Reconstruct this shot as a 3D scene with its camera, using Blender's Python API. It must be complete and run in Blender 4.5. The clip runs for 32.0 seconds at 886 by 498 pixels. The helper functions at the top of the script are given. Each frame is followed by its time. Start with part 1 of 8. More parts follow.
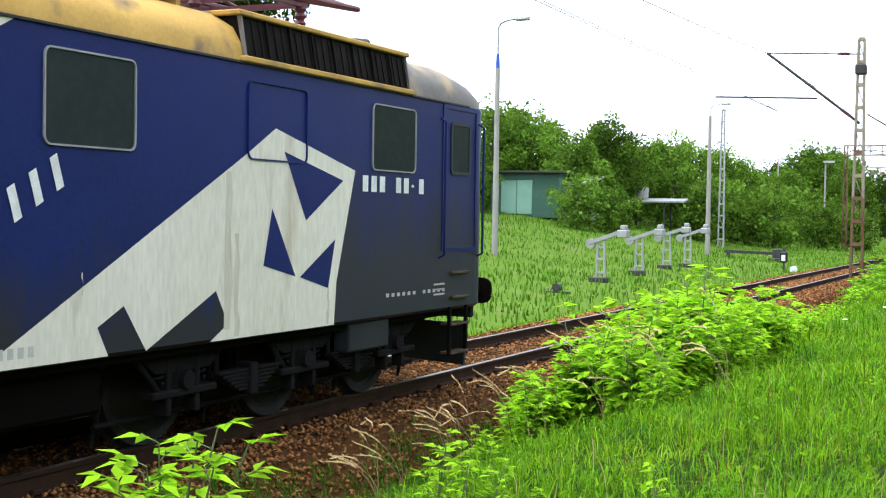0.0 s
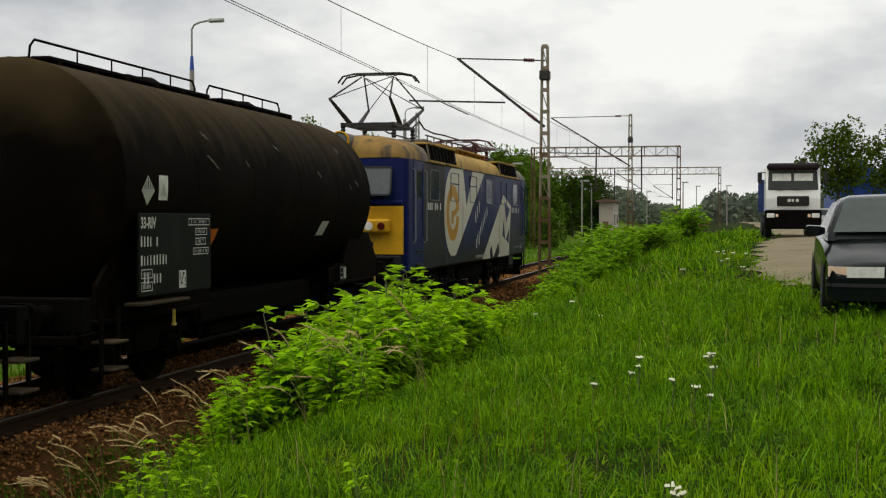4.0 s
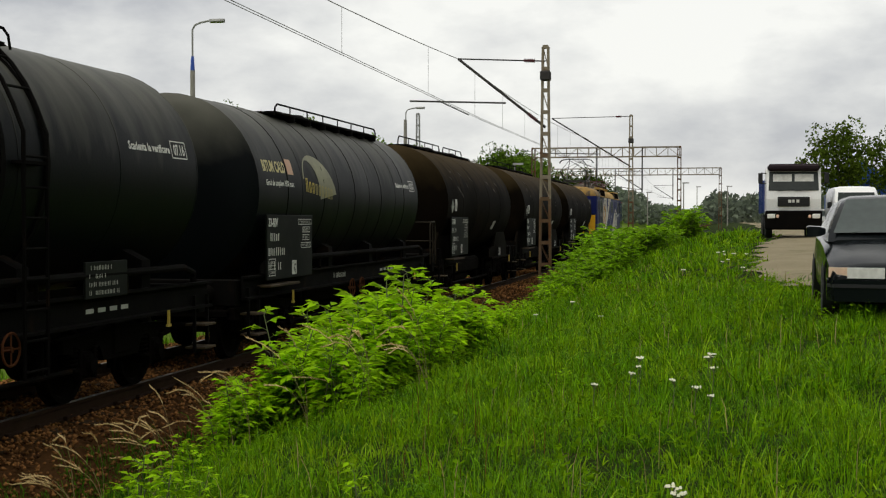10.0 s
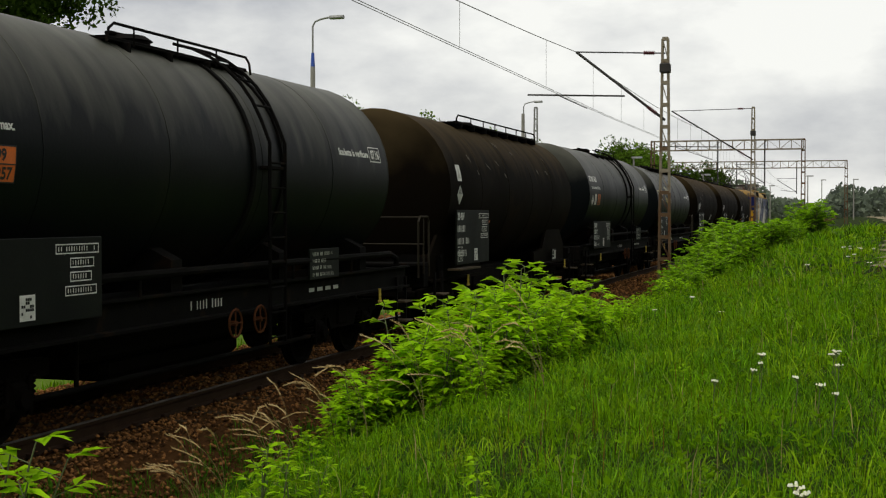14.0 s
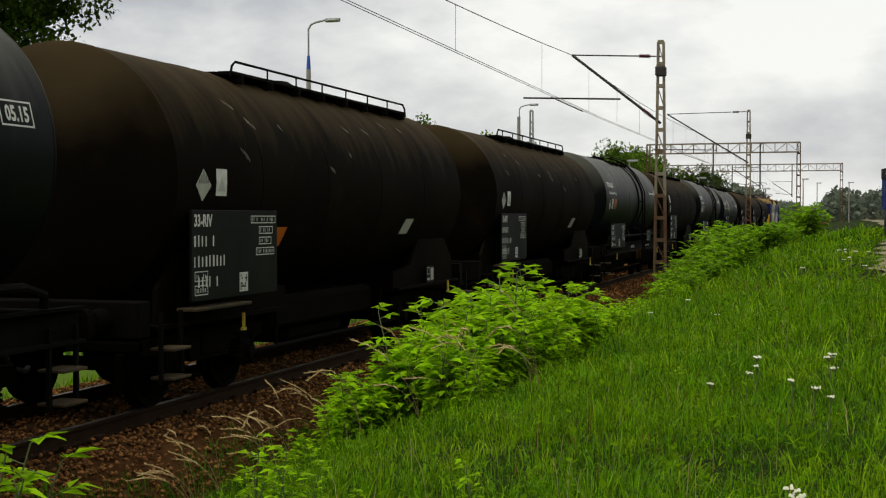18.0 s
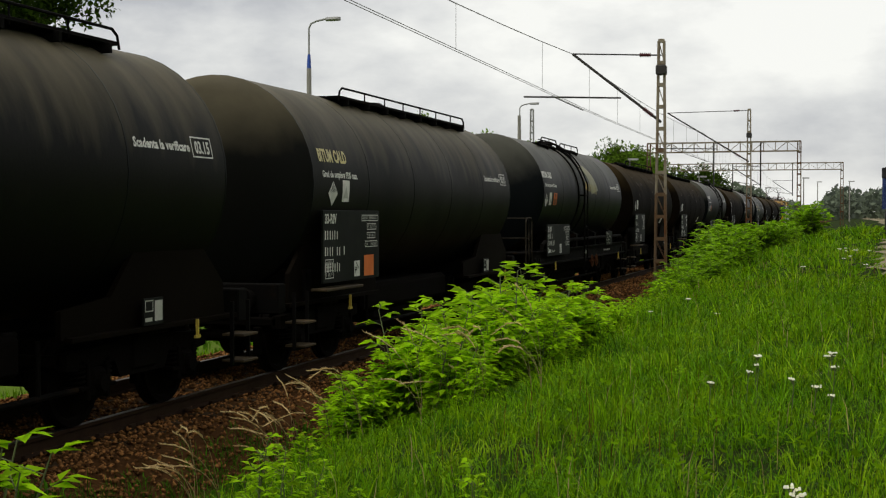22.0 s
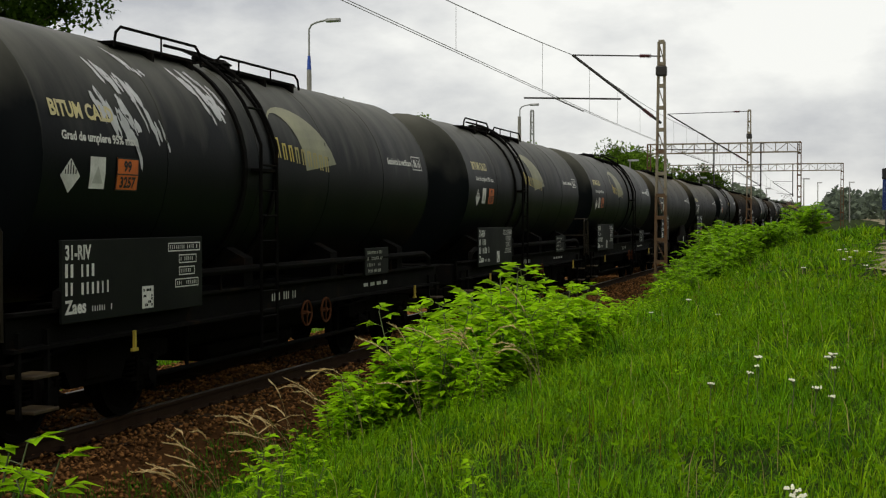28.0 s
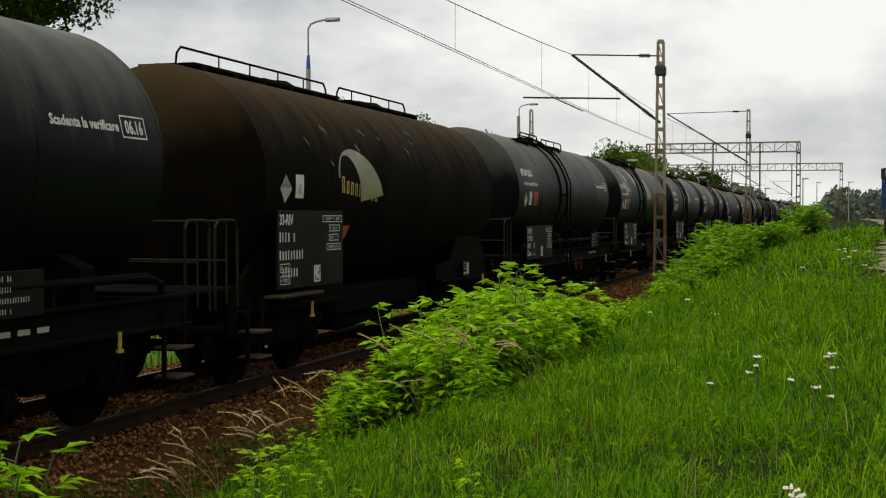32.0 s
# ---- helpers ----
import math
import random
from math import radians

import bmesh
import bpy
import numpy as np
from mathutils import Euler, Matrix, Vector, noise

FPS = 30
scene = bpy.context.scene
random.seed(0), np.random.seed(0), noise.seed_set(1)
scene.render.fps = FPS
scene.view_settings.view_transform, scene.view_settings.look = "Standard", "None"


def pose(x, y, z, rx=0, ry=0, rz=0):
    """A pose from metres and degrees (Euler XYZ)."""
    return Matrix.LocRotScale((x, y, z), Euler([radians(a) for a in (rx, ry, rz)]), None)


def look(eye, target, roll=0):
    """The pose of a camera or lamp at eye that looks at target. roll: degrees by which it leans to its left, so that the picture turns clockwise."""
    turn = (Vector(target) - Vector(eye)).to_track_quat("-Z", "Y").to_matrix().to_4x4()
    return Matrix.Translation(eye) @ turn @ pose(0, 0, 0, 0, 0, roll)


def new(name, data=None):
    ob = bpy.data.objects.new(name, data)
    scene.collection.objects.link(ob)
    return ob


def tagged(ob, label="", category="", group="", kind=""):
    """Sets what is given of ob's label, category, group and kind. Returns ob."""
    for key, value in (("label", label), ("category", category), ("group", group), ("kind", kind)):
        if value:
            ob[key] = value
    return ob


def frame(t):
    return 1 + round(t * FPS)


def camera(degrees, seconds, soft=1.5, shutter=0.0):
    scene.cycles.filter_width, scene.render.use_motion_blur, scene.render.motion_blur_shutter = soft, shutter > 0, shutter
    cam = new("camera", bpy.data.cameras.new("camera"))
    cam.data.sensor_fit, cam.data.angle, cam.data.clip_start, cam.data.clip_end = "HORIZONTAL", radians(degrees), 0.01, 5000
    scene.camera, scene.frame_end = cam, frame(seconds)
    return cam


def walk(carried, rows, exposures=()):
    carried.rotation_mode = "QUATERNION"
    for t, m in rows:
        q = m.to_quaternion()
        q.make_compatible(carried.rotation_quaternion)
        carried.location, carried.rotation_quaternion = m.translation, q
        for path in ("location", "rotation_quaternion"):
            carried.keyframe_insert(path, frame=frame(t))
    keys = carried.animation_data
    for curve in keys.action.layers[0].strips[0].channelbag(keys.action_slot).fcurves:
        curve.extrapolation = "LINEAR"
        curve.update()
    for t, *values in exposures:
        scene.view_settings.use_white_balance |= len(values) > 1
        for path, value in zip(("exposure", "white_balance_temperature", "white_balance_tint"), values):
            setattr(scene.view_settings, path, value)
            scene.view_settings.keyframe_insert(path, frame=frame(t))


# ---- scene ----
# Track along +y, z = 0 at the rail head, the eye at x = 0.
EYE = (0.0, 0.0, 2.10)
TRACK_X = -8.08
# seconds, heading left of the track, tilt, lean (degrees)
AIM = (
    (0.0, 25.38, -1.54, 0.9), (0.5, 16.83, -1.43, 0.5), (1.0, 12.11, -1.39, 0.1), (1.5, 11.95, -1.40, 0.02),
    (2.0, 11.95, -1.26, 0.0), (2.5, 12.05, -1.32, 0.0), (3.0, 12.08, -1.30, -0.02), (3.5, 12.07, -1.30, -0.02),
    (5.5, 12.07, -1.30, 0.0), (7.0, 12.08, -1.28, 0.02), (8.0, 12.07, -1.25, 0.0), (9.0, 12.08, -1.27, 0.01),
    (10.0, 12.09, -1.28, 0.02), (11.0, 12.07, -1.28, 0.01), (11.5, 12.12, -1.36, 0.0), (12.0, 12.72, -1.42, -0.04),
    (12.5, 15.80, -1.37, -0.05), (13.0, 17.55, -1.43, 0.02), (13.5, 17.22, -1.55, -0.02), (14.0, 17.32, -1.54, -0.02),
    (14.5, 17.17, -1.37, 0.02), (16.5, 17.14, -1.41, 0.0), (18.0, 17.13, -1.41, 0.0), (20.0, 17.13, -1.43, 0.0),
    (21.0, 17.20, -1.44, 0.0), (22.0, 17.15, -1.46, 0.0), (23.0, 17.16, -1.47, -0.03), (24.0, 17.14, -1.50, 0.0),
    (25.0, 17.10, -1.44, 0.0), (25.5, 17.11, -1.44, 0.0), (27.5, 17.10, -1.43, 0.0), (28.0, 17.16, -1.41, -0.04),
    (29.0, 17.10, -1.45, 0.0), (30.0, 17.11, -1.45, 0.0), (31.0, 17.11, -1.45, 0.0), (32.0, 17.12, -1.43, 0.0))


def aim(yaw, tilt, lean):
    y, p = radians(yaw), radians(tilt)
    way = Vector((-math.sin(y) * math.cos(p), math.cos(y) * math.cos(p), math.sin(p)))
    return look(EYE, Vector(EYE) + 10 * way, lean)


cam = camera(38.0, 32.0, soft=1.2)
walk(cam, [(t, aim(a, b, c)) for t, a, b, c in AIM],
     exposures=((0.0, 1.68, 5600, 12), (0.3, 1.42, 5800, 11), (0.6, 0.95, 6150, 9), (1.0, 0.5, 6500, 8), (1.5, 0.12, 6650, 8), (2.0, 0.04, 6680, 8), (32.0, 0.04, 6680, 8)))

# ---- light: overcast sky with brighter gaps in the cloud ----
SUN_EL, SUN_ROT = radians(67), radians(-140)
world = bpy.data.worlds.new("overcast_sky")
scene.world = world
world.use_nodes = True
wn, wl = world.node_tree.nodes, world.node_tree.links
wn.clear()
w_out = wn.new("ShaderNodeOutputWorld")
w_bg = wn.new("ShaderNodeBackground")
w_sky = wn.new("ShaderNodeTexSky")
w_sky.sky_type, w_sky.sun_disc, w_sky.sun_elevation, w_sky.sun_rotation = "NISHITA", False, SUN_EL, SUN_ROT
w_co = wn.new("ShaderNodeTexCoord")
w_map = wn.new("ShaderNodeMapping")
w_map.inputs["Scale"].default_value = (1.8, 1.8, 4.0)
w_noise = wn.new("ShaderNodeTexNoise")
w_noise.inputs["Scale"].default_value, w_noise.inputs["Detail"].default_value, w_noise.inputs["Roughness"].default_value = 2.1, 9.0, 0.55
w_ramp = wn.new("ShaderNodeValToRGB")
w_ramp.color_ramp.elements[0].position, w_ramp.color_ramp.elements[0].color = 0.36, (5.5, 5.65, 6.1, 1)
w_ramp.color_ramp.elements[1].position, w_ramp.color_ramp.elements[1].color = 0.59, (10.4, 10.45, 10.3, 1)
w_mix = wn.new("ShaderNodeMixRGB")
w_mix.inputs[0].default_value = 0.93
wl.new(w_co.outputs["Generated"], w_map.inputs["Vector"])
wl.new(w_map.outputs["Vector"], w_noise.inputs["Vector"])
wl.new(w_noise.outputs["Fac"], w_ramp.inputs["Fac"])
wl.new(w_sky.outputs["Color"], w_mix.inputs[1])
wl.new(w_ramp.outputs["Color"], w_mix.inputs[2])
wl.new(w_mix.outputs["Color"], w_bg.inputs["Color"])
w_bg.inputs["Strength"].default_value = 0.092
wl.new(w_bg.outputs["Background"], w_out.inputs["Surface"])

sun_data = bpy.data.lights.new("sun", "SUN")
sun_data.energy, sun_data.angle, sun_data.color = 1.4, radians(25), (1.0, 0.97, 0.92)
sun = new("sun", sun_data)
sun.matrix_world = look((60 * math.sin(SUN_ROT) * math.cos(SUN_EL), 60 * math.cos(SUN_ROT) * math.cos(SUN_EL), 60 * math.sin(SUN_EL)), (0, 0, 0))


# ---- materials ----
def material(name, colour, rough=0.7, metal=0.0, second=None, scale=4.0, amount=0.5, fine=40.0, bump=0.15,
             stretch=(1, 1, 1), spots=None, spot_scale=1.5, spot_edge=0.6, per_object=0.0, per_island=0.0,
             translucent=0.0, coat=0.0, gloss=0.35, dust_and_light=None, dust_and_light_z=(2.9, 3.8)):
    """A surface with a coarse and a fine variation, stains and relief, at real size."""
    m = bpy.data.materials.new(name)
    m.use_nodes = True
    n, l = m.node_tree.nodes, m.node_tree.links
    b = n["Principled BSDF"]
    b.inputs["Roughness"].default_value, b.inputs["Metallic"].default_value = rough, metal
    b.inputs["Coat Weight"].default_value = coat
    b.inputs["Specular IOR Level"].default_value = gloss
    co = n.new("ShaderNodeTexCoord")
    mp = n.new("ShaderNodeMapping")
    mp.inputs["Scale"].default_value = stretch
    l.new(co.outputs["Object"], mp.inputs["Vector"])
    second = second or tuple(c * 0.65 for c in colour)

    def noise_node(s, detail):
        t = n.new("ShaderNodeTexNoise")
        t.inputs["Scale"].default_value, t.inputs["Detail"].default_value = s, detail
        l.new(mp.outputs["Vector"], t.inputs["Vector"])
        return t

    def mix(fac, a, c, kind="MIX"):
        x = n.new("ShaderNodeMixRGB")
        x.blend_type = kind
        for sock, v in zip(x.inputs, (fac, a, c)):
            if isinstance(v, (int, float)):
                sock.default_value = v
            elif isinstance(v, tuple):
                sock.default_value = (*v[:3], 1)
            else:
                l.new(v, sock)
        return x.outputs[0]

    def ramp(src, lo, hi):
        r = n.new("ShaderNodeMapRange")
        r.inputs["From Min"].default_value, r.inputs["From Max"].default_value = lo, hi
        l.new(src, r.inputs["Value"])
        return r.outputs["Result"]

    coarse, grain = noise_node(scale, 5.0), noise_node(fine, 3.0)
    c = mix(ramp(coarse.outputs["Fac"], 0.5 - 0.5 * amount, 0.5 + 0.5 * amount), colour, second)
    c = mix(0.35, c, mix(ramp(grain.outputs["Fac"], 0.3, 0.7), (0.72, 0.72, 0.72), (1.2, 1.2, 1.2)), "MULTIPLY")
    if spots:
        s = noise_node(spot_scale, 6.0)
        c = mix(ramp(s.outputs["Fac"], spot_edge, spot_edge + 0.12), c, spots)
    if dust_and_light:
        # dust by height, in streaks; on the tanks it also carries painted top light
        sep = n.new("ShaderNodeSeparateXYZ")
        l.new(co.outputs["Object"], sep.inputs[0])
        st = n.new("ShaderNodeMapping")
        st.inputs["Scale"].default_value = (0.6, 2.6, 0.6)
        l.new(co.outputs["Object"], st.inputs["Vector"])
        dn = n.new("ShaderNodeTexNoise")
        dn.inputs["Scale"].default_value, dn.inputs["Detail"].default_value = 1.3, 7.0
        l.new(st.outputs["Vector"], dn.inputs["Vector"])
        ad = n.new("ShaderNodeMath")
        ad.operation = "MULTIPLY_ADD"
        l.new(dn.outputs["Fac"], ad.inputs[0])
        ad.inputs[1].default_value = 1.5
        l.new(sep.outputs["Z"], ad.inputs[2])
        c = mix(ramp(ad.outputs[0], dust_and_light_z[0] + 0.75, dust_and_light_z[1] + 0.75), c, dust_and_light)
    if per_object:
        oi = n.new("ShaderNodeObjectInfo")
        c = mix(per_object, c, mix(oi.outputs["Random"], (0.45, 0.45, 0.45), (1.55, 1.55, 1.55)), "MULTIPLY")
    if per_island:
        ge = n.new("ShaderNodeNewGeometry")
        c = mix(1.0, c, mix(ge.outputs["Random Per Island"], (1 - per_island,) * 3, (1 + per_island, 1 + per_island, 1 + 0.5 * per_island)), "MULTIPLY")
    l.new(c, b.inputs["Base Color"])
    rr = n.new("ShaderNodeMapRange")
    rr.inputs["To Min"].default_value, rr.inputs["To Max"].default_value = max(rough - 0.12, 0.03), min(rough + 0.12, 1)
    l.new(coarse.outputs["Fac"], rr.inputs["Value"])
    l.new(rr.outputs["Result"], b.inputs["Roughness"])
    if bump:
        bp = n.new("ShaderNodeBump")
        bp.inputs["Strength"].default_value, bp.inputs["Distance"].default_value = bump, 0.02
        l.new(grain.outputs["Fac"], bp.inputs["Height"])
        l.new(bp.outputs["Normal"], b.inputs["Normal"])
    if translucent:
        tr = n.new("ShaderNodeBsdfTranslucent")
        l.new(c, tr.inputs["Color"])
        ms = n.new("ShaderNodeMixShader")
        ms.inputs[0].default_value = translucent
        l.new(b.outputs[0], ms.inputs[1])
        l.new(tr.outputs[0], ms.inputs[2])
        l.new(ms.outputs[0], n["Material Output"].inputs["Surface"])
    return m


# tank colours: crown dust, with the brightness of light from above mixed in
M_TANK_BROWN = material("tank_paint_brown", (0.0058, 0.0038, 0.0018), 0.75, 0, (0.0036, 0.0025, 0.0014), 0.7, 0.5, 22, 0.1, spots=(0.011, 0.0066, 0.003), spot_scale=1.1, spot_edge=0.58, gloss=0.025, dust_and_light=(0.062, 0.043, 0.019), dust_and_light_z=(2.95, 4.3))
M_TANK_BLUE = material("tank_paint_blue_black", (0.0042, 0.0056, 0.0060), 0.45, 0, (0.0026, 0.0036, 0.004), 0.6, 0.5, 26, 0.06, spots=(0.009, 0.0088, 0.007), spot_scale=0.9, spot_edge=0.6, gloss=0.06, dust_and_light=(0.098, 0.096, 0.076), dust_and_light_z=(2.9, 4.2))
M_TANK_BLACK = material("tank_paint_black", (0.0062, 0.0064, 0.0046), 0.5, 0, (0.0036, 0.0038, 0.003), 0.6, 0.5, 26, 0.06, spots=(0.011, 0.0105, 0.007), spot_scale=0.9, spot_edge=0.6, gloss=0.06, dust_and_light=(0.108, 0.092, 0.056), dust_and_light_z=(2.8, 4.15))
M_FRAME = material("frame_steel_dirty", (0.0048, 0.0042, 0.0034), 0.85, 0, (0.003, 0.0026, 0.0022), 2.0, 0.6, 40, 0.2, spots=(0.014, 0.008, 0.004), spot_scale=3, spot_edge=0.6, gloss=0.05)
M_RAILING = material("railing_worn_paint", (0.030, 0.024, 0.014), 0.7, 0, (0.014, 0.011, 0.008), 3.0, 0.6, 40, 0.1, gloss=0.1)
M_TREAD = material("worn_tread_steel", (0.085, 0.055, 0.022), 0.7, 0, (0.025, 0.02, 0.014), 4.0, 0.6, 40, 0.1, gloss=0.2)
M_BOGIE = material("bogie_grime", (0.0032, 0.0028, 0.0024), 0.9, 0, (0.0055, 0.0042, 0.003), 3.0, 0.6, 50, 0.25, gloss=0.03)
M_LOCO_GEAR = material("loco_gear_grime", (0.0125, 0.0115, 0.0115), 0.85, 0, (0.007, 0.0062, 0.006), 3.0, 0.6, 50, 0.25, gloss=0.06)
M_WHEEL = material("wheel_steel", (0.0105, 0.0095, 0.009), 0.7, 0, (0.007, 0.0065, 0.006), 4.0, 0.6, 60, 0.1)
M_PLATE = material("plate_grey_paint", (0.0095, 0.0105, 0.0085), 0.6, 0, (0.006, 0.007, 0.006), 1.5, 0.5, 40, 0.05, gloss=0.08)
M_WHITE = material("white_stencil", (0.80, 0.79, 0.74), 0.6, 0, (0.50, 0.49, 0.44), 6.0, 0.6, 60, 0.0)
M_STENCIL = material("grey_stencil", (0.52, 0.52, 0.46), 0.6, 0, (0.36, 0.36, 0.31), 6.0, 0.6, 60, 0.0)
M_YELLOW_TEXT = material("cream_stencil", (0.62, 0.52, 0.20), 0.6, 0, (0.5, 0.45, 0.3), 5.0, 0.6, 60, 0.0)
M_LOGO = material("logo_khaki", (0.30, 0.29, 0.17), 0.6, 0, (0.20, 0.20, 0.14), 3.0, 0.6, 50, 0.0)
M_LOGO_BAR = material("logo_yellow", (0.58, 0.42, 0.05), 0.6, 0, (0.42, 0.34, 0.1), 4.0, 0.6, 50, 0.0)
M_LOGO_DIM = material("logo_faded_yellow", (0.40, 0.33, 0.10), 0.6, 0, (0.28, 0.24, 0.1), 4.0, 0.6, 50, 0.0)
M_ORANGE = material("orange_sign", (0.72, 0.16, 0.02), 0.5, 0, (0.55, 0.12, 0.02), 4.0, 0.5, 50, 0.0)
M_FADED = material("faded_orange_plate", (0.62, 0.38, 0.26), 0.6, 0, (0.5, 0.3, 0.2), 5.0, 0.6, 40, 0.0)
M_BLACK = material("black_paint", (0.012, 0.012, 0.012), 0.6, 0, (0.02, 0.02, 0.02), 4.0, 0.5, 50, 0.0)
M_YELLOW = material("yellow_paint", (0.55, 0.40, 0.05), 0.6, 0, (0.35, 0.24, 0.05), 5.0, 0.6, 50, 0.05)
M_RUBBED = material("rubbed_paint", (0.16, 0.14, 0.11), 0.8, 0, (0.09, 0.08, 0.06), 6.0, 0.6, 50, 0.1)
M_FLAKE = material("bare_primer", (0.60, 0.60, 0.60), 0.8, 0, (0.45, 0.45, 0.45), 6.0, 0.6, 50, 0.1)

M_BLUE = material("loco_blue", (0.013, 0.021, 0.118), 0.4, 0, (0.010, 0.015, 0.076), 0.8, 0.6, 30, 0.03, spots=(0.018, 0.021, 0.045), spot_scale=1.3, spot_edge=0.6, gloss=0.08)
M_BLUE_DIRTY = material("loco_blue_grimy", (0.014, 0.023, 0.112), 0.42, 0, (0.011, 0.017, 0.078), 0.8, 0.6, 30, 0.03, gloss=0.08, dust_and_light=(0.030, 0.030, 0.038), dust_and_light_z=(2.75, 1.55))
M_BLUE_LOW = material("loco_blue_road_grime", (0.014, 0.023, 0.112), 0.42, 0, (0.011, 0.017, 0.078), 0.8, 0.6, 30, 0.03, gloss=0.08, dust_and_light=(0.026, 0.026, 0.030), dust_and_light_z=(1.75, 1.15))
M_RUSTY = material("rusty_iron", (0.105, 0.036, 0.014), 0.85, 0, (0.06, 0.024, 0.011), 6.0, 0.6, 50, 0.2, gloss=0.05)
M_GREY = material("loco_grey_blue", (0.034, 0.034, 0.034), 0.5, 0, (0.017, 0.019, 0.025), 0.8, 0.6, 30, 0.03, spots=(0.030, 0.027, 0.020), spot_scale=1.2, spot_edge=0.6, gloss=0.08)
M_CREAM = material("loco_white", (0.72, 0.685, 0.575), 0.45, 0, (0.56, 0.51, 0.38), 0.9, 0.7, 30, 0.03, stretch=(1, 1, 0.22), spots=(0.36, 0.30, 0.19), spot_scale=2.2, spot_edge=0.6)
M_RUN = material("dirt_run", (0.42, 0.37, 0.25), 0.6, 0, (0.60, 0.56, 0.44), 6.0, 0.8, 30, 0.0, stretch=(1, 1, 0.2))
M_HERB = material("herb_leaf", (0.140, 0.270, 0.006), 0.6, 0, (0.095, 0.200, 0.005), 1.2, 0.6, 12, 0.0, per_island=0.5, translucent=0.5, gloss=0.0)
M_ROOF = material("loco_roof_yellow", (0.56, 0.345, 0.07), 0.65, 0, (0.30, 0.18, 0.045), 1.0, 0.6, 30, 0.05, spots=(0.14, 0.10, 0.06), spot_scale=1.4, spot_edge=0.55, gloss=0.15)
M_ROOF_DARK = material("loco_roof_sooty", (0.16, 0.14, 0.11), 0.65, 0, (0.10, 0.09, 0.08), 1.4, 0.6, 30, 0.08, spots=(0.30, 0.22, 0.11), spot_scale=1.2, spot_edge=0.56)
M_CAB_YELLOW = material("loco_front_yellow", (0.70, 0.385, 0.018), 0.5, 0, (0.52, 0.27, 0.014), 1.2, 0.6, 30, 0.03, spots=(0.26, 0.15, 0.03), spot_scale=1.5, spot_edge=0.6, gloss=0.15)
M_RING = material("loco_orange_ring", (0.60, 0.30, 0.03), 0.5, 0, (0.48, 0.24, 0.03), 1.0, 0.5, 30, 0.02, gloss=0.15)
M_ROOF_SOOT = material("loco_roof_streaked", (0.34, 0.20, 0.045), 0.65, 0, (0.16, 0.10, 0.04), 2.2, 0.5, 30, 0.05, stretch=(1.6, 1.6, 0.25), spots=(0.09, 0.065, 0.04), spot_scale=2.0, spot_edge=0.50, gloss=0.12)
M_RED_INS = material("dark_red_insulation", (0.10, 0.016, 0.02), 0.5, 0, (0.06, 0.012, 0.014), 5.0, 0.5, 40, 0.1)
M_RUBBER = material("rubber_black", (0.015, 0.015, 0.016), 0.7, 0, (0.02, 0.02, 0.02), 6.0, 0.5, 40, 0.05)
M_LOUVRE = material("louvre_dark", (0.010, 0.008, 0.006), 0.7, 0, (0.006, 0.005, 0.004), 5.0, 0.5, 40, 0.1, gloss=0.04)
M_GLASS = material("window_glass_dark", (0.034, 0.041, 0.039), 0.06, 0, (0.026, 0.032, 0.030), 1.0, 0.3, 10, 0.0, gloss=0.07)
M_SCREEN = material("cab_screen_glass", (0.060, 0.068, 0.070), 0.05, 0, (0.05, 0.056, 0.056), 1.0, 0.3, 10, 0.0, gloss=1.0)
M_LENS = material("lamp_lens", (0.86, 0.85, 0.80), 0.12, 0, (0.70, 0.69, 0.63), 9.0, 0.4, 20, 0.0, coat=0.6)
M_RED_LENS = material("red_lens", (0.10, 0.014, 0.012), 0.2, 0, (0.07, 0.01, 0.01), 3.0, 0.4, 20, 0.0, coat=0.3)

M_GALV = material("galvanised_steel", (0.34, 0.34, 0.32), 0.6, 0.25, (0.24, 0.24, 0.22), 3.0, 0.6, 40, 0.1)
M_MAST = material("mast_rusty_paint", (0.155, 0.105, 0.062), 0.8, 0, (0.105, 0.060, 0.030), 2.5, 0.7, 40, 0.15, spots=(0.12, 0.05, 0.02), spot_scale=2.2, spot_edge=0.5, gloss=0.1)
M_MAST_UP = material("mast_grey_paint", (0.30, 0.26, 0.19), 0.75, 0, (0.20, 0.165, 0.11), 2.5, 0.7, 40, 0.15, spots=(0.13, 0.075, 0.04), spot_scale=2.0, spot_edge=0.55, gloss=0.1)
M_DARK_STEEL = material("dark_steel", (0.045, 0.042, 0.04), 0.6, 0.2, (0.03, 0.026, 0.022), 3.0, 0.6, 40, 0.1)
M_WIRE = material("wire_weathered", (0.27, 0.265, 0.25), 0.6, 0.1, (0.20, 0.195, 0.18), 3.0, 0.5, 40, 0.0)
M_CONCRETE = material("concrete", (0.33, 0.31, 0.27), 0.85, 0, (0.24, 0.225, 0.195), 1.4, 0.6, 45, 0.25)
M_SLEEPER = material("sleeper_concrete", (0.070, 0.045, 0.024), 0.95, 0, (0.040, 0.024, 0.013), 2.0, 0.6, 50, 0.3, per_object=0.3, gloss=0.03)
M_RAIL = material("rail_rust", (0.036, 0.020, 0.011), 0.85, 0.0, (0.024, 0.014, 0.009), 4.0, 0.6, 60, 0.2, gloss=0.06)
M_RAIL_TOP = material("rail_polished", (0.20, 0.17, 0.145), 0.42, 1.0, (0.13, 0.11, 0.09), 5.0, 0.5, 60, 0.02)
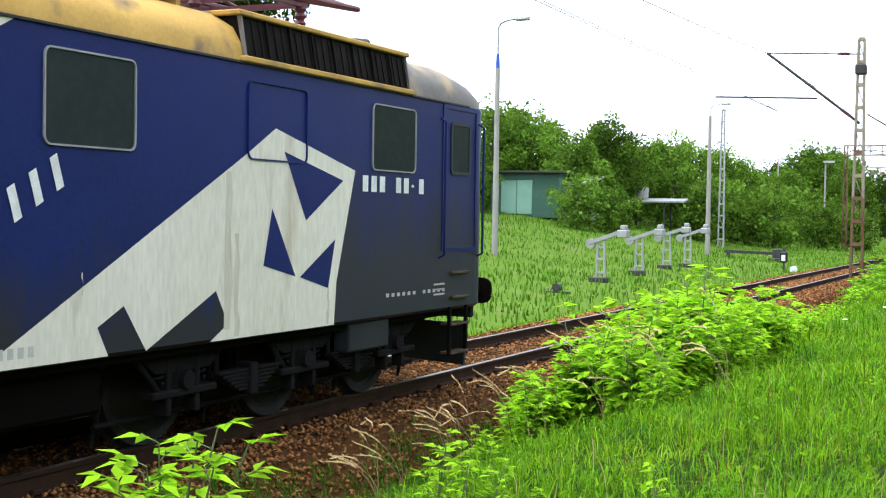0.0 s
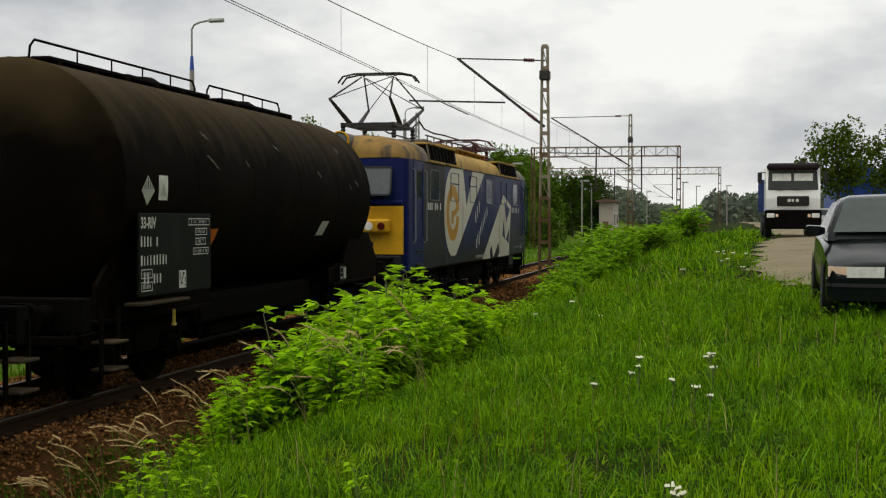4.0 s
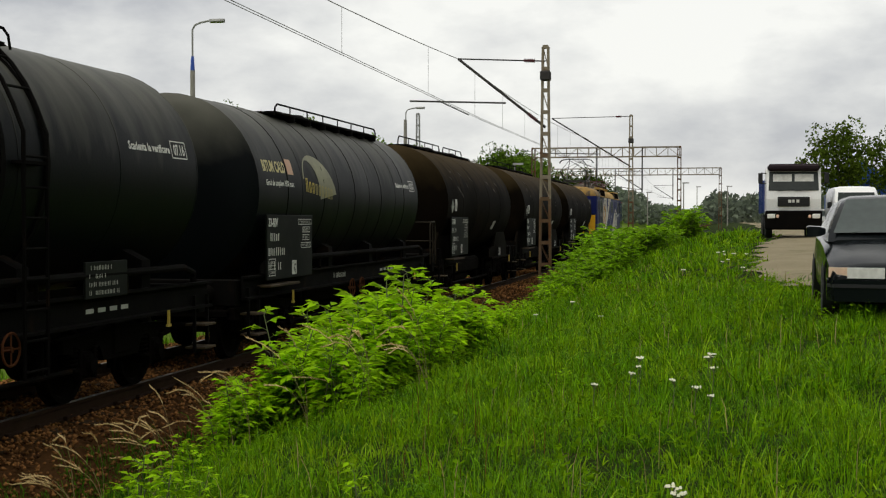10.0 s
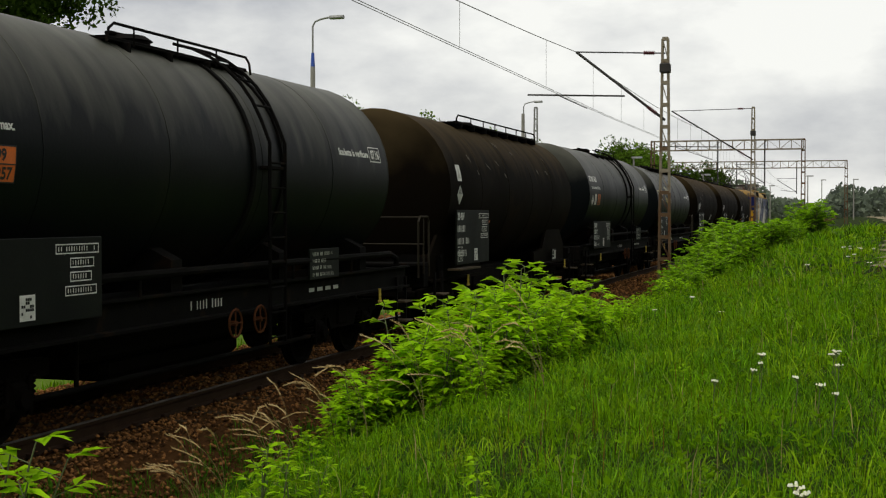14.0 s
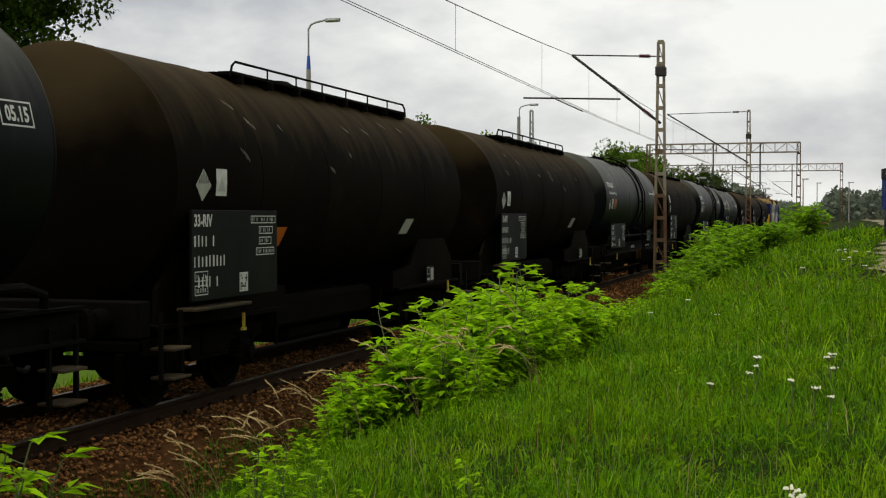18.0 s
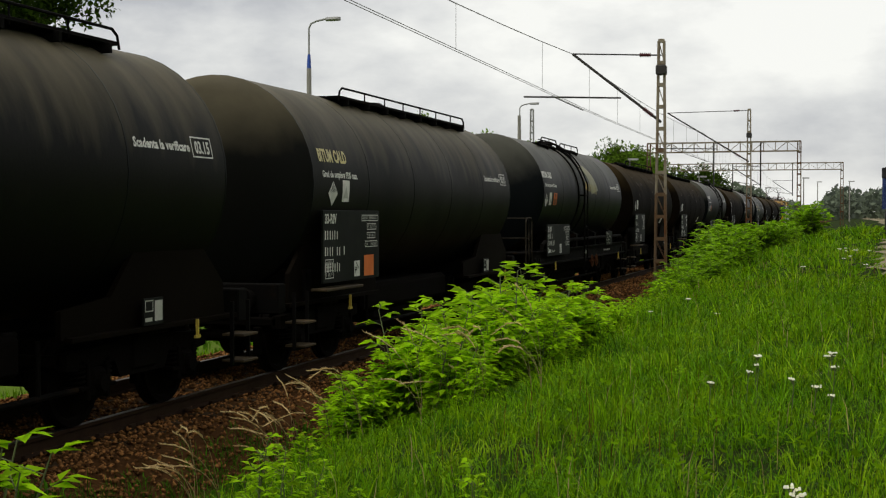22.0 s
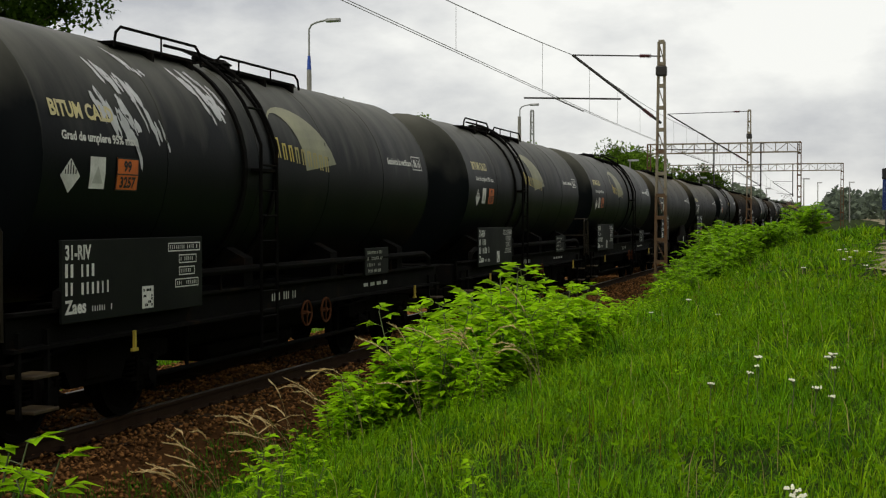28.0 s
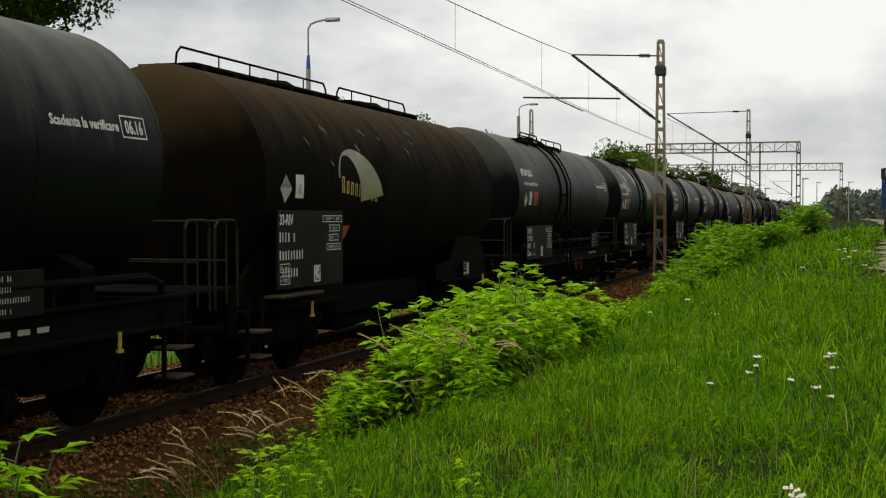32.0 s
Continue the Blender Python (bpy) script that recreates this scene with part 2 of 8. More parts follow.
M_STONE = material("ballast_stone", (0.265, 0.122, 0.052), 0.95, 0, (0.130, 0.060, 0.026), 1.3, 0.6, 30, 0.2, per_island=0.75, gloss=0.03)
M_BED = material("ballast_bed", (0.082, 0.036, 0.012), 0.95, 0, (0.046, 0.022, 0.008), 2.2, 0.7, 32, 0.6, spots=(0.12, 0.06, 0.024), spot_scale=18, spot_edge=0.58, gloss=0.02)
M_EARTH = material("meadow_ground", (0.020, 0.036, 0.005), 0.95, 0, (0.016, 0.022, 0.005), 0.5, 0.7, 14, 0.5, spots=(0.034, 0.036, 0.010), spot_scale=0.8, spot_edge=0.62, gloss=0.02)
M_MEADOW = material("mown_meadow", (0.105, 0.165, 0.020), 0.95, 0, (0.070, 0.120, 0.014), 0.35, 0.7, 9, 0.5, spots=(0.135, 0.135, 0.045), spot_scale=0.5, spot_edge=0.6, gloss=0.02)
M_ROAD = material("sandy_road", (0.26, 0.222, 0.145), 0.95, 0, (0.19, 0.16, 0.10), 0.7, 0.7, 25, 0.4, spots=(0.15, 0.135, 0.075), spot_scale=1.3, spot_edge=0.58, gloss=0.05)
M_GRASS = material("grass_blades", (0.165, 0.330, 0.003), 0.5, 0, (0.085, 0.225, 0.006), 0.5, 0.6, 6, 0.0, per_island=0.75, translucent=0.42, gloss=0.10)
M_GRASS_LIGHT = material("light_grass_blades", (0.290, 0.440, 0.010), 0.5, 0, (0.150, 0.310, 0.004), 0.6, 0.6, 6, 0.0, per_island=0.6, translucent=0.45, gloss=0.10)
M_GRASS_DEEP = material("short_grass_blades", (0.070, 0.200, 0.010), 0.6, 0, (0.050, 0.140, 0.006), 0.5, 0.7, 6, 0.0, per_island=0.5, translucent=0.4, gloss=0.05)
M_MEADOW_BLADE = material("meadow_blades", (0.105, 0.225, 0.014), 0.6, 0, (0.072, 0.165, 0.012), 0.25, 0.7, 3, 0.0, per_island=0.5, translucent=0.4, gloss=0.0)
M_SORREL = material("sorrel_stem", (0.20, 0.095, 0.028), 0.8, 0, (0.13, 0.075, 0.022), 1.0, 0.6, 10, 0.0, per_island=0.4, translucent=0.3, gloss=0.0)
M_STALK = material("grass_stalk", (0.34, 0.25, 0.09), 0.7, 0, (0.15, 0.14, 0.06), 1.0, 0.6, 10, 0.0)
M_SEED = material("seed_head", (0.82, 0.64, 0.33), 0.7, 0, (0.62, 0.46, 0.21), 2.0, 0.6, 20, 0.0, translucent=0.3, gloss=0.05)
M_GRASS_DRY = material("dry_grass", (0.46, 0.37, 0.17), 0.7, 0, (0.34, 0.27, 0.12), 1.0, 0.6, 10, 0.0, per_island=0.3, translucent=0.3, gloss=0.1)
M_LEAF = material("weed_leaf", (0.385, 0.620, 0.012), 0.5, 0, (0.200, 0.420, 0.009), 1.2, 0.6, 12, 0.0, per_island=0.5, translucent=0.5, gloss=0.02)
M_LEAF_DEEP = material("sapling_leaf_deep", (0.235, 0.430, 0.012), 0.55, 0, (0.120, 0.265, 0.009), 0.8, 0.6, 12, 0.0, per_island=0.55, translucent=0.45, gloss=0.02)
M_TREE = material("tree_leaf", (0.125, 0.215, 0.020), 0.6, 0, (0.070, 0.135, 0.020), 0.3, 0.7, 4, 0.0, per_island=0.5, per_object=0.6, translucent=0.35, gloss=0.0)
M_TREE_DARK = material("dark_tree_leaf", (0.052, 0.092, 0.010), 0.6, 0, (0.030, 0.058, 0.008), 0.3, 0.7, 4, 0.0, per_island=0.5, translucent=0.3, gloss=0.0)
M_TREE_DUSK = material("roadside_tree_leaf", (0.090, 0.135, 0.016), 0.6, 0, (0.050, 0.085, 0.012), 0.3, 0.7, 4, 0.0, per_island=0.6, translucent=0.3, gloss=0.0)
# greyed and lightened: distance haze is put into the leaf colour
M_TREE_HAZED = material("far_tree_leaf_hazed", (0.145, 0.172, 0.138), 0.7, 0, (0.115, 0.142, 0.112), 0.05, 0.7, 1.0, 0.0, per_island=0.4, translucent=0.3, gloss=0.02)
M_BARK = material("bark", (0.10, 0.08, 0.06), 0.9, 0, (0.06, 0.05, 0.04), 3.0, 0.6, 30, 0.4)
M_PETAL = material("white_petal", (0.93, 0.90, 0.70), 0.7, 0, (0.86, 0.83, 0.64), 4.0, 0.5, 30, 0.0, gloss=0.02)

M_CAR = material("car_paint_dark", (0.005, 0.007, 0.0075), 0.14, 0.0, (0.008, 0.010, 0.011), 1.0, 0.4, 60, 0.0, gloss=0.12)
# glass base greyed: some reflected sky and the interior are put into the colour
M_CAR_GLASS = material("car_glass", (0.074, 0.090, 0.082), 0.06, 0, (0.050, 0.062, 0.056), 1.0, 0.3, 10, 0.0, gloss=0.42)
M_TRUCK_GLASS = material("truck_glass", (0.055, 0.06, 0.058), 0.15, 0, (0.045, 0.05, 0.048), 1.0, 0.3, 10, 0.0, gloss=0.1)
M_INDICATOR = material("indicator_lens", (0.85, 0.52, 0.34), 0.15, 0, (0.8, 0.6, 0.45), 5.0, 0.4, 20, 0.0, coat=0.6)
M_TRUCK_WHITE = material("truck_white", (0.88, 0.88, 0.85), 0.35, 0, (0.80, 0.80, 0.77), 1.0, 0.5, 30, 0.0, coat=0.3)
M_TRUCK_BLUE = material("truck_blue", (0.02, 0.05, 0.20), 0.4, 0, (0.02, 0.04, 0.14), 1.0, 0.5, 30, 0.0)
M_SHED_BLUE = material("blue_cladding", (0.020, 0.075, 0.33), 0.5, 0, (0.016, 0.06, 0.26), 0.5, 0.5, 20, 0.05)
M_SHED_GREEN = material("green_boards", (0.075, 0.16, 0.11), 0.7, 0, (0.05, 0.11, 0.08), 1.0, 0.6, 20, 0.1)
M_GREEN_LIGHT = material("pale_green_doors", (0.26, 0.44, 0.33), 0.65, 0, (0.2, 0.35, 0.26), 1.2, 0.6, 20, 0.1)
M_FELT = material("roof_felt", (0.05, 0.045, 0.04), 0.9, 0, (0.035, 0.03, 0.028), 1.0, 0.6, 20, 0.2)
M_PLASTER = material("plaster_pale", (0.52, 0.47, 0.40), 0.9, 0, (0.42, 0.36, 0.30), 0.8, 0.6, 20, 0.15)
M_TILE = material("roof_tile", (0.20, 0.10, 0.075), 0.85, 0, (0.14, 0.08, 0.06), 1.0, 0.6, 12, 0.2)
M_LAMP_BLUE = material("blue_band", (0.03, 0.09, 0.42), 0.5, 0, (0.025, 0.07, 0.34), 2.0, 0.5, 30, 0.0)


# ---- mesh building ----
class Shape:
    """Collects points and faces of one mesh."""

    def __init__(self):
        self.v, self.f = [], []

    def add(self, pts, faces):
        k = len(self.v)
        self.v += [tuple(p) for p in pts]
        self.f += [tuple(k + i for i in face) for face in faces]
        return self

    def box(self, x0, x1, y0, y1, z0, z1, b=0.0):
        """A box, its edges bevelled by b."""
        if b <= 0:
            p = [(x, y, z) for x in (x0, x1) for y in (y0, y1) for z in (z0, z1)]
            return self.add(p, [(0, 1, 3, 2), (4, 6, 7, 5), (0, 4, 5, 1), (2, 3, 7, 6), (0, 2, 6, 4), (1, 5, 7, 3)])
        c = ((x0 + x1) / 2, (y0 + y1) / 2, (z0 + z1) / 2)
        h = ((x1 - x0) / 2, (y1 - y0) / 2, (z1 - z0) / 2)
        b = min(b, 0.45 * 2 * min(h))
        pts, key = [], {}
        for sx in (-1, 1):
            for sy in (-1, 1):
                for sz in (-1, 1):
                    s = (sx, sy, sz)
                    for ax in range(3):
                        q = [c[i] + s[i] * (h[i] - (0 if i == ax else b)) for i in range(3)]
                        key[(s, ax)] = len(pts)
                        pts.append(q)
        faces = []
        for ax in range(3):
            o = [i for i in range(3) if i != ax]
            for sg in (-1, 1):
                ring = []
                for a, d in ((-1, -1), (1, -1), (1, 1), (-1, 1)):
                    s = [0, 0, 0]
                    s[ax], s[o[0]], s[o[1]] = sg, a, d
                    ring.append(key[(tuple(s), ax)])
                faces.append(tuple(ring if (sg > 0) == (ax != 1) else ring[::-1]))
        for ax in range(3):
            o = [i for i in range(3) if i != ax]
            for a in (-1, 1):
                for d in (-1, 1):
                    s, t = [0, 0, 0], [0, 0, 0]
                    s[ax], s[o[0]], s[o[1]] = -1, a, d
                    t[ax], t[o[0]], t[o[1]] = 1, a, d
                    faces.append((key[(tuple(s), o[0])], key[(tuple(t), o[0])], key[(tuple(t), o[1])], key[(tuple(s), o[1])]))
        for sx in (-1, 1):
            for sy in (-1, 1):
                for sz in (-1, 1):
                    faces.append(tuple(key[((sx, sy, sz), ax)] for ax in range(3)))
        return self.add(pts, faces)

    def tube(self, p0, p1, r0, r1=None, n=8, caps=True):
        """A round bar or cone from p0 to p1."""
        r1 = r0 if r1 is None else r1
        p0, p1 = Vector(p0), Vector(p1)
        q = (p1 - p0).to_track_quat("Z", "Y")
        ring = [Vector((math.cos(2 * math.pi * i / n), math.sin(2 * math.pi * i / n), 0)) for i in range(n)]
        pts = [p0 + q @ (c * r0) for c in ring] + [p1 + q @ (c * r1) for c in ring]
        faces = [(i, (i + 1) % n, n + (i + 1) % n, n + i) for i in range(n)]
        if caps:
            faces += [tuple(range(n))[::-1], tuple(range(n, 2 * n))]
        return self.add(pts, faces)

    def pipe(self, pts, r, n=6):
        """A bar bent along the points."""
        rings = []
        for k, p in enumerate(pts):
            way = (Vector(pts[min(k + 1, len(pts) - 1)]) - Vector(pts[max(k - 1, 0)])).normalized()
            q = way.to_track_quat("Z", "Y" if abs(way.y) < 0.9 else "X")
            rings.append([Vector(p) + q @ Vector((r * math.cos(2 * math.pi * i / n), r * math.sin(2 * math.pi * i / n), 0)) for i in range(n)])
        for k in range(1, len(rings)):
            # keep neighbouring rings from twisting
            best = min(range(n), key=lambda j: sum((rings[k][(i + j) % n] - rings[k - 1][i] - (Vector(pts[k]) - Vector(pts[k - 1]))).length for i in range(n)))
            rings[k] = rings[k][best:] + rings[k][:best]
        return self.loft(rings)

    def loft(self, rings, closed=True, caps=True):
        """Skin between rings with the same number of points."""
        n = len(rings[0])
        pts = [p for r in rings for p in r]
        faces = []
        for k in range(len(rings) - 1):
            for i in range(n if closed else n - 1):
                j = (i + 1) % n
                faces.append((k * n + i, k * n + j, (k + 1) * n + j, (k + 1) * n + i))
        if caps:
            faces += [tuple(range(n))[::-1], tuple(range((len(rings) - 1) * n, len(rings) * n))]
        return self.add(pts, faces)

    def prism(self, poly, axis, a, b):
        """A flat outline (two coordinates a point) drawn out along an axis from a to b."""
        def put(u, v, w):
            return ((w, u, v), (u, w, v), (u, v, w))[axis]
        return self.loft([[put(u, v, a) for u, v in poly], [put(u, v, b) for u, v in poly]])

    def beam(self, p0, p1, w, h):
        """A square bar from p0 to p1."""
        p0, p1 = Vector(p0), Vector(p1)
        q = (p1 - p0).to_track_quat("Z", "Y")
        c = [(-w / 2, -h / 2), (w / 2, -h / 2), (w / 2, h / 2), (-w / 2, h / 2)]
        return self.loft([[p + q @ Vector((*k, 0)) for k in c] for p in (p0, p1)])

    def mesh(self, name, mat, smooth=False):
        me = bpy.data.meshes.new(name)
        me.from_pydata([tuple(p) for p in self.v], [], self.f)
        bm = bmesh.new()
        bm.from_mesh(me)
        bmesh.ops.recalc_face_normals(bm, faces=bm.faces)
        bm.to_mesh(me)
        bm.free()
        me.materials.append(mat)
        if smooth:
            me.shade_smooth()
            me.set_sharp_from_angle(angle=radians(38))
        return me


def quick_mesh(name, verts, faces_flat, sizes, mat, smooth=False):
    """A mesh from arrays, for very many small faces."""
    me = bpy.data.meshes.new(name)
    verts = np.asarray(verts, dtype=np.float32)
    me.vertices.add(len(verts))
    me.vertices.foreach_set("co", verts.ravel())
    faces_flat, sizes = np.asarray(faces_flat, dtype=np.int32), np.asarray(sizes, dtype=np.int32)
    me.loops.add(len(faces_flat))
    me.loops.foreach_set("vertex_index", faces_flat)
    me.polygons.add(len(sizes))
    me.polygons.foreach_set("loop_start", np.concatenate([[0], np.cumsum(sizes)[:-1]]).astype(np.int32))
    me.update(calc_edges=True)
    me.materials.append(mat)
    if smooth:
        me.shade_smooth()
    return me


def part(name, shape, mat, parent, label="", smooth=False):
    """One mesh object under a thing or under a part. shape: a Shape or a finished mesh."""
    me = shape.mesh(name, mat, smooth) if isinstance(shape, Shape) else shape
    ob = new(name, me)
    ob.parent = parent
    return tagged(ob, label) if label else ob


def thing(name, at, label, category, group="", kind=""):
    ob = new(name)
    ob.empty_display_size = 0.2
    ob.matrix_basis = at if isinstance(at, Matrix) else pose(*at)
    return tagged(ob, label, category, group, kind)


def structure(name, shape, mat, label, category, smooth=False):
    me = shape.mesh(name, mat, smooth) if isinstance(shape, Shape) else shape
    return tagged(new(name, me), label, category, kind="structure")


def smooth_step(a, b, v):
    t = np.clip((v - a) / (b - a), 0, 1)
    return t * t * (3 - 2 * t)


# ---- ground ----
PROFILE_X = (-400, -90, -60, -42, -30, -24, -19, -12, -10.6, -9.9, -6.35, -5.7, -5.0, -4.2, -3.2, -2.0, 0.0, 1.5, 5.0, 400)
PROFILE_Z = (3.4, 3.4, 3.1, 2.7, 2.1, 1.15, 0.2, -0.25, -0.42, -0.205, -0.205, -0.62, -0.42, -0.08, 0.28, 0.52, 0.72, 0.90, 1.0, 1.2)


def ground_z(x, y):
    x, y = np.asarray(x, dtype=float), np.asarray(y, dtype=float)
    z = np.interp(x, PROFILE_X, PROFILE_Z)
    right = smooth_step(-4.5, -1.5, x)
    z = z + right * 0.42 * smooth_step(12, 54, y)
    rough = np.sin(x * 1.7 + 0.6 * y) * np.sin(y * 1.3 - 0.4 * x) * 0.035 + np.sin(x * 0.6 + 1.0) * np.sin(y * 0.45) * 0.05
    flat = smooth_step(-5.6, -4.2, x) + smooth_step(11.5, 13.5, -x)
    return z + rough * flat


def build_ground():
    xs = np.unique(np.concatenate([np.arange(-400, -60, 20), np.arange(-60, -12, 1.5), np.arange(-12, 8, 0.25), np.arange(8, 40, 2), np.arange(40, 401, 20)]))
    ys = np.unique(np.concatenate([np.arange(-60, 0, 3), np.arange(0, 70, 0.5), np.arange(70, 200, 4), np.arange(200, 1500, 50), (2500, 4000)]))
    gx, gy = np.meshgrid(xs, ys, indexing="ij")
    gz = ground_z(gx, gy)
    v = np.stack([gx, gy, gz], -1).reshape(-1, 3)
    nx, ny = len(xs), len(ys)
    i = np.arange((nx - 1) * (ny - 1))
    a = (i // (ny - 1)) * ny + i % (ny - 1)
    f = np.stack([a, a + ny, a + ny + 1, a + 1], 1).ravel()
    me = quick_mesh("ground", v, f, np.full(len(i), 4), M_EARTH, True)
    me.materials.append(M_BED)
    cx = (xs[:-1] + xs[1:]) / 2
    me.materials.append(M_MEADOW)
    inside = ((cx > -10.6) & (cx < -5.25)).astype(np.int32) + 2 * (cx <= -10.6).astype(np.int32)
    me.polygons.foreach_set("material_index", np.repeat(inside, ny - 1))
    structure("ground", me, M_EARTH, "rough grassy ground with a brown stony track bed", "ground")


build_ground()

# ---- railway track ----
RAIL_END = 420.0


def build_track():
    for side, near in ((-0.7525, ""), (0.7525, "")):
        rail = thing("rail", (TRACK_X + side, 0, 0), "rusty steel rail with a polished head on concrete sleepers", "rail", "rails of the line", "structure")
        foot = Shape()
        prof = [(-0.075, -0.172), (0.075, -0.172), (0.075, -0.162), (0.012, -0.145), (0.010, -0.05), (0.036, -0.04), (0.036, -0.006), (-0.036, -0.006), (-0.036, -0.04), (-0.010, -0.05), (-0.012, -0.145), (-0.075, -0.162)]
        foot.loft([[(x, y, z) for x, z in prof] for y in (-30, 40, 120, RAIL_END)])
        part("rail_body", foot, M_RAIL, rail)
        top = Shape().loft([[(-0.034, y, -0.006), (0.034, y, -0.006), (0.026, y, 0.0), (-0.026, y, 0.0)] for y in (-30, 40, 120, RAIL_END)])
        part("rail_head", top, M_RAIL_TOP, rail, "polished running surface")
    holder = thing("sleeper_row", (TRACK_X, 0, 0), "row of weathered concrete sleepers bedded in stone", "sleepers", kind="structure")
    body = Shape().loft([[(-1.25, -0.13, -0.32), (1.25, -0.13, -0.30), (1.25, 0.13, -0.30), (-1.25, 0.13, -0.30)],
                         [(-1.24, -0.10, -0.185), (1.24, -0.10, -0.185), (1.24, 0.10, -0.185), (-1.24, 0.10, -0.185)]])
    me = body.mesh("sleeper", M_SLEEPER)
    for k in range(-22, 190):
        ob = part("sleeper", me, None, holder)
        ob.location = (random.uniform(-0.02, 0.02), -4 + 0.62 * k, random.uniform(-0.012, 0.004))
        ob.rotation_euler = (0, 0, random.uniform(-0.012, 0.012))
    clip_mesh = Shape().box(-0.03, 0.03, -0.05, 0.05, -0.17, -0.125, 0.008).mesh("rail_clip", M_RAIL)
    for k in range(12, 72):
        for s in (-0.8525, -0.6525, 0.6525, 0.8525):
            part("rail_clip", clip_mesh, None, holder).location = (s, -4 + 0.62 * k, 0)


build_track()


def stones():
    """Broken stone of the track bed, denser where the camera is near."""
    rng = np.random.default_rng(3)
    n = 50000
    y = 4 + 60 * rng.random(n) ** 1.9
    y[47500:] = rng.uniform(-14, 4, 2500)
    x = rng.uniform(-10.3, -5.35, n)
    z = ground_z(x, y) + 0.03 * rng.random(n)
    size = rng.uniform(0.014, 0.036, n) * (1 + 0.5 * (y > 25))
    base = np.array([(1, 0, 0), (-1, 0, 0), (0, 1, 0), (0, -1, 0), (0, 0, 1), (0, 0, -1)], float)
    faces = np.array([(0, 2, 4), (2, 1, 4), (1, 3, 4), (3, 0, 4), (2, 0, 5), (1, 2, 5), (3, 1, 5), (0, 3, 5)])
    v = base[None] * rng.uniform(0.55, 1.25, (n, 6, 1)) + rng.normal(0, 0.12, (n, 6, 3))
    a = rng.uniform(0, 6.28, n)
    ca, sa = np.cos(a)[:, None], np.sin(a)[:, None]
    v = np.stack([v[..., 0] * ca - v[..., 1] * sa, v[..., 0] * sa + v[..., 1] * ca, v[..., 2] * 0.75], -1)
    v = v * size[:, None, None] + np.stack([x, y, z + 0.012], -1)[:, None, :]
    f = (faces[None] + (np.arange(n) * 6)[:, None, None]).ravel()
    ob = new("ballast_stones", quick_mesh("ballast_stones", v.reshape(-1, 3), f, np.full(n * 8, 3), M_STONE))
    tagged(ob, "reddish brown broken stone ballast", "ballast", kind="stuff")


stones()

# ---- lettering ----
_text_cache = {}


def text_points(words, height, width=None):
    """Flat points and faces of a line of writing, its left end at 0, its base line at 0."""
    key = (words, height, width)
    if key not in _text_cache:
        cu = bpy.data.curves.new("writing", "FONT")
        cu.body, cu.size, cu.resolution_u = words, height / 0.70, 2
        cu.offset = 0.05 * height
        ob = bpy.data.objects.new("writing", cu)
        scene.collection.objects.link(ob)
        me = bpy.data.meshes.new_from_object(ob.evaluated_get(bpy.context.evaluated_depsgraph_get()))
        v = [(p.co.x, p.co.y) for p in me.vertices]
        f = [tuple(p.vertices) for p in me.polygons]
        scene.collection.objects.unlink(ob)
        bpy.data.objects.remove(ob)
        bpy.data.meshes.remove(me)
        if width:
            x1 = max(p[0] for p in v)
            v = [(p[0] * width / x1, p[1]) for p in v]
        _text_cache[key] = (v, f)
    return _text_cache[key]


class Decal(Shape):
    """Flat marks laid out in metres: u along the wagon, v upwards."""

    def words(self, words, u, v, height, width=None):
        pts, faces = text_points(words, height, width)
        return self.add([(u + a, v + b, 0) for a, b in pts], faces)

    def bar(self, u0, u1, v0, v1):
        n = max(1, int((v1 - v0) / 0.12))
        for k in range(n):
            a, b = v0 + (v1 - v0) * k / n, v0 + (v1 - v0) * (k + 1) / n
            self.add([(u0, a, 0), (u1, a, 0), (u1, b, 0), (u0, b, 0)], [(0, 1, 2, 3)])
        return self

    def box_line(self, u0, u1, v0, v1, w=0.015):
        self.bar(u0, u1, v0, v0 + w).bar(u0, u1, v1 - w, v1)
        return self.bar(u0, u0 + w, v0 + w, v1 - w).bar(u1 - w, u1, v0 + w, v1 - w)

    def digits(self, u, v, h, count, rng, gap=0.38):
        """A row of plain bars in place of figures."""
        pitch = h * 0.48 * (1 + gap)
        w = h * 0.36
        for k in range(count):
            if rng.random() > 0.14:
                self.bar(u, u + w * rng.uniform(0.55, 1.0), v, v + h * rng.uniform(0.85, 1.0))
            u += pitch
        return self

    def poly(self, pts):
        return self.add([(u, v, 0) for u, v in pts], [tuple(range(len(pts)))])

    def flat(self, x):
        """On an upright plane at x."""
        out = Shape()
        out.v, out.f = [(x, u, v) for u, v, _ in self.v], self.f
        return out

    def wrapped(self, r, cz, lift=0.004):
        """Wrapped on a lying cylinder; v is measured upwards along its skin from the height cz."""
        out = Shape()
        out.v = [((r + lift) * math.cos(v / r), u, cz + (r + lift) * math.sin(v / r)) for u, v, _ in self.v]
        out.f = self.f
        return out


def flat_mesh(shape, name, mat):
    me = bpy.data.meshes.new(name)
    me.from_pydata([tuple(p) for p in shape.v], [], shape.f)
    me.materials.append(mat)
    return me


# ---- tank wagons: y = 0 at the leading buffers, the body runs to -y; +x is the side towards the camera ----
_cache = {}


def cached(key, maker):
    if key not in _cache:
        _cache[key] = maker()
    return _cache[key]


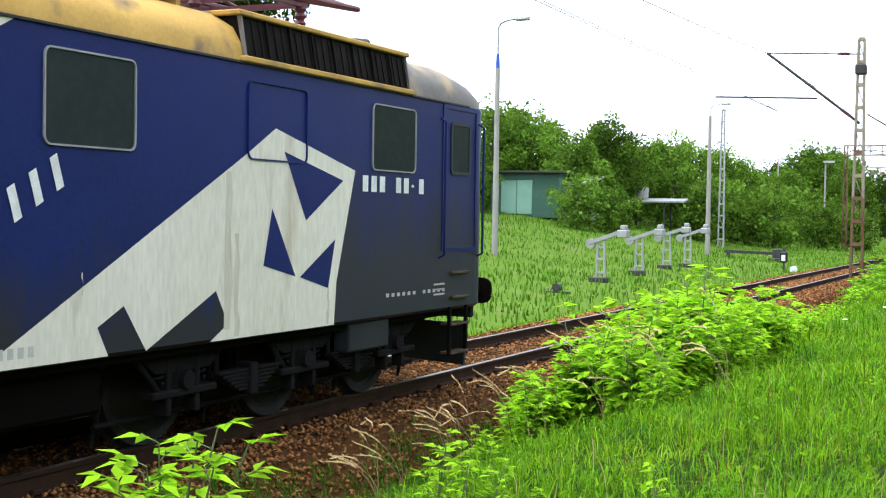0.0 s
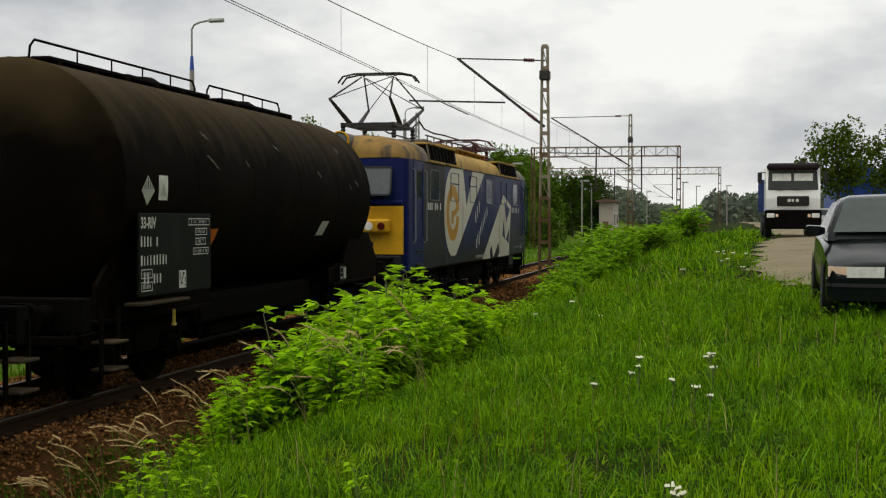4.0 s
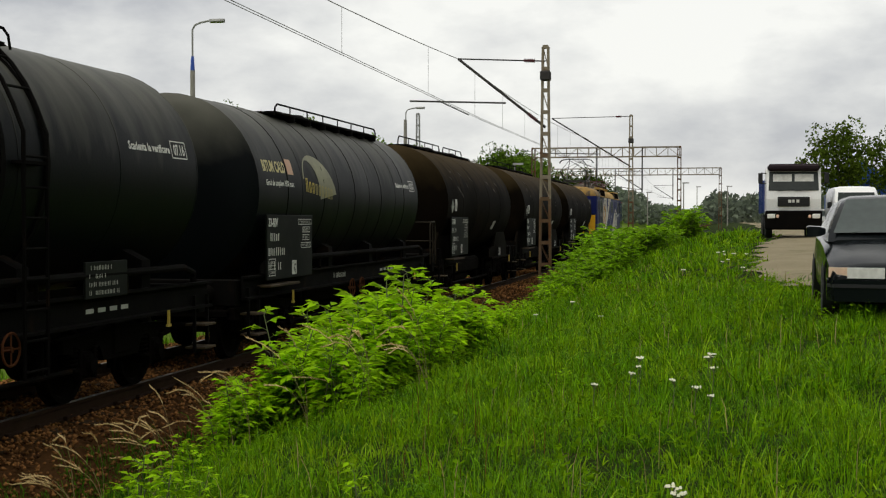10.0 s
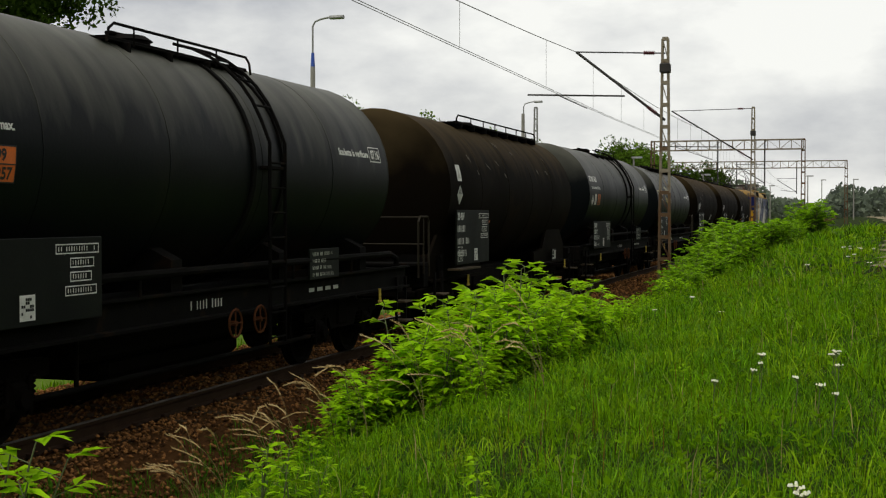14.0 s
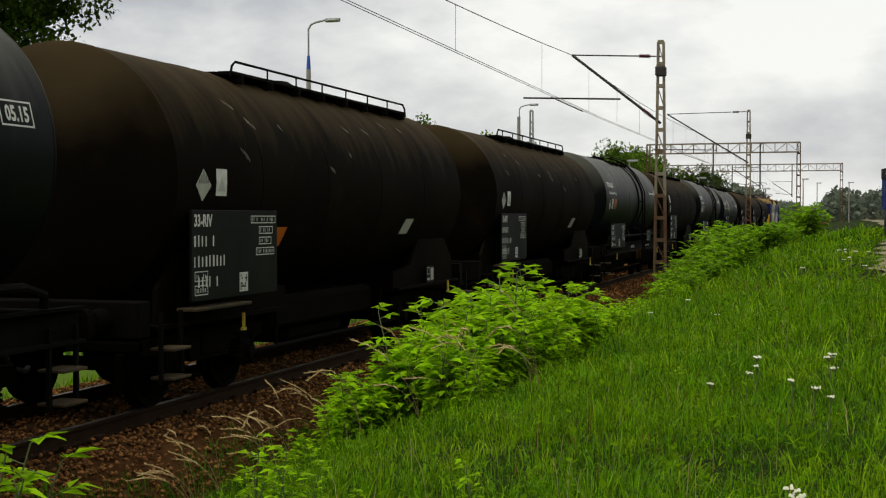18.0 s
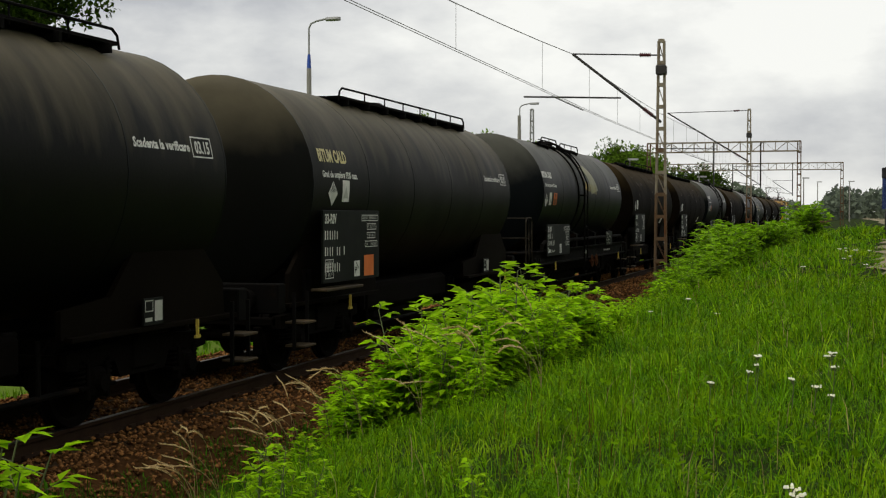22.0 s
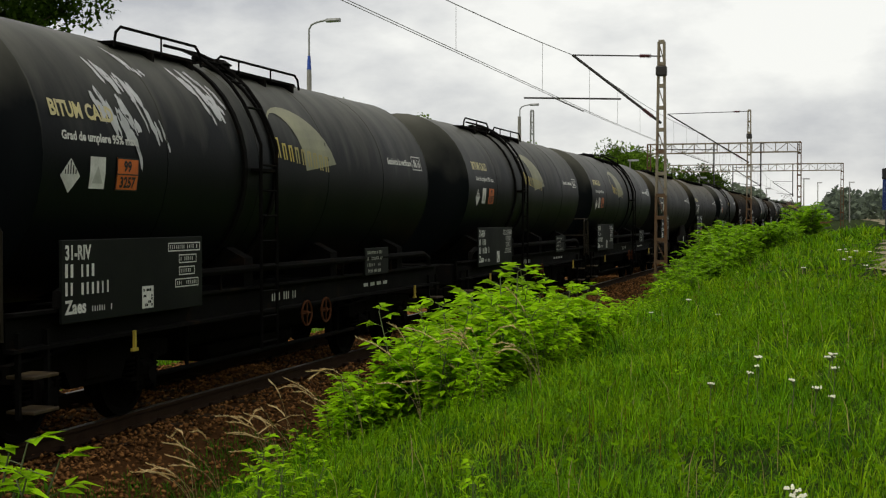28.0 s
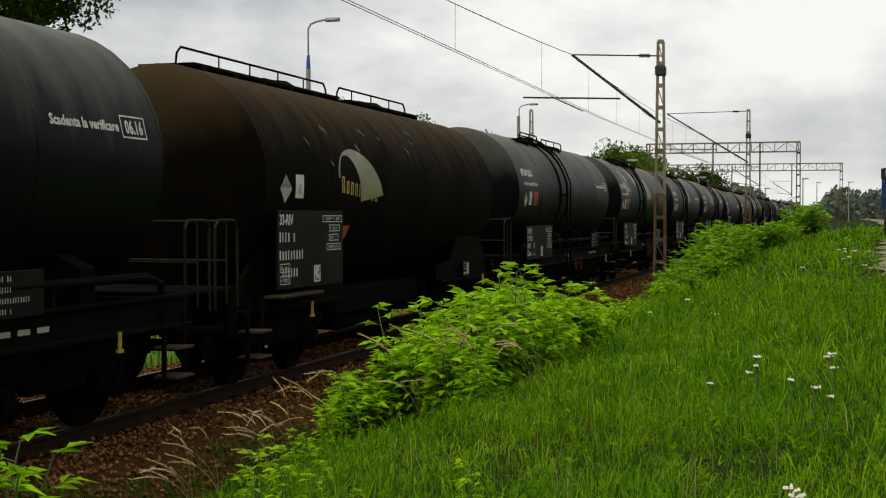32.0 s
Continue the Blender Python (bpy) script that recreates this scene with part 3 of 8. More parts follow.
def tank_shell(r, cz, y0, y1, dish, n=40):
    """A lying tank with conical dished ends that meet the barrel in a crisp rim."""
    s = Shape()
    prof = [(y0 + 0.24, 0.02), (y0 + 0.225, 0.30), (y0 + 0.17, 0.58), (y0 + 0.06, 0.86), (y0 - 0.02, 0.985), (y0 - 0.045, 1.0), (y0 - dish, 1.0)]
    body = [(y0 - dish - (y0 - y1 - 2 * dish) * k / 8, 1.0) for k in range(1, 8)]
    tail = [(y0 + y1 - a, b) for a, b in prof[::-1]]
    for y, k in prof + body + tail:
        s_r = r * k
        s.v += [(s_r * math.cos(2 * math.pi * i / n), y, cz + s_r * math.sin(2 * math.pi * i / n)) for i in range(n)]
    m = len(prof + body + tail)
    for j in range(m - 1):
        s.f += [(j * n + i, j * n + (i + 1) % n, (j + 1) * n + (i + 1) % n, (j + 1) * n + i) for i in range(n)]
    s.f += [tuple(range(n)), tuple(range((m - 1) * n, m * n))]
    return s


def ring_band(r, cz, y, w, t=0.012, n=40):
    s = Shape()
    rings = [[((r + k) * math.cos(2 * math.pi * i / n), yy, cz + (r + k) * math.sin(2 * math.pi * i / n)) for i in range(n)] for yy, k in ((y - w / 2, 0), (y - w / 2 + 0.004, t), (y + w / 2 - 0.004, t), (y + w / 2, 0))]
    return s.loft(rings, caps=False)


def wheel_shape(r, x):
    s = Shape()
    rings = []
    for xx, rr in ((x - 0.07, r * 0.3), (x - 0.07, r * 0.34), (x - 0.02, r * 0.8), (x - 0.065, r * 0.86), (x - 0.065, r + 0.028), (x - 0.035, r + 0.028), (x - 0.03, r), (x + 0.065, r - 0.006), (x + 0.065, r * 0.86), (x + 0.02, r * 0.8), (x + 0.08, r * 0.34), (x + 0.08, r * 0.3)):
        rings.append([(xx, rr * math.cos(2 * math.pi * i / 28), rr * math.sin(2 * math.pi * i / 28)) for i in range(28)])
    return s.loft(rings)


def bogie(wagon, y, r=0.46, base=1.8):
    """A two-axle bogie with cast side frames."""
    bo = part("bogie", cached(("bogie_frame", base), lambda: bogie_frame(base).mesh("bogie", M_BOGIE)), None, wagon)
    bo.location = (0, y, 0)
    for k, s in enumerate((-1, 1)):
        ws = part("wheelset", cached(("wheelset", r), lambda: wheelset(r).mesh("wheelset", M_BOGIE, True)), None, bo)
        ws.location = (0, s * base / 2, r)
        WHEELS.append((ws, r))
        for side in (-1, 1):
            ax = part("axle_box", cached("axle_box", lambda: axle_box().mesh("axle_box", M_BOGIE)), None, bo)
            ax.location = (side * 1.0, s * base / 2, r)
            for e in (-1, 1):
                sp = part("coil_spring", cached("spring", lambda: coil(0.075, 0.24, 5).mesh("coil_spring", M_BOGIE, True)), None, bo)
                sp.location = (side * 1.0, s * base / 2 + e * 0.23, r - 0.02)
    return bo


WHEELS = []


def wheelset(r):
    s = wheel_shape(r, 0.75)
    t = wheel_shape(r, 0.75)
    t.v = [(-a, b, c) for a, b, c in t.v]
    s.add(t.v, t.f)
    return s.tube((-1.0, 0, 0), (1.0, 0, 0), 0.08, n=10)


def axle_box():
    s = Shape().box(-0.11, 0.11, -0.14, 0.14, -0.15, 0.15, 0.04)
    return s.tube((0.10, 0, 0), (0.17, 0, 0), 0.10, 0.085, 12).tube((-0.17, 0, 0), (-0.1, 0, 0), 0.085, 0.10, 12)


def coil(r, h, turns):
    s = Shape()
    n = turns * 8
    pts = [(r * math.cos(i * math.pi / 4), r * math.sin(i * math.pi / 4), h * i / n) for i in range(n + 1)]
    return s.pipe(pts, 0.016, 4)


def bogie_frame(base):
    s = Shape()
    for side in (-1, 1):
        x = side * 1.0
        low, high, e = 0.46, 0.86, base / 2
        poly = [(-e - 0.5, 0.62), (-e - 0.5, 0.78), (-e + 0.3, 0.82), (-0.35, high), (0.35, high), (e - 0.3, 0.82), (e + 0.5, 0.78), (e + 0.5, 0.62), (e + 0.3, 0.60), (e - 0.35, 0.64), (0.45, low), (-0.45, low), (-e + 0.35, 0.64), (-e - 0.3, 0.60)]
        s.prism(poly, 0, x - 0.06, x + 0.06)
        for yy in (-e, e):
            s.box(x - 0.10, x + 0.10, yy - 0.2, yy - 0.14, 0.3, 0.66, 0.01).box(x - 0.10, x + 0.10, yy + 0.14, yy + 0.2, 0.3, 0.66, 0.01)
            s.box(x - 0.1, x + 0.1, yy - 0.32, yy + 0.32, 0.40, 0.44, 0.01)
        s.box(x - 0.09, x + 0.09, -0.25, 0.25, 0.5, 0.9, 0.03)
        for yy in (-e - 0.56, e - 0.56 + 0.02, -e + 0.54, e + 0.54):
            s.box(side * 0.75 - 0.05, side * 0.75 + 0.05, yy - 0.04, yy + 0.04, 0.28, 0.64, 0.01)
    s.box(-1.0, 1.0, -0.22, 0.22, 0.55, 0.84, 0.04)
    for yy in (-base / 2 - 0.45, base / 2 + 0.45):
        s.box(-1.0, 1.0, yy - 0.05, yy + 0.05, 0.64, 0.76, 0.02)
    return s


def buffer_shape():
    """A buffer pointing to +y, its face at y = 0."""
    s = Shape().tube((0, -0.62, 0), (0, -0.30, 0), 0.135, 0.12, 14).tube((0, -0.30, 0), (0, -0.06, 0), 0.085, n=14)
    return s.loft([[(a * 0.98, -0.06, b) for a, b in BUF_OUT], [(a, -0.035, b) for a, b in BUF_OUT], [(a * 0.97, 0.0, b) for a, b in BUF_OUT]])


BUF_OUT = [(0.23 * math.copysign(abs(math.cos(a)) ** 0.6, math.cos(a)), 0.18 * math.copysign(abs(math.sin(a)) ** 0.6, math.sin(a))) for a in [2 * math.pi * i / 24 for i in range(24)]]


def ends(wagon, length):
    """Headstocks, buffers, couplings, steps and handrails at both ends."""
    for y, s in ((0, 1), (-length, -1)):
        head = part("headstock", cached(("headstock", s), lambda: Shape().box(-1.30, 1.30, -0.12, 0.12, 0.86, 1.24, 0.015).mesh("headstock", M_FRAME)), None, wagon)
        head.location = (0, y - s * 0.66, 0)
        for x in (-0.875, 0.875):
            b = part("buffer", cached("buffer", lambda: buffer_shape().mesh("buffer", M_BOGIE, True)), None, wagon)
            b.matrix_basis = pose(x, y, 1.04, 0, 0, 0 if s > 0 else 180)
        c = part("screw_coupling", cached("coupling", lambda: coupling().mesh("screw_coupling", M_BOGIE)), None, wagon)
        c.matrix_basis = pose(0, y, 1.0, 0, 0, 0 if s > 0 else 180)
        h = part("brake_hose", cached("hose", lambda: Shape().pipe([(0.45, -0.6, -0.1), (0.46, -0.4, -0.35), (0.40, -0.1, -0.42), (0.36, 0.02, -0.40)], 0.03).mesh("brake_hose", M_RUBBER)), None, wagon)
        h.matrix_basis = pose(0, y, 1.0, 0, 0, 0 if s > 0 else 180)
        for x in (-1.42, 1.42):
            st = part("shunter_step", cached("step", lambda: step_shape().mesh("shunter_step", M_FRAME)), None, wagon)
            st.location = (x, y - s * 0.98, 0)
            for z in (0.42, 0.72):
                part("tread", cached("tread", lambda: Shape().box(-0.14, 0.14, -0.188, 0.188, 0, 0.03, 0.006).mesh("tread", M_TREAD)), None, st).location = (0, 0, z)


def coupling():
    s = Shape().box(-0.07, 0.07, -0.62, -0.30, -0.10, 0.10, 0.02).box(-0.045, 0.045, -0.32, -0.12, -0.16, 0.03, 0.02)
    return s.tube((0.06, -0.2, -0.05), (0.05, 0.02, -0.22), 0.022).tube((-0.06, -0.2, -0.05), (-0.05, 0.02, -0.22), 0.022)


def step_shape():
    """A bent flat-bar hanger."""
    s = Shape()
    return s.loft([[(x, yy, zz) for x, yy, zz in ((-0.02, a, b), (0.02, a, b), (0.02, c, d), (-0.02, c, d))] for a, b, c, d in ((-0.23, 1.12, -0.19, 1.12), (-0.23, 0.38, -0.19, 0.41), (0.23, 0.38, 0.19, 0.41), (0.23, 1.12, 0.19, 1.12))])


def end_rails(wagon, length, front):
    """Bent handrails of a brake platform at one end."""
    y = -0.35 if front else -length + 0.35
    for x in (-1.36, 1.36):
        s = Shape().pipe([(0, -0.28, 1.05), (0, -0.28, 1.98), (0, -0.20, 2.06), (0, 0.20, 2.06), (0, 0.28, 1.98), (0, 0.28, 1.05)], 0.019)
        hr = part("handrail", cached("handrail", lambda s=s: s.mesh("handrail", M_RAILING)), None, wagon)
        hr.location = (x, y, 0)
    top = Shape().pipe([(-1.36, 0, 1.1), (-1.36, 0, 2.05), (1.36, 0, 2.05), (1.36, 0, 1.1)], 0.019).pipe([(-1.36, 0, 1.6), (1.36, 0, 1.6)], 0.015)
    part("platform_rail", cached("platform_rail", lambda: top.mesh("platform_rail", M_RAILING)), None, wagon).location = (0, y, 0)
    deck = Shape().box(-1.35, 1.35, -0.33, 0.33, 1.24, 1.29, 0.01)
    part("end_platform", cached("end_platform", lambda: deck.mesh("end_platform", M_FRAME)), None, wagon).location = (0, y, 0)


def walkway(wagon, y0, y1, xc, z, half, xr, top):
    """Roof walkway of planks with a low bent tube rail at xr that reaches up to top."""
    deck = part("walkway_deck", Shape().box(xc - half, xc + half, y1, y0, z - 0.015, z, 0.004), M_FRAME, wagon)
    for k in range(3):
        x = xc - half + (k + 0.5) * 2 * half / 3
        part("plank", Shape().box(x - half * 0.29, x + half * 0.29, y1, y0, z, z + 0.03, 0.006), M_FRAME, deck)
    y = y0 - 0.25
    while y > y1 + 0.1:
        part("bearer", cached(("bearer", half), lambda: Shape().box(-half - 0.06, half + 0.06, -0.03, 0.03, -0.12, -0.015, 0.006).mesh("bearer", M_FRAME)), None, deck).location = (xc, y, z)
        y -= 0.9
    low = z - 0.05
    rail = Shape().pipe([(xr, y0 + 0.04, low), (xr, y0, low + (top - low) * 0.7), (xr, y0 - 0.10, top), (xr, y1 + 0.10, top), (xr, y1, low + (top - low) * 0.7), (xr, y1 - 0.04, low)], 0.017)
    y = y0 - 0.9
    while y > y1 + 0.4:
        rail.tube((xr, y, low), (xr, y, top), 0.012, n=6)
        y -= 0.95
    part("walkway_rail", rail, M_FRAME, wagon)


def hatches(wagon, ys, z):
    for yy in ys:
        d = part("filling_hatch", Shape().tube((0, yy, z - 0.25), (0, yy, z + 0.05), 0.30, n=18).tube((0, yy, z + 0.05), (0, yy, z + 0.11), 0.33, 0.24, 18), M_FRAME, wagon)
        part("hatch_bar", Shape().box(-0.05, 0.05, yy - 0.36, yy + 0.36, z + 0.09, z + 0.13, 0.01), M_FRAME, d)


def number_panel(wagon, y0, y1, z0, z1, x, seed, rows, orange=False, kind_word=""):
    """The lettered steel panel low on the tank."""
    rng = random.Random(seed)
    p = part("number_panel", Shape().box(x - 0.03, x, y0, y1, z0, z1, 0.006), M_PLATE, wagon, "grey steel panel with white stencilled rows")
    w, h = y1 - y0, z1 - z0
    d = Decal()
    big = 0.125
    step = (h - 0.10) / rows
    v = z1 - 0.05 - big
    d.words("31-RIV" if kind_word else "33-RIV", y0 + 0.05, v, big, 0.42)
    for k in (1, 2, 3):
        v -= step
        if k == 3 and kind_word:
            d.words(kind_word, y0 + 0.05, v, big * 0.95, 0.33).digits(y0 + 0.48, v, 0.055, 9, rng, 0.5)
        else:
            d.digits(y0 + 0.05, v, big, (6, 9, 7)[k - 1], rng, 0.42)
    for k in range(4):
        zz = z1 - 0.15 - 0.125 * k
        u0, u1 = y1 - (0.74, 0.52, 0.52, 0.6)[k], y1 - (0.06, 0.14, 0.18, 0.1)[k]
        d.box_line(u0, u1, zz, zz + 0.09, 0.011)
        d.digits(u0 + 0.04, zz + 0.025, 0.045, int((u1 - u0 - 0.06) / 0.04), rng, 0.85)
    if z1 - z0 > 0.85:
        for k in range(2):
            zz = z0 + 0.06 + 0.15 * k
            d.box_line(y0 + 0.06, y0 + 0.36, zz, zz + 0.11, 0.011).digits(y0 + 0.10, zz + 0.03, 0.05, 6, rng, 0.6)
    tagged(part("stencilled_writing", flat_mesh(d.flat(x + 0.004), "stencilled_writing", M_WHITE), None, p), kind="stuff")
    card = Decal().bar(y0 + 0.52 * w, y0 + 0.52 * w + 0.22, z0 + 0.05, z0 + 0.27)
    card = part("data_card", flat_mesh(card.flat(x + 0.004), "data_card", M_WHITE), None, p, "white data card")
    q = Decal()
    for i in range(6):
        for j in range(6):
            if rng.random() < 0.33:
                q.bar(y0 + 0.52 * w + 0.02 + i * 0.03, y0 + 0.52 * w + 0.045 + i * 0.03, z0 + 0.07 + j * 0.03, z0 + 0.095 + j * 0.03)
    tagged(part("card_writing", flat_mesh(q.flat(x + 0.007), "card_writing", M_PLATE), None, card), kind="stuff")
    if orange:
        o = Decal().bar(y0 + 0.70 * w, y0 + 0.70 * w + 0.40, z0 + 0.04, z0 + 0.34)
        part("orange_plate", flat_mesh(o.flat(x + 0.005), "orange_plate", M_ORANGE), None, p, "orange plate on the panel")
    return p


def hazard_signs(wagon, r, cz, u, v, a, square, orange, worn=False, raised=0.0):
    """Diamond round (u, v), white square and orange danger plate on the tank skin."""
    d = Decal()
    for k in range(6):
        f0, f1 = -1 + k / 3, -1 + (k + 1) / 3
        w0, w1 = a * (1 - abs(f0)), a * (1 - abs(f1))
        d.poly([(u - w0, v + a * f0), (u + w0, v + a * f0), (u + w1, v + a * f1), (u - w1, v + a * f1)])
    sign = part("diamond_sign", flat_mesh(d.wrapped(r, cz), "diamond_sign", M_WHITE if not worn else M_STENCIL), None, wagon, "white diamond danger sign with dark stripes")
    for k in range(5):
        x = u + a * 0.26 * (k - 2)
        s = Decal().bar(x - a * 0.055, x + a * 0.055, v + 0.1 * a, v + a * 0.88 - abs(x - u))
        part("stripe", flat_mesh(s.wrapped(r, cz, 0.007), "stripe", M_BLACK), None, sign)
    v0 = v - 0.11 + raised
    q = Decal().bar(square, square + 0.26, v0, v0 + 0.30)
    board = part("warning_square", flat_mesh(q.wrapped(r, cz), "warning_square", M_WHITE), None, wagon, "white square with a warning triangle")
    t = Decal().poly([(square + 0.04, v0 + 0.05), (square + 0.22, v0 + 0.05), (square + 0.13, v0 + 0.22)])
    part("warning_triangle", flat_mesh(t.wrapped(r, cz, 0.007), "warning_triangle", M_STENCIL), None, board)
    if orange is not None:
        o = Decal().bar(orange, orange + 0.40, v0 - 0.01, v0 + 0.31)
        plate = part("hazard_plate", flat_mesh(o.wrapped(r, cz), "hazard_plate", M_ORANGE), None, wagon, "orange hazard plate with black figures")
        n = Decal().box_line(orange, orange + 0.40, v0 - 0.01, v0 + 0.31, 0.012).bar(orange, orange + 0.40, v0 + 0.144, v0 + 0.156)
        n.words("99", orange + 0.12, v0 + 0.18, 0.10).words("3257", orange + 0.06, v0 + 0.025, 0.10)
        part("hazard_code", flat_mesh(n.wrapped(r, cz, 0.007), "hazard_code", M_BLACK), None, plate)


def arc_logo(wagon, r, cz, u, v, s=1.0):
    """A khaki sickle that widens into a fan, with a row of plain yellow strokes, standing in for a maker's mark."""
    d = Decal()
    n = 14
    top, low = [], []
    for k in range(n + 1):
        a = radians(184 - 172 * k / n)
        top.append((u + (0.62 + 0.62 * math.cos(a) + 0.34 * (k / n) ** 1.5) * s, v + (0.10 + 0.44 * max(math.sin(a), -0.05) - 0.30 * (k / n) ** 2) * s))
        b = radians(184 - 184 * k / n)
        low.append((u + (0.36 + 0.31 * math.cos(b) + 0.10 * (k / n)) * s, v + (0.10 + 0.34 * max(math.sin(b), -0.05) - 0.30 * (k / n) ** 2) * s))
    for k in range(n):
        d.poly([low[k], low[k + 1], top[k + 1], top[k]])
    part("crescent_mark", flat_mesh(d.wrapped(r, cz), "crescent_mark", M_LOGO), None, wagon, "worn khaki crescent mark")
    for k in range(9):
        x, y, w, h = u + (0.10 + 0.145 * k) * s, v - (0.10 + 0.012 * k) * s, 0.085 * s, (0.20 if k == 0 else 0.16) * s
        b = Decal().bar(x, x + 0.34 * w, y, y + h).bar(x + 0.34 * w, x + w, y + h - 0.3 * w, y + h)
        b.bar(x + 0.66 * w, x + w, y, y + h - 0.3 * w)
        part("yellow_stroke", flat_mesh(b.wrapped(r, cz, 0.008), "yellow_stroke", M_LOGO_BAR if k < 3 else M_LOGO_DIM), None, wagon)


def flakes(wagon, r, cz, u0, u1, v0, v1, count, seed, size=1.0, mat=None):
    """Patches where the paint has peeled off."""
    rng = random.Random(seed)
    d = Decal()
    for _ in range(count):
        u, v = rng.uniform(u0, u1), rng.uniform(v0, v1)
        for k in range(rng.randint(4, 8)):
            # ragged drips that hang from a torn upper edge
            w, h = size * rng.uniform(0.025, 0.07), size * rng.uniform(0.10, 0.42)
            x, y = u + size * (0.085 * k + rng.uniform(-0.05, 0.05)), v - size * (0.05 * k + rng.uniform(0, 0.10))
            n = 12
            d.poly([(x + w * rng.uniform(0.55, 1.2) * math.cos(2 * math.pi * i / n) - 0.18 * h * math.sin(2 * math.pi * i / n), y + h * 0.5 * rng.uniform(0.75, 1.1) * math.sin(2 * math.pi * i / n)) for i in range(n)])
    part("peeled_paint", flat_mesh(d.wrapped(r, cz, 0.003), "peeled_paint", mat or M_FLAKE), None, wagon, "patches of peeled paint")["kind"] = "stuff"


WAGON_LABEL = {
    "A": "brown-black self-supporting bitumen tank wagon with a roof walkway",
    "B": "blue-black bitumen tank wagon on a steel frame with side ladder",
    "C": "black bitumen tank wagon with dusty top, top light painted in, and cream lettering"}


def wagon(kind, front, length, y0, y1, seed, logo=False, orange_panel=False, peeled=False, date="06.16", rails_front=False, rails_rear=False, tags=True, two_decks=False, stacked=False, ladder_at=-6.3, shift=0.0, framed_tank=False):
    w = thing("tank_wagon", (TRACK_X, front, 0), WAGON_LABEL[kind], "tank wagon", "tank wagons of the train")
    rng = random.Random(seed)
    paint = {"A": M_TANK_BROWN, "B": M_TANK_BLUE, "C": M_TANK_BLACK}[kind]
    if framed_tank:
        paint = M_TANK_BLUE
    r, cz = {"A": (1.47, 2.53), "B": (1.42, 2.66), "C": (1.47, 2.53)}[kind]

    def up(z):
        """Height over the rails as a length along the tank's skin."""
        return r * math.asin((z - cz) / r)

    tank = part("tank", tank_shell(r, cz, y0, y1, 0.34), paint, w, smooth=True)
    n = 5
    for k in range(n + 1):
        yy = y0 - 0.06 + (y1 - y0 + 0.12) * k / n
        part("weld_seam", cached(("band", kind), lambda: ring_band(r, cz, 0, 0.03, 0.004).mesh("weld_seam", paint, True)), None, tank).location = (0, yy, 0)
    ends(w, length)
    for yb in (-2.55, -length + 2.55):
        bogie(w, yb)
    if rails_front:
        end_rails(w, length, True)
    if rails_rear:
        end_rails(w, length, False)
    zt = cz + r + 0.10
    lab = y0 - 0.35
    if kind == "B":
        frame_b(w, length, r, cz, lab)
        if ladder_at < -5:
            walkway(w, lab - 6.6, lab - 8.45, 0.36, 3.94, 0.40, 0.78, 4.12)
            walkway(w, lab - 3.7, lab - 6.15, 0.36, 3.94, 0.40, 0.78, 4.08)
        else:
            walkway(w, lab - 3.2, lab - 6.5, 0.36, 3.94, 0.40, 0.78, 4.10)
        hatches(w, (lab - 4.9,), zt - 0.1)
        ladder(w, lab + ladder_at, r, cz, zt)
        left = y1 + 0.45 + shift
        number_panel(w, left - 0.03, left + 2.60, 1.15, 1.90, 1.50, seed, 4, orange_panel, "Zaes")
        small = part("data_panel", Shape().box(1.46, 1.49, lab - 2.9, lab - 1.9, 1.25, 1.65, 0.006), M_PLATE, w, "small grey data panel")
        d = Decal()
        for k in range(4):
            d.digits(lab - 2.82, 1.56 - 0.09 * k, 0.05, rng.randint(12, 20), rng, 0.5)
        tagged(part("data_writing", flat_mesh(d.flat(1.494), "data_writing", M_STENCIL), None, small), kind="stuff")
        hazard_signs(w, r, cz, left + 0.25, up(2.48), 0.16, left + 0.57, left + 1.03)
        product_name(w, r, cz, left, up(3.02), 0.15, 1.06, M_YELLOW_TEXT if rng.random() < 0.4 else M_WHITE)
        filling_note(w, r, cz, left + 0.12, up(2.81), 0.08, 1.30)
        check_mark(w, r, cz, lab, up(2.93), date)
        if logo:
            if ladder_at < -5:
                arc_logo(w, r, cz, lab - 5.9, up(2.97), 1.32)
            else:
                arc_logo(w, r, cz, lab - 7.9, up(2.97), 1.32)
    else:
        if framed_tank:
            frame_b(w, length, r, cz, lab)
        else:
            cradle(w, length, r, cz, paint)
        if two_decks:
            for a, b in ((y1 + 5.25, y1 + 0.35), (y0 - 1.45, y1 + 5.75)):
                walkway(w, a, b, -0.05, zt - 0.09, 0.42, 0.1, zt + 0.15)
            hatches(w, (y0 - 3.4, y1 + 3.4), zt - 0.1)
        else:
            walkway(w, y0 - 1.2, y1 + 2.7, 0.44, cz + 1.38, 0.36, 0.78, 4.06)
            hatches(w, (-6.2,), zt - 0.1)
        number_panel(w, y1 + 0.25, y1 + 2.42, 1.20, 2.18, 1.52, seed, 4, orange_panel and kind == "C")
        ledge = Shape().box(1.36, 1.60, y1 + 0.20, y1 + 1.55, 1.10, 1.135, 0.006)
        part("panel_ledge", cached(("ledge", y1), lambda: ledge.mesh("panel_ledge", M_TREAD)), None, w, "worn steel ledge under the panel")
        card = part("frame_card", Shape().box(1.30, 1.325, y0 - 1.62, y0 - 1.22, 0.98, 1.26, 0.004), M_PLATE, w, "small grey card holder on the frame")
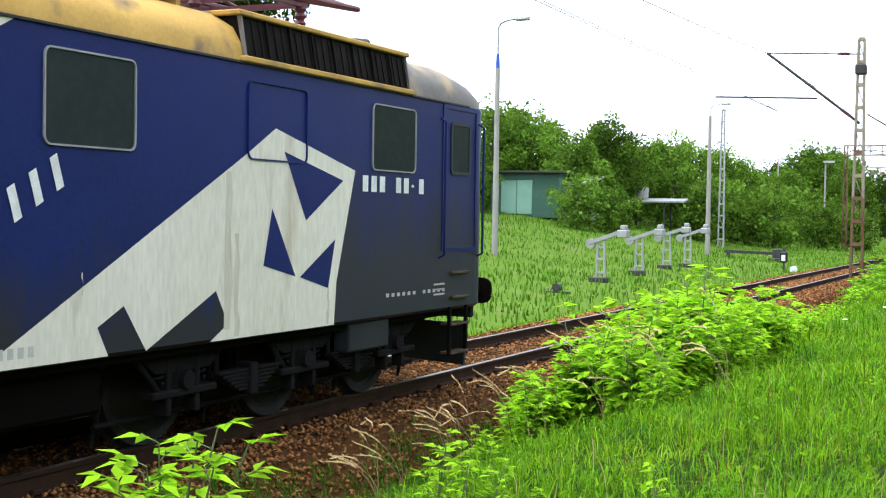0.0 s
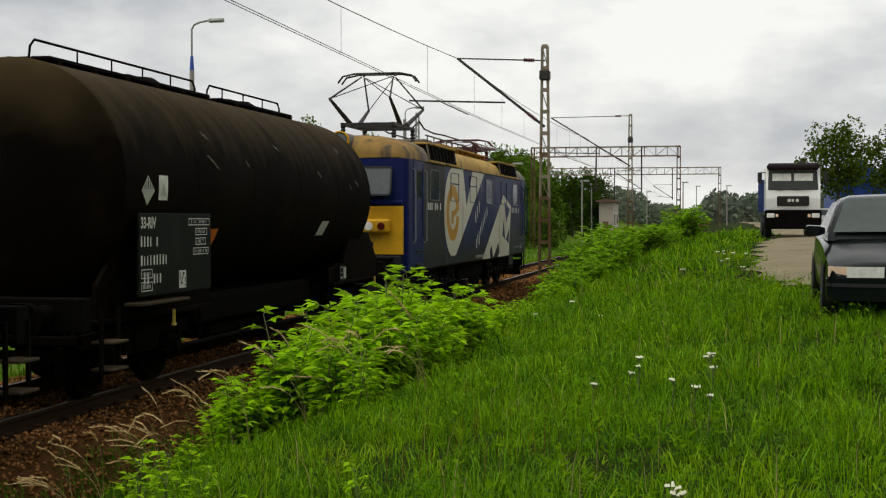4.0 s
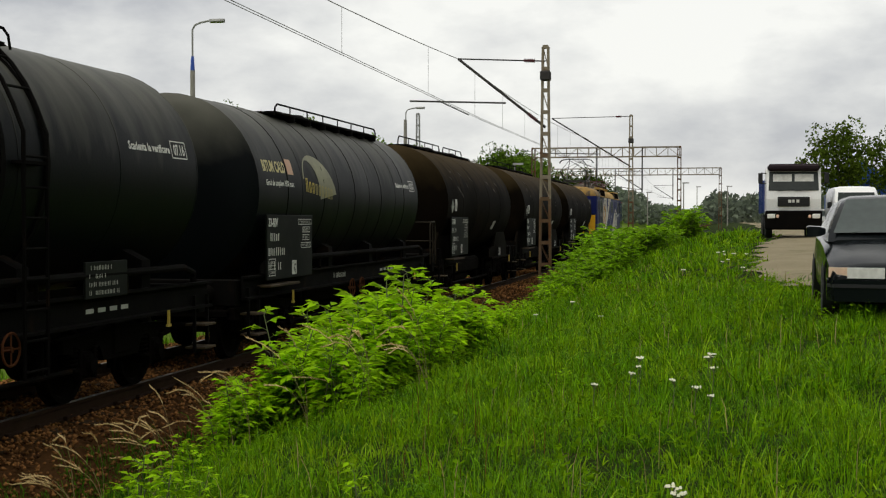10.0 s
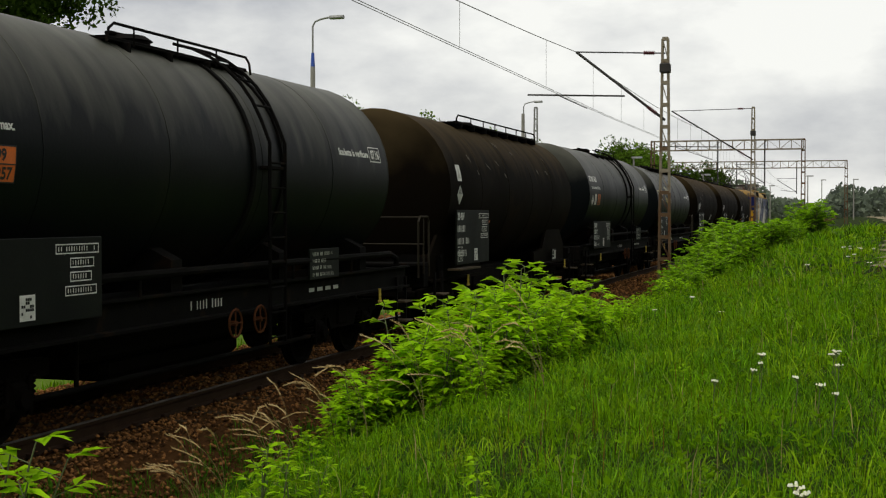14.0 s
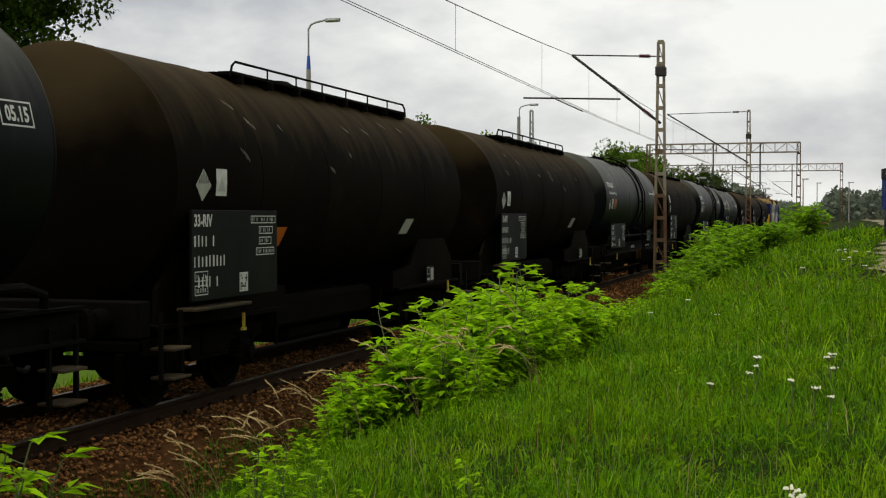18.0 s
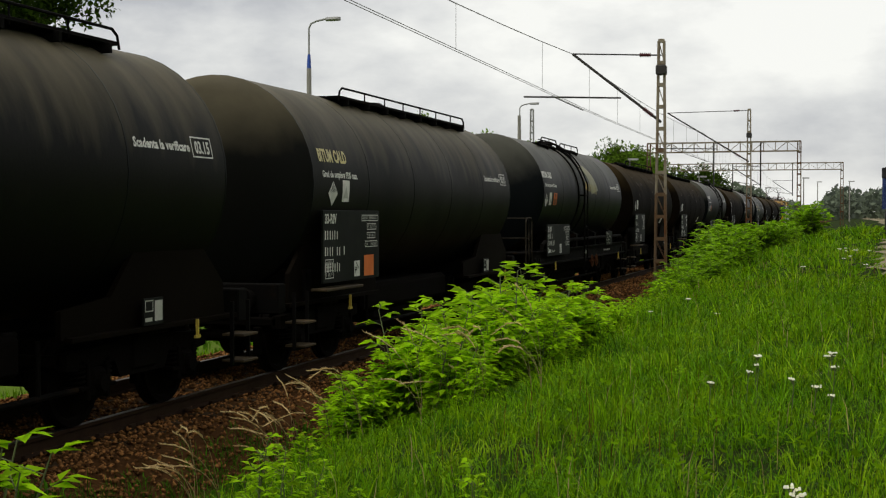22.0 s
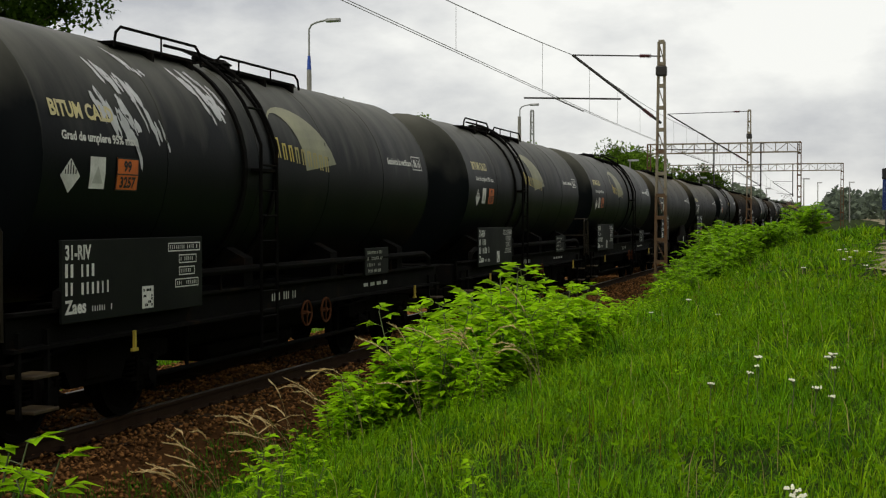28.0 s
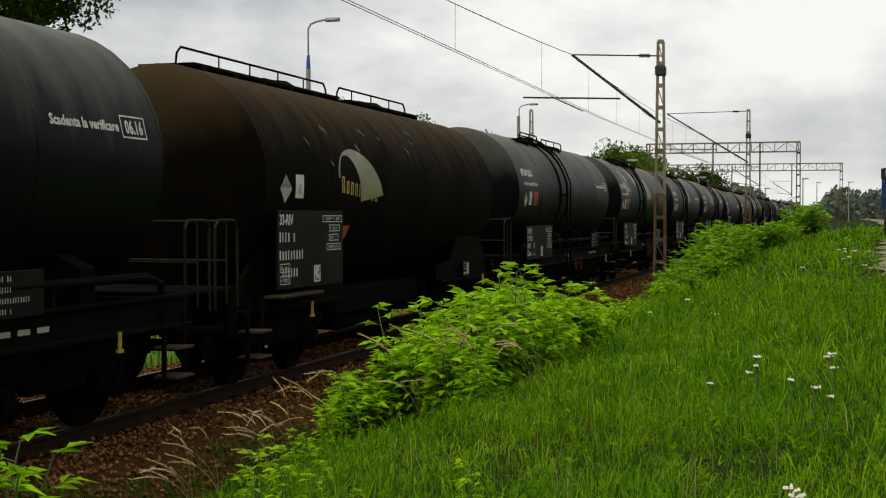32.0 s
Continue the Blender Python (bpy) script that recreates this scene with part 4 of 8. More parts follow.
        marks = Decal().box_line(y0 - 1.60, y0 - 1.44, 1.12, 1.24, 0.012).bar(y0 - 1.41, y0 - 1.25, 1.02, 1.23).bar(y0 - 1.60, y0 - 1.46, 1.02, 1.06)
        tagged(part("card_marks", flat_mesh(marks.flat(1.329), "card_marks", M_STENCIL), None, card), kind="stuff")
        if kind == "A":
            hazard_signs(w, r, cz, y1 + 0.62, up(2.45), 0.18, y1 + (0.50 if stacked else 0.92), None, True, 0.36 if stacked else 0.0)
            t = Decal().bar(y1 + 2.75, y1 + 3.05, up(1.74), up(1.98))
            part("orange_card", flat_mesh(t.wrapped(r, cz, 0.01), "orange_card", M_ORANGE), None, w, "small orange card")
            if tags:
                t = Decal().poly([(y0 - 3.05, -0.72), (y0 - 2.65, -0.72), (y0 - 2.55, -0.46), (y0 - 2.95, -0.46)])
                part("label_pocket", flat_mesh(t.wrapped(r, cz, 0.01), "label_pocket", M_STENCIL), None, w, "slanted pale label pocket")
            if logo:
                arc_logo(w, r, cz, y1 + 2.4, up(2.55), 1.15)
        else:
            if framed_tank:
                sq = Decal().bar(y1 + 1.40, y1 + 1.68, up(2.82), up(3.06))
                part("faded_plate", flat_mesh(sq.wrapped(r, cz, 0.006), "faded_plate", M_FADED), None, w, "faded orange plate beside the words")
                for k in range(5):
                    part("cladding_seam", cached("cladding_seam", lambda: ring_band(r, cz, 0, 0.022, 0.006).mesh("cladding_seam", M_FRAME, True)), None, tank).location = (0, y0 - 1.35 - 1.9 * k, 0)
            else:
                hazard_signs(w, r, cz, y1 + 0.73, up(2.41), 0.17, y1 + 1.08, None if orange_panel else y1 + 1.52)
            product_name(w, r, cz, y1 + 0.30, up(2.84), 0.17, 1.02, M_YELLOW_TEXT)
            filling_note(w, r, cz, y1 + 0.36, up(2.63), 0.085, 1.30)
            check_mark(w, r, cz, lab, up(2.79), date)
            if logo:
                arc_logo(w, r, cz, y1 + 2.15, up(2.68), 1.15)
    if peeled:
        flakes(w, r, cz, y1 + 1.0, y1 + 3.8, 0.50, 1.30, 10, seed, 1.05)
    elif kind == "A":
        flakes(w, r, cz, -11.0, -3.0, 0.2, 1.2, 10, seed, 0.26, M_RUBBED)
    # made-up black boxes that block daylight under the tank and keep it dark
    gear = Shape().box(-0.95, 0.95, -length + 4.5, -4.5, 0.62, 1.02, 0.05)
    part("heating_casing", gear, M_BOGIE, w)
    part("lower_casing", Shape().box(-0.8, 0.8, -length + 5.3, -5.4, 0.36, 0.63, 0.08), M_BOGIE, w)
    for x in (-1.05, 1.05):
        part("brake_rod", Shape().tube((x, -3.6, 0.42), (x, -length + 3.6, 0.42), 0.03).tube((x, -4.4, 0.42), (x, -4.4, 0.95), 0.025).tube((x, -length + 4.4, 0.42), (x, -length + 4.4, 0.95), 0.025), M_FRAME, w)
    for yy in (-length + 2.5, -2.2):
        part("tie_down_bracket", cached("tie_down", lambda: Shape().box(1.50, 1.53, -0.012, 0.012, 0.82, 1.0).box(1.50, 1.53, -0.05, 0.05, 0.80, 0.83).mesh("tie_down_bracket", M_YELLOW)), None, w, "yellow tie-down bracket").location = (0, yy, 0)
    return w


def product_name(w, r, cz, u, v, height, width, mat):
    d = Decal().words("BITUM CALD", u, v, height, width)
    part("product_name", flat_mesh(d.wrapped(r, cz), "product_name", mat), None, w, "painted words naming hot bitumen")


def filling_note(w, r, cz, u, v, height, width):
    d = Decal().words("Grad de umplere 95% max.", u, v, height, width)
    part("filling_note", flat_mesh(d.wrapped(r, cz), "filling_note", M_WHITE), None, w)


def check_mark(w, r, cz, u, v, date):
    """The inspection date in its box, ending at u."""
    d = Decal().words("Scadenta la verificare", u - 1.66, v, 0.095, 1.15)
    d.words(date, u - 0.39, v - 0.01, 0.13, 0.33).box_line(u - 0.46, u, v - 0.06, v + 0.17, 0.016)
    part("inspection_note", flat_mesh(d.wrapped(r, cz), "inspection_note", M_WHITE), None, w)


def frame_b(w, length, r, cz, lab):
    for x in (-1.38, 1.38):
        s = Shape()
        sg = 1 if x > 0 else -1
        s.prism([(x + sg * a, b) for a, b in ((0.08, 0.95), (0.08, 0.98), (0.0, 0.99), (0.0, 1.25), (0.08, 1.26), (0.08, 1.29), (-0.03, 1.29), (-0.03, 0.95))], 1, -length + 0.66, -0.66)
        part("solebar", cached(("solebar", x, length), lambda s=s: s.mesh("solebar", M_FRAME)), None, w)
    for k, yy in enumerate((-2.5, -5.3, -8.0, -10.7)):
        s = Shape()
        poly = [(-1.36, 1.29), (1.36, 1.29), (1.36, 1.62), (1.1, 1.75), (0.7, 1.45), (0, 1.30), (-0.7, 1.45), (-1.1, 1.75), (-1.36, 1.62)]
        s.prism(poly, 1, yy - 0.12, yy + 0.12)
        part("saddle", cached(("saddle", k), lambda s=s: s.mesh("saddle", M_FRAME)), None, w)
    for x in (1.45,):
        s = Shape().pipe([(x, -1.3, 1.30), (x, -1.3, 1.42), (x, -1.6, 1.50), (x, -length + 1.6, 1.50), (x, -length + 1.3, 1.42), (x, -length + 1.3, 1.30)], 0.045, 8)
        for yy in (-3.2, -5.2, -8.9):
            s.tube((x, yy, 1.29), (x, yy, 1.50), 0.02)
        part("side_pipe", cached(("side_pipe", length), lambda s=s: s.mesh("side_pipe", M_FRAME, True)), None, w)
    d = Decal()
    d.digits(lab - 5.9, 1.07, 0.10, 11, random.Random(int(length * 100)), 0.45)
    for k in range(4):
        d.bar(lab - 2.7 + 0.28 * k, lab - 2.52 + 0.28 * k, 1.08, 1.13)
    tagged(part("frame_writing", flat_mesh(d.flat(1.387), "frame_writing", M_STENCIL), None, w), kind="stuff")
    s = Shape().box(-0.35, 0.35, -length + 3.4, -3.4, 0.86, 1.16, 0.02)
    part("centre_sill", cached(("sill", length), lambda s=s: s.mesh("centre_sill", M_FRAME)), None, w)
    for yy in (lab - 5.0, lab - 4.35):
        hw = part("hand_wheel", cached(("hand_wheel",), lambda: hand_wheel().mesh("hand_wheel", M_RUSTY, True)), None, w, "rusty hand wheel")
        hw.location = (1.47, yy, 0.86)
    s = Shape().tube((0.3, -5.2, 0.72), (0.3, -7.6, 0.72), 0.22, n=16)
    part("air_tank", cached(("air_tank",), lambda s=s: s.mesh("air_tank", M_FRAME, True)), None, w)


def hand_wheel():
    s = Shape()
    n = 16
    pts = [(0, 0.16 * math.cos(2 * math.pi * i / n), 0.16 * math.sin(2 * math.pi * i / n)) for i in range(n + 1)]
    s.pipe(pts, 0.014, 5)
    for i in range(0, n, 4):
        s.tube((0, 0, 0), pts[i], 0.010, n=5)
    return s.tube((-0.08, 0, 0), (0.02, 0, 0), 0.03, n=8)


def ladder(w, y, r, cz, zt):
    """Side ladder with bent tubes that go over the crown."""
    lad = part("ladder", Shape().box(r, r + 0.12, y - 0.25, y + 0.25, cz - 0.02, cz + 0.02, 0.005), M_FRAME, w)
    for yy in (y - 0.22, y + 0.22):
        pts = [(r + 0.12, yy, 0.55), (r + 0.12, yy, cz + 0.3)]
        for k in range(1, 8):
            a = math.radians(12 + 78 * k / 8)
            pts.append(((r + 0.12) * math.cos(a), yy, cz + (r + 0.12) * math.sin(a)))
        part("ladder_rail", Shape().pipe(pts, 0.022), M_FRAME, lad)
    z = 0.62
    while z < cz + 0.3:
        part("rung", Shape().tube((r + 0.12, y - 0.22, z), (r + 0.12, y + 0.22, z), 0.014), M_FRAME, lad)
        z += 0.30
    for k in range(1, 5):
        a = math.radians(14 + 15 * k)
        part("rung", Shape().tube(((r + 0.12) * math.cos(a), y - 0.22, cz + (r + 0.12) * math.sin(a)), ((r + 0.12) * math.cos(a), y + 0.22, cz + (r + 0.12) * math.sin(a)), 0.014), M_FRAME, lad)
    for k, dy in enumerate((-0.42, 0.42)):
        part("strap", cached(("strap",), lambda: ring_band(r, cz, 0, 0.09, 0.03).mesh("strap", M_FRAME, True)), None, w).location = (0, y + dy, 0)


def cradle(w, length, r, cz, paint):
    """Stub frames and flared cradles that carry a self-supporting tank."""
    for s in (1, -1):
        yc = -2.55 if s > 0 else -length + 2.55
        for x in (-1, 1):
            p = Shape()
            poly = [(-1.55, 0.95), (1.75, 0.95), (1.75, 1.22), (0.9, 1.30), (0.35, 1.85), (-0.9, 1.85), (-1.5, 1.35)]
            poly = [(u * -s, v) for u, v in poly]
            p.prism(poly, 0, x * 1.20 - 0.03, x * 1.20 + 0.03)
            p.box(x * 1.20 - 0.12, x * 1.20 + 0.12, -1.70, 1.70, 0.92, 0.97, 0.005)
            part("cradle_plate", cached(("cradle", s, x), lambda p=p: p.mesh("cradle_plate", paint)), None, w).location = (0, yc, 0)
        p = Shape().box(-1.2, 1.2, -0.3, 0.3, 0.86, 1.25, 0.02).box(-1.2, 1.2, 0.9 * s, 1.1 * s, 1.0, 1.3, 0.02)
        part("bolster", cached(("bolster", s), lambda p=p: p.mesh("bolster", M_FRAME)), None, w).location = (0, yc, 0)
    s = Shape().tube((0, -5.0, 0.90), (0, -7.4, 0.90), 0.20, n=14).tube((0.8, -4.4, 1.0), (0.8, -length + 4.4, 1.0), 0.04).box(-0.2, 0.2, -8.4, -7.7, 0.72, 1.1, 0.02)
    part("brake_gear", cached(("brake_gear", length), lambda s=s: s.mesh("brake_gear", M_FRAME, True)), None, w)


TRAIN = []


def build_train():
    spec = (
        ("A", -3.20, 14.20, -2.30, -12.94, dict(two_decks=True)),
        ("A", -17.40, 13.70, -1.20, -12.22, dict(two_decks=True)),
        ("A", -31.10, 13.10, -1.52, -11.51, dict(two_decks=True, rails_rear=True)),
        ("C", -44.20, 13.00, -1.63, -11.95, dict(logo=True, date="03.15", framed_tank=True)),
        ("B", -57.20, 13.40, -1.01, -12.10, dict(shift=-0.2, ladder_at=-4.0, date="07.16")),
        ("A", -70.82, 13.20, -1.14, -11.70, dict(tags=False, stacked=True, rails_rear=True)),
        ("B", -84.02, 13.80, -1.50, -12.70, dict(ladder_at=-4.0, date="07.16")),
        ("A", -97.60, 13.50, -1.24, -12.20, dict(orange_panel=True)),
        ("A", -111.10, 12.80, -1.20, -11.80, dict()),
        ("B", -123.90, 13.90, -1.00, -12.29, dict(logo=True, date="05.15", rails_rear=True, shift=-0.38)),
        ("C", -138.0, 13.45, -1.57, -12.20, dict(orange_panel=True, date="03.15")),
        ("C", -151.25, 12.80, -1.36, -11.85, dict(date="03.15")),
        ("B", -164.05, 13.70, -1.08, -12.75, dict(logo=True, ladder_at=-4.4, date="05.16", rails_rear=True)),
        ("B", -177.75, 12.90, -0.94, -11.65, dict(logo=True, date="06.16")),
        ("B", -190.65, 13.35, -1.15, -12.25, dict(logo=True, peeled=True, date="06.16", shift=-0.22, rails_rear=True)),
        ("B", -204.00, 13.70, -1.14, -12.60, dict(date="06.15", rails_rear=True)),
        ("A", -217.70, 13.10, -1.27, -11.94, dict(two_decks=True, logo=True, rails_rear=True, tags=False)),
        ("B", -230.80, 13.10, -1.13, -12.00, dict(date="06.16", rails_front=True)))
    for k, (kind, front, length, y0, y1, more) in enumerate(spec):
        TRAIN.append((wagon(kind, front, length, y0, y1, 11 + k, **more), front))


build_train()

# ---- electric locomotive: y = 0 at the rear cab corner, the nose at 17.63; +x is the side towards the camera ----
LOCO_REAR = -2.54
LOCO_L = 17.63
HALF = 1.48


def end_width(y):
    """Half width of the body, rounded in plan towards both ends."""
    e = min(y, LOCO_L - y)
    if e >= 0.16:
        return HALF
    k = 1 - e / 0.16
    return HALF - 0.11 * (1 - math.sqrt(max(0.0, 1 - k * k)))


def body_piece(y0, y1, name, mat, loco, z0=0.94, z1=3.43):
    ys = sorted({y0, y1, *[y for y in (0.0, 0.03, 0.08, 0.16, 0.28, 0.45, LOCO_L - 0.45, LOCO_L - 0.28, LOCO_L - 0.16, LOCO_L - 0.08, LOCO_L - 0.03, LOCO_L) if y0 < y < y1]})
    rings = []
    for y in ys:
        w = end_width(y)
        rings.append([(-w, y, z0 + 0.04), (-w + 0.05, y, z0), (w - 0.05, y, z0), (w, y, z0 + 0.04), (w, y, z1), (w - 0.06, y, z1 + 0.03), (-w + 0.06, y, z1 + 0.03), (-w, y, z1)])
    return part(name, Shape().loft(rings), mat, loco, smooth=True)


ROOF_ARC = [(-1.46, 3.44), (-1.44, 3.60), (-1.34, 3.76), (-1.12, 3.89), (-0.75, 3.97), (-0.3, 4.01), (0.3, 4.01), (0.75, 3.97), (1.12, 3.89), (1.34, 3.76), (1.44, 3.60), (1.46, 3.44)]


def roof_piece(y0, y1, name, mat, loco, label=""):
    rings = []
    ys = sorted({y0, y1, *[y for y in (0.0, 0.06, 0.16, 0.3, 0.55, 0.9, LOCO_L - 0.9, LOCO_L - 0.55, LOCO_L - 0.3, LOCO_L - 0.16, LOCO_L - 0.06, LOCO_L) if y0 < y < y1]})
    for y in ys:
        e = min(y, LOCO_L - y)
        k = 1.0 if e > 0.9 else math.sqrt(max(0.0, 1 - (1 - e / 0.9) ** 2)) * 0.75 + 0.25
        w = end_width(y) / HALF
        rings.append([(x * w, y, 3.44 + (z - 3.44) * k) for x, z in ROOF_ARC])
    return part(name, Shape().loft(rings), mat, loco, label, smooth=True)


def rounded_rect(y0, y1, z0, z1, r, n=4):
    pts = []
    for cy, cz, a in ((y1 - r, z1 - r, 0), (y0 + r, z1 - r, 90), (y0 + r, z0 + r, 180), (y1 - r, z0 + r, 270)):
        pts += [(cy + r * math.cos(radians(a + 90 * k / n)), cz + r * math.sin(radians(a + 90 * k / n))) for k in range(n + 1)]
    return pts


def framed(y0, y1, z0, z1, r, w, x0, x1):
    """A rounded frame of width w between x0 and x1."""
    a, b = rounded_rect(y0, y1, z0, z1, r), rounded_rect(y0 + w, y1 - w, z0 + w, z1 - w, max(r - w, 0.01))
    n = len(a)
    s = Shape()
    pts = [(x0, *p) for p in a] + [(x1, *p) for p in a] + [(x1, *p) for p in b] + [(x0, *p) for p in b]
    for k in range(3):
        s.f += [(k * n + i, k * n + (i + 1) % n, (k + 1) * n + (i + 1) % n, (k + 1) * n + i) for i in range(n)]
    s.v = pts
    return s


def side_window(loco, y0, y1, z0, z1, name="side_window", side=1):
    x = side * HALF
    win = part(name, framed(y0, y1, z0, z1, 0.07, 0.014, x - 0.01 * side, x + 0.018 * side), M_GALV if name != "side_hatch" else M_BLUE, loco)
    if name == "side_window":
        s = Shape().add([(x + 0.006 * side, *p) for p in rounded_rect(y0 + 0.02, y1 - 0.02, z0 + 0.02, z1 - 0.02, 0.05)], [tuple(range(20))])
        part("pane", flat_mesh(s, "pane", M_GLASS), None, win, "dark reflecting pane")


def side_marks(loco):
    """The painted shapes of the livery on the camera side."""
    x = HALF + 0.004
    white = Decal()
    n = 40
    # rounded badge that runs out into a slanted band
    arc = [(4.87 + 1.04 * math.cos(radians(a)), 2.30 + 1.12 * math.sin(radians(a))) for a in np.linspace(84, 268, n)]
    white.poly(arc + [(5.06, 1.18), (5.28, 1.20), (9.40, 3.425), (7.55, 3.425), (6.72, 2.46), (6.22, 3.425)])
    white.poly([(12.76, 2.88), (14.28, 2.54), (13.92, 1.40), (13.88, 0.96), (12.4, 0.96), (11.75, 0.96), (12.02, 1.10), (11.83, 1.40), (10.88, 0.96), (10.60, 1.34), (10.29, 1.19), (10.42, 0.96), (9.05, 0.96), (12.27, 2.61)])
    part("white_livery", flat_mesh(white.flat(x), "white_livery", M_CREAM), None, loco, "stained white livery shapes")
    for tri in (((12.91, 2.67), (14.03, 2.43), (13.31, 2.02)), ((12.71, 2.13), (13.13, 1.48), (12.57, 1.60)), ((13.88, 1.83), (13.75, 1.34), (13.21, 1.47))):
        part("blue_triangle", flat_mesh(Decal().poly(tri).flat(x + 0.003), "blue_triangle", M_BLUE), None, loco)
    rng = random.Random(44)
    for u, top, low, w in ((11.95, 2.45, 1.05, 0.13), (12.1, 1.9, 0.98, 0.10), (10.1, 1.62, 1.40, 0.03), (13.72, 1.36, 0.98, 0.06), (8.9, 3.3, 2.9, 0.04)):
        n = 7
        pts = [(u + rng.uniform(0.0, 0.03), top - (top - low) * k / n) for k in range(n + 1)] + [(u + w * rng.uniform(0.6, 1.0), low + (top - low) * k / n) for k in range(n + 1)]
        part("dirt_run", flat_mesh(Decal().poly(pts).flat(x + 0.0025), "dirt_run", M_RUN), None, loco, "brown dirt run on the white paint")
    ring = Shape()
    m = 48
    pts = []
    for i in range(m + 1):
        a = radians(8 + 344 * i / m)
        pts += [(x + 0.003, 4.88 + 0.80 * math.cos(a), 2.27 + 0.71 * math.sin(a)), (x + 0.003, 4.88 + 0.47 * math.cos(a), 2.27 + 0.42 * math.sin(a))]
    ring.add(pts, [(2 * i, 2 * i + 1, 2 * i + 3, 2 * i + 2) for i in range(m)])
    bar = Decal().poly([(4.951, 2.146), (5.65, 2.36), (5.65, 2.52), (4.951, 2.322)]).poly([(4.70, 2.0), (4.95, 2.0), (4.95, 2.32), (4.70, 2.32)])
    ring.add(bar.flat(x + 0.006).v, bar.f)
    part("orange_ring", flat_mesh(ring, "orange_ring", M_RING), None, loco, "orange open ring")
    # plain slanted bars where the lettering stands
    def slanted(u, v, count, pitch, w, h, low):
        for k in range(count):
            a, b = u + pitch * k, v + pitch * 0.545 * k
            d = -0.16 if k in low else 0.0
            bar = Decal().poly([(a, b + d), (a + w, b + w * 0.545 + d), (a + w - 0.08, b + h + w * 0.545), (a - 0.08, b + h)])
            part("pale_bar", flat_mesh(bar.flat(x + 0.003), "pale_bar", M_WHITE), None, loco, "pale slanted bar")
    slanted(8.02, 2.00, 3, 0.27, 0.09, 0.30, ())
    slanted(8.14, 1.30, 9, 0.212, 0.075, 0.24, (2,))
    for u in (1.99, 14.44):
        for k in range(8):
            if k not in (3,):
                num = Decal().bar(u + 0.19 * k, u + 0.19 * k + (0.12 if k != 6 else 0.06), 2.33 + (0.07 if k == 6 else 0), 2.50 - (0.07 if k == 6 else 0))
                part("number_bar", flat_mesh(num.flat(x + 0.003), "number_bar", M_WHITE), None, loco)
    num = Decal()
    for k in range(16):
        num.bar(8.05 + 0.1 * k, 8.05 + 0.1 * k + 0.06, 1.03, 1.11)
    for k in range(12):
        if k != 6:
            num.bar(15.0 + 0.13 * k, 15.0 + 0.13 * k + 0.07, 1.18, 1.22)
    for k in range(3):
        num.bar(16.2, 16.5, 1.14 + 0.06 * k, 1.16 + 0.06 * k)
    tagged(part("small_writing", flat_mesh(num.flat(x + 0.003), "small_writing", M_STENCIL), None, loco), kind="stuff")


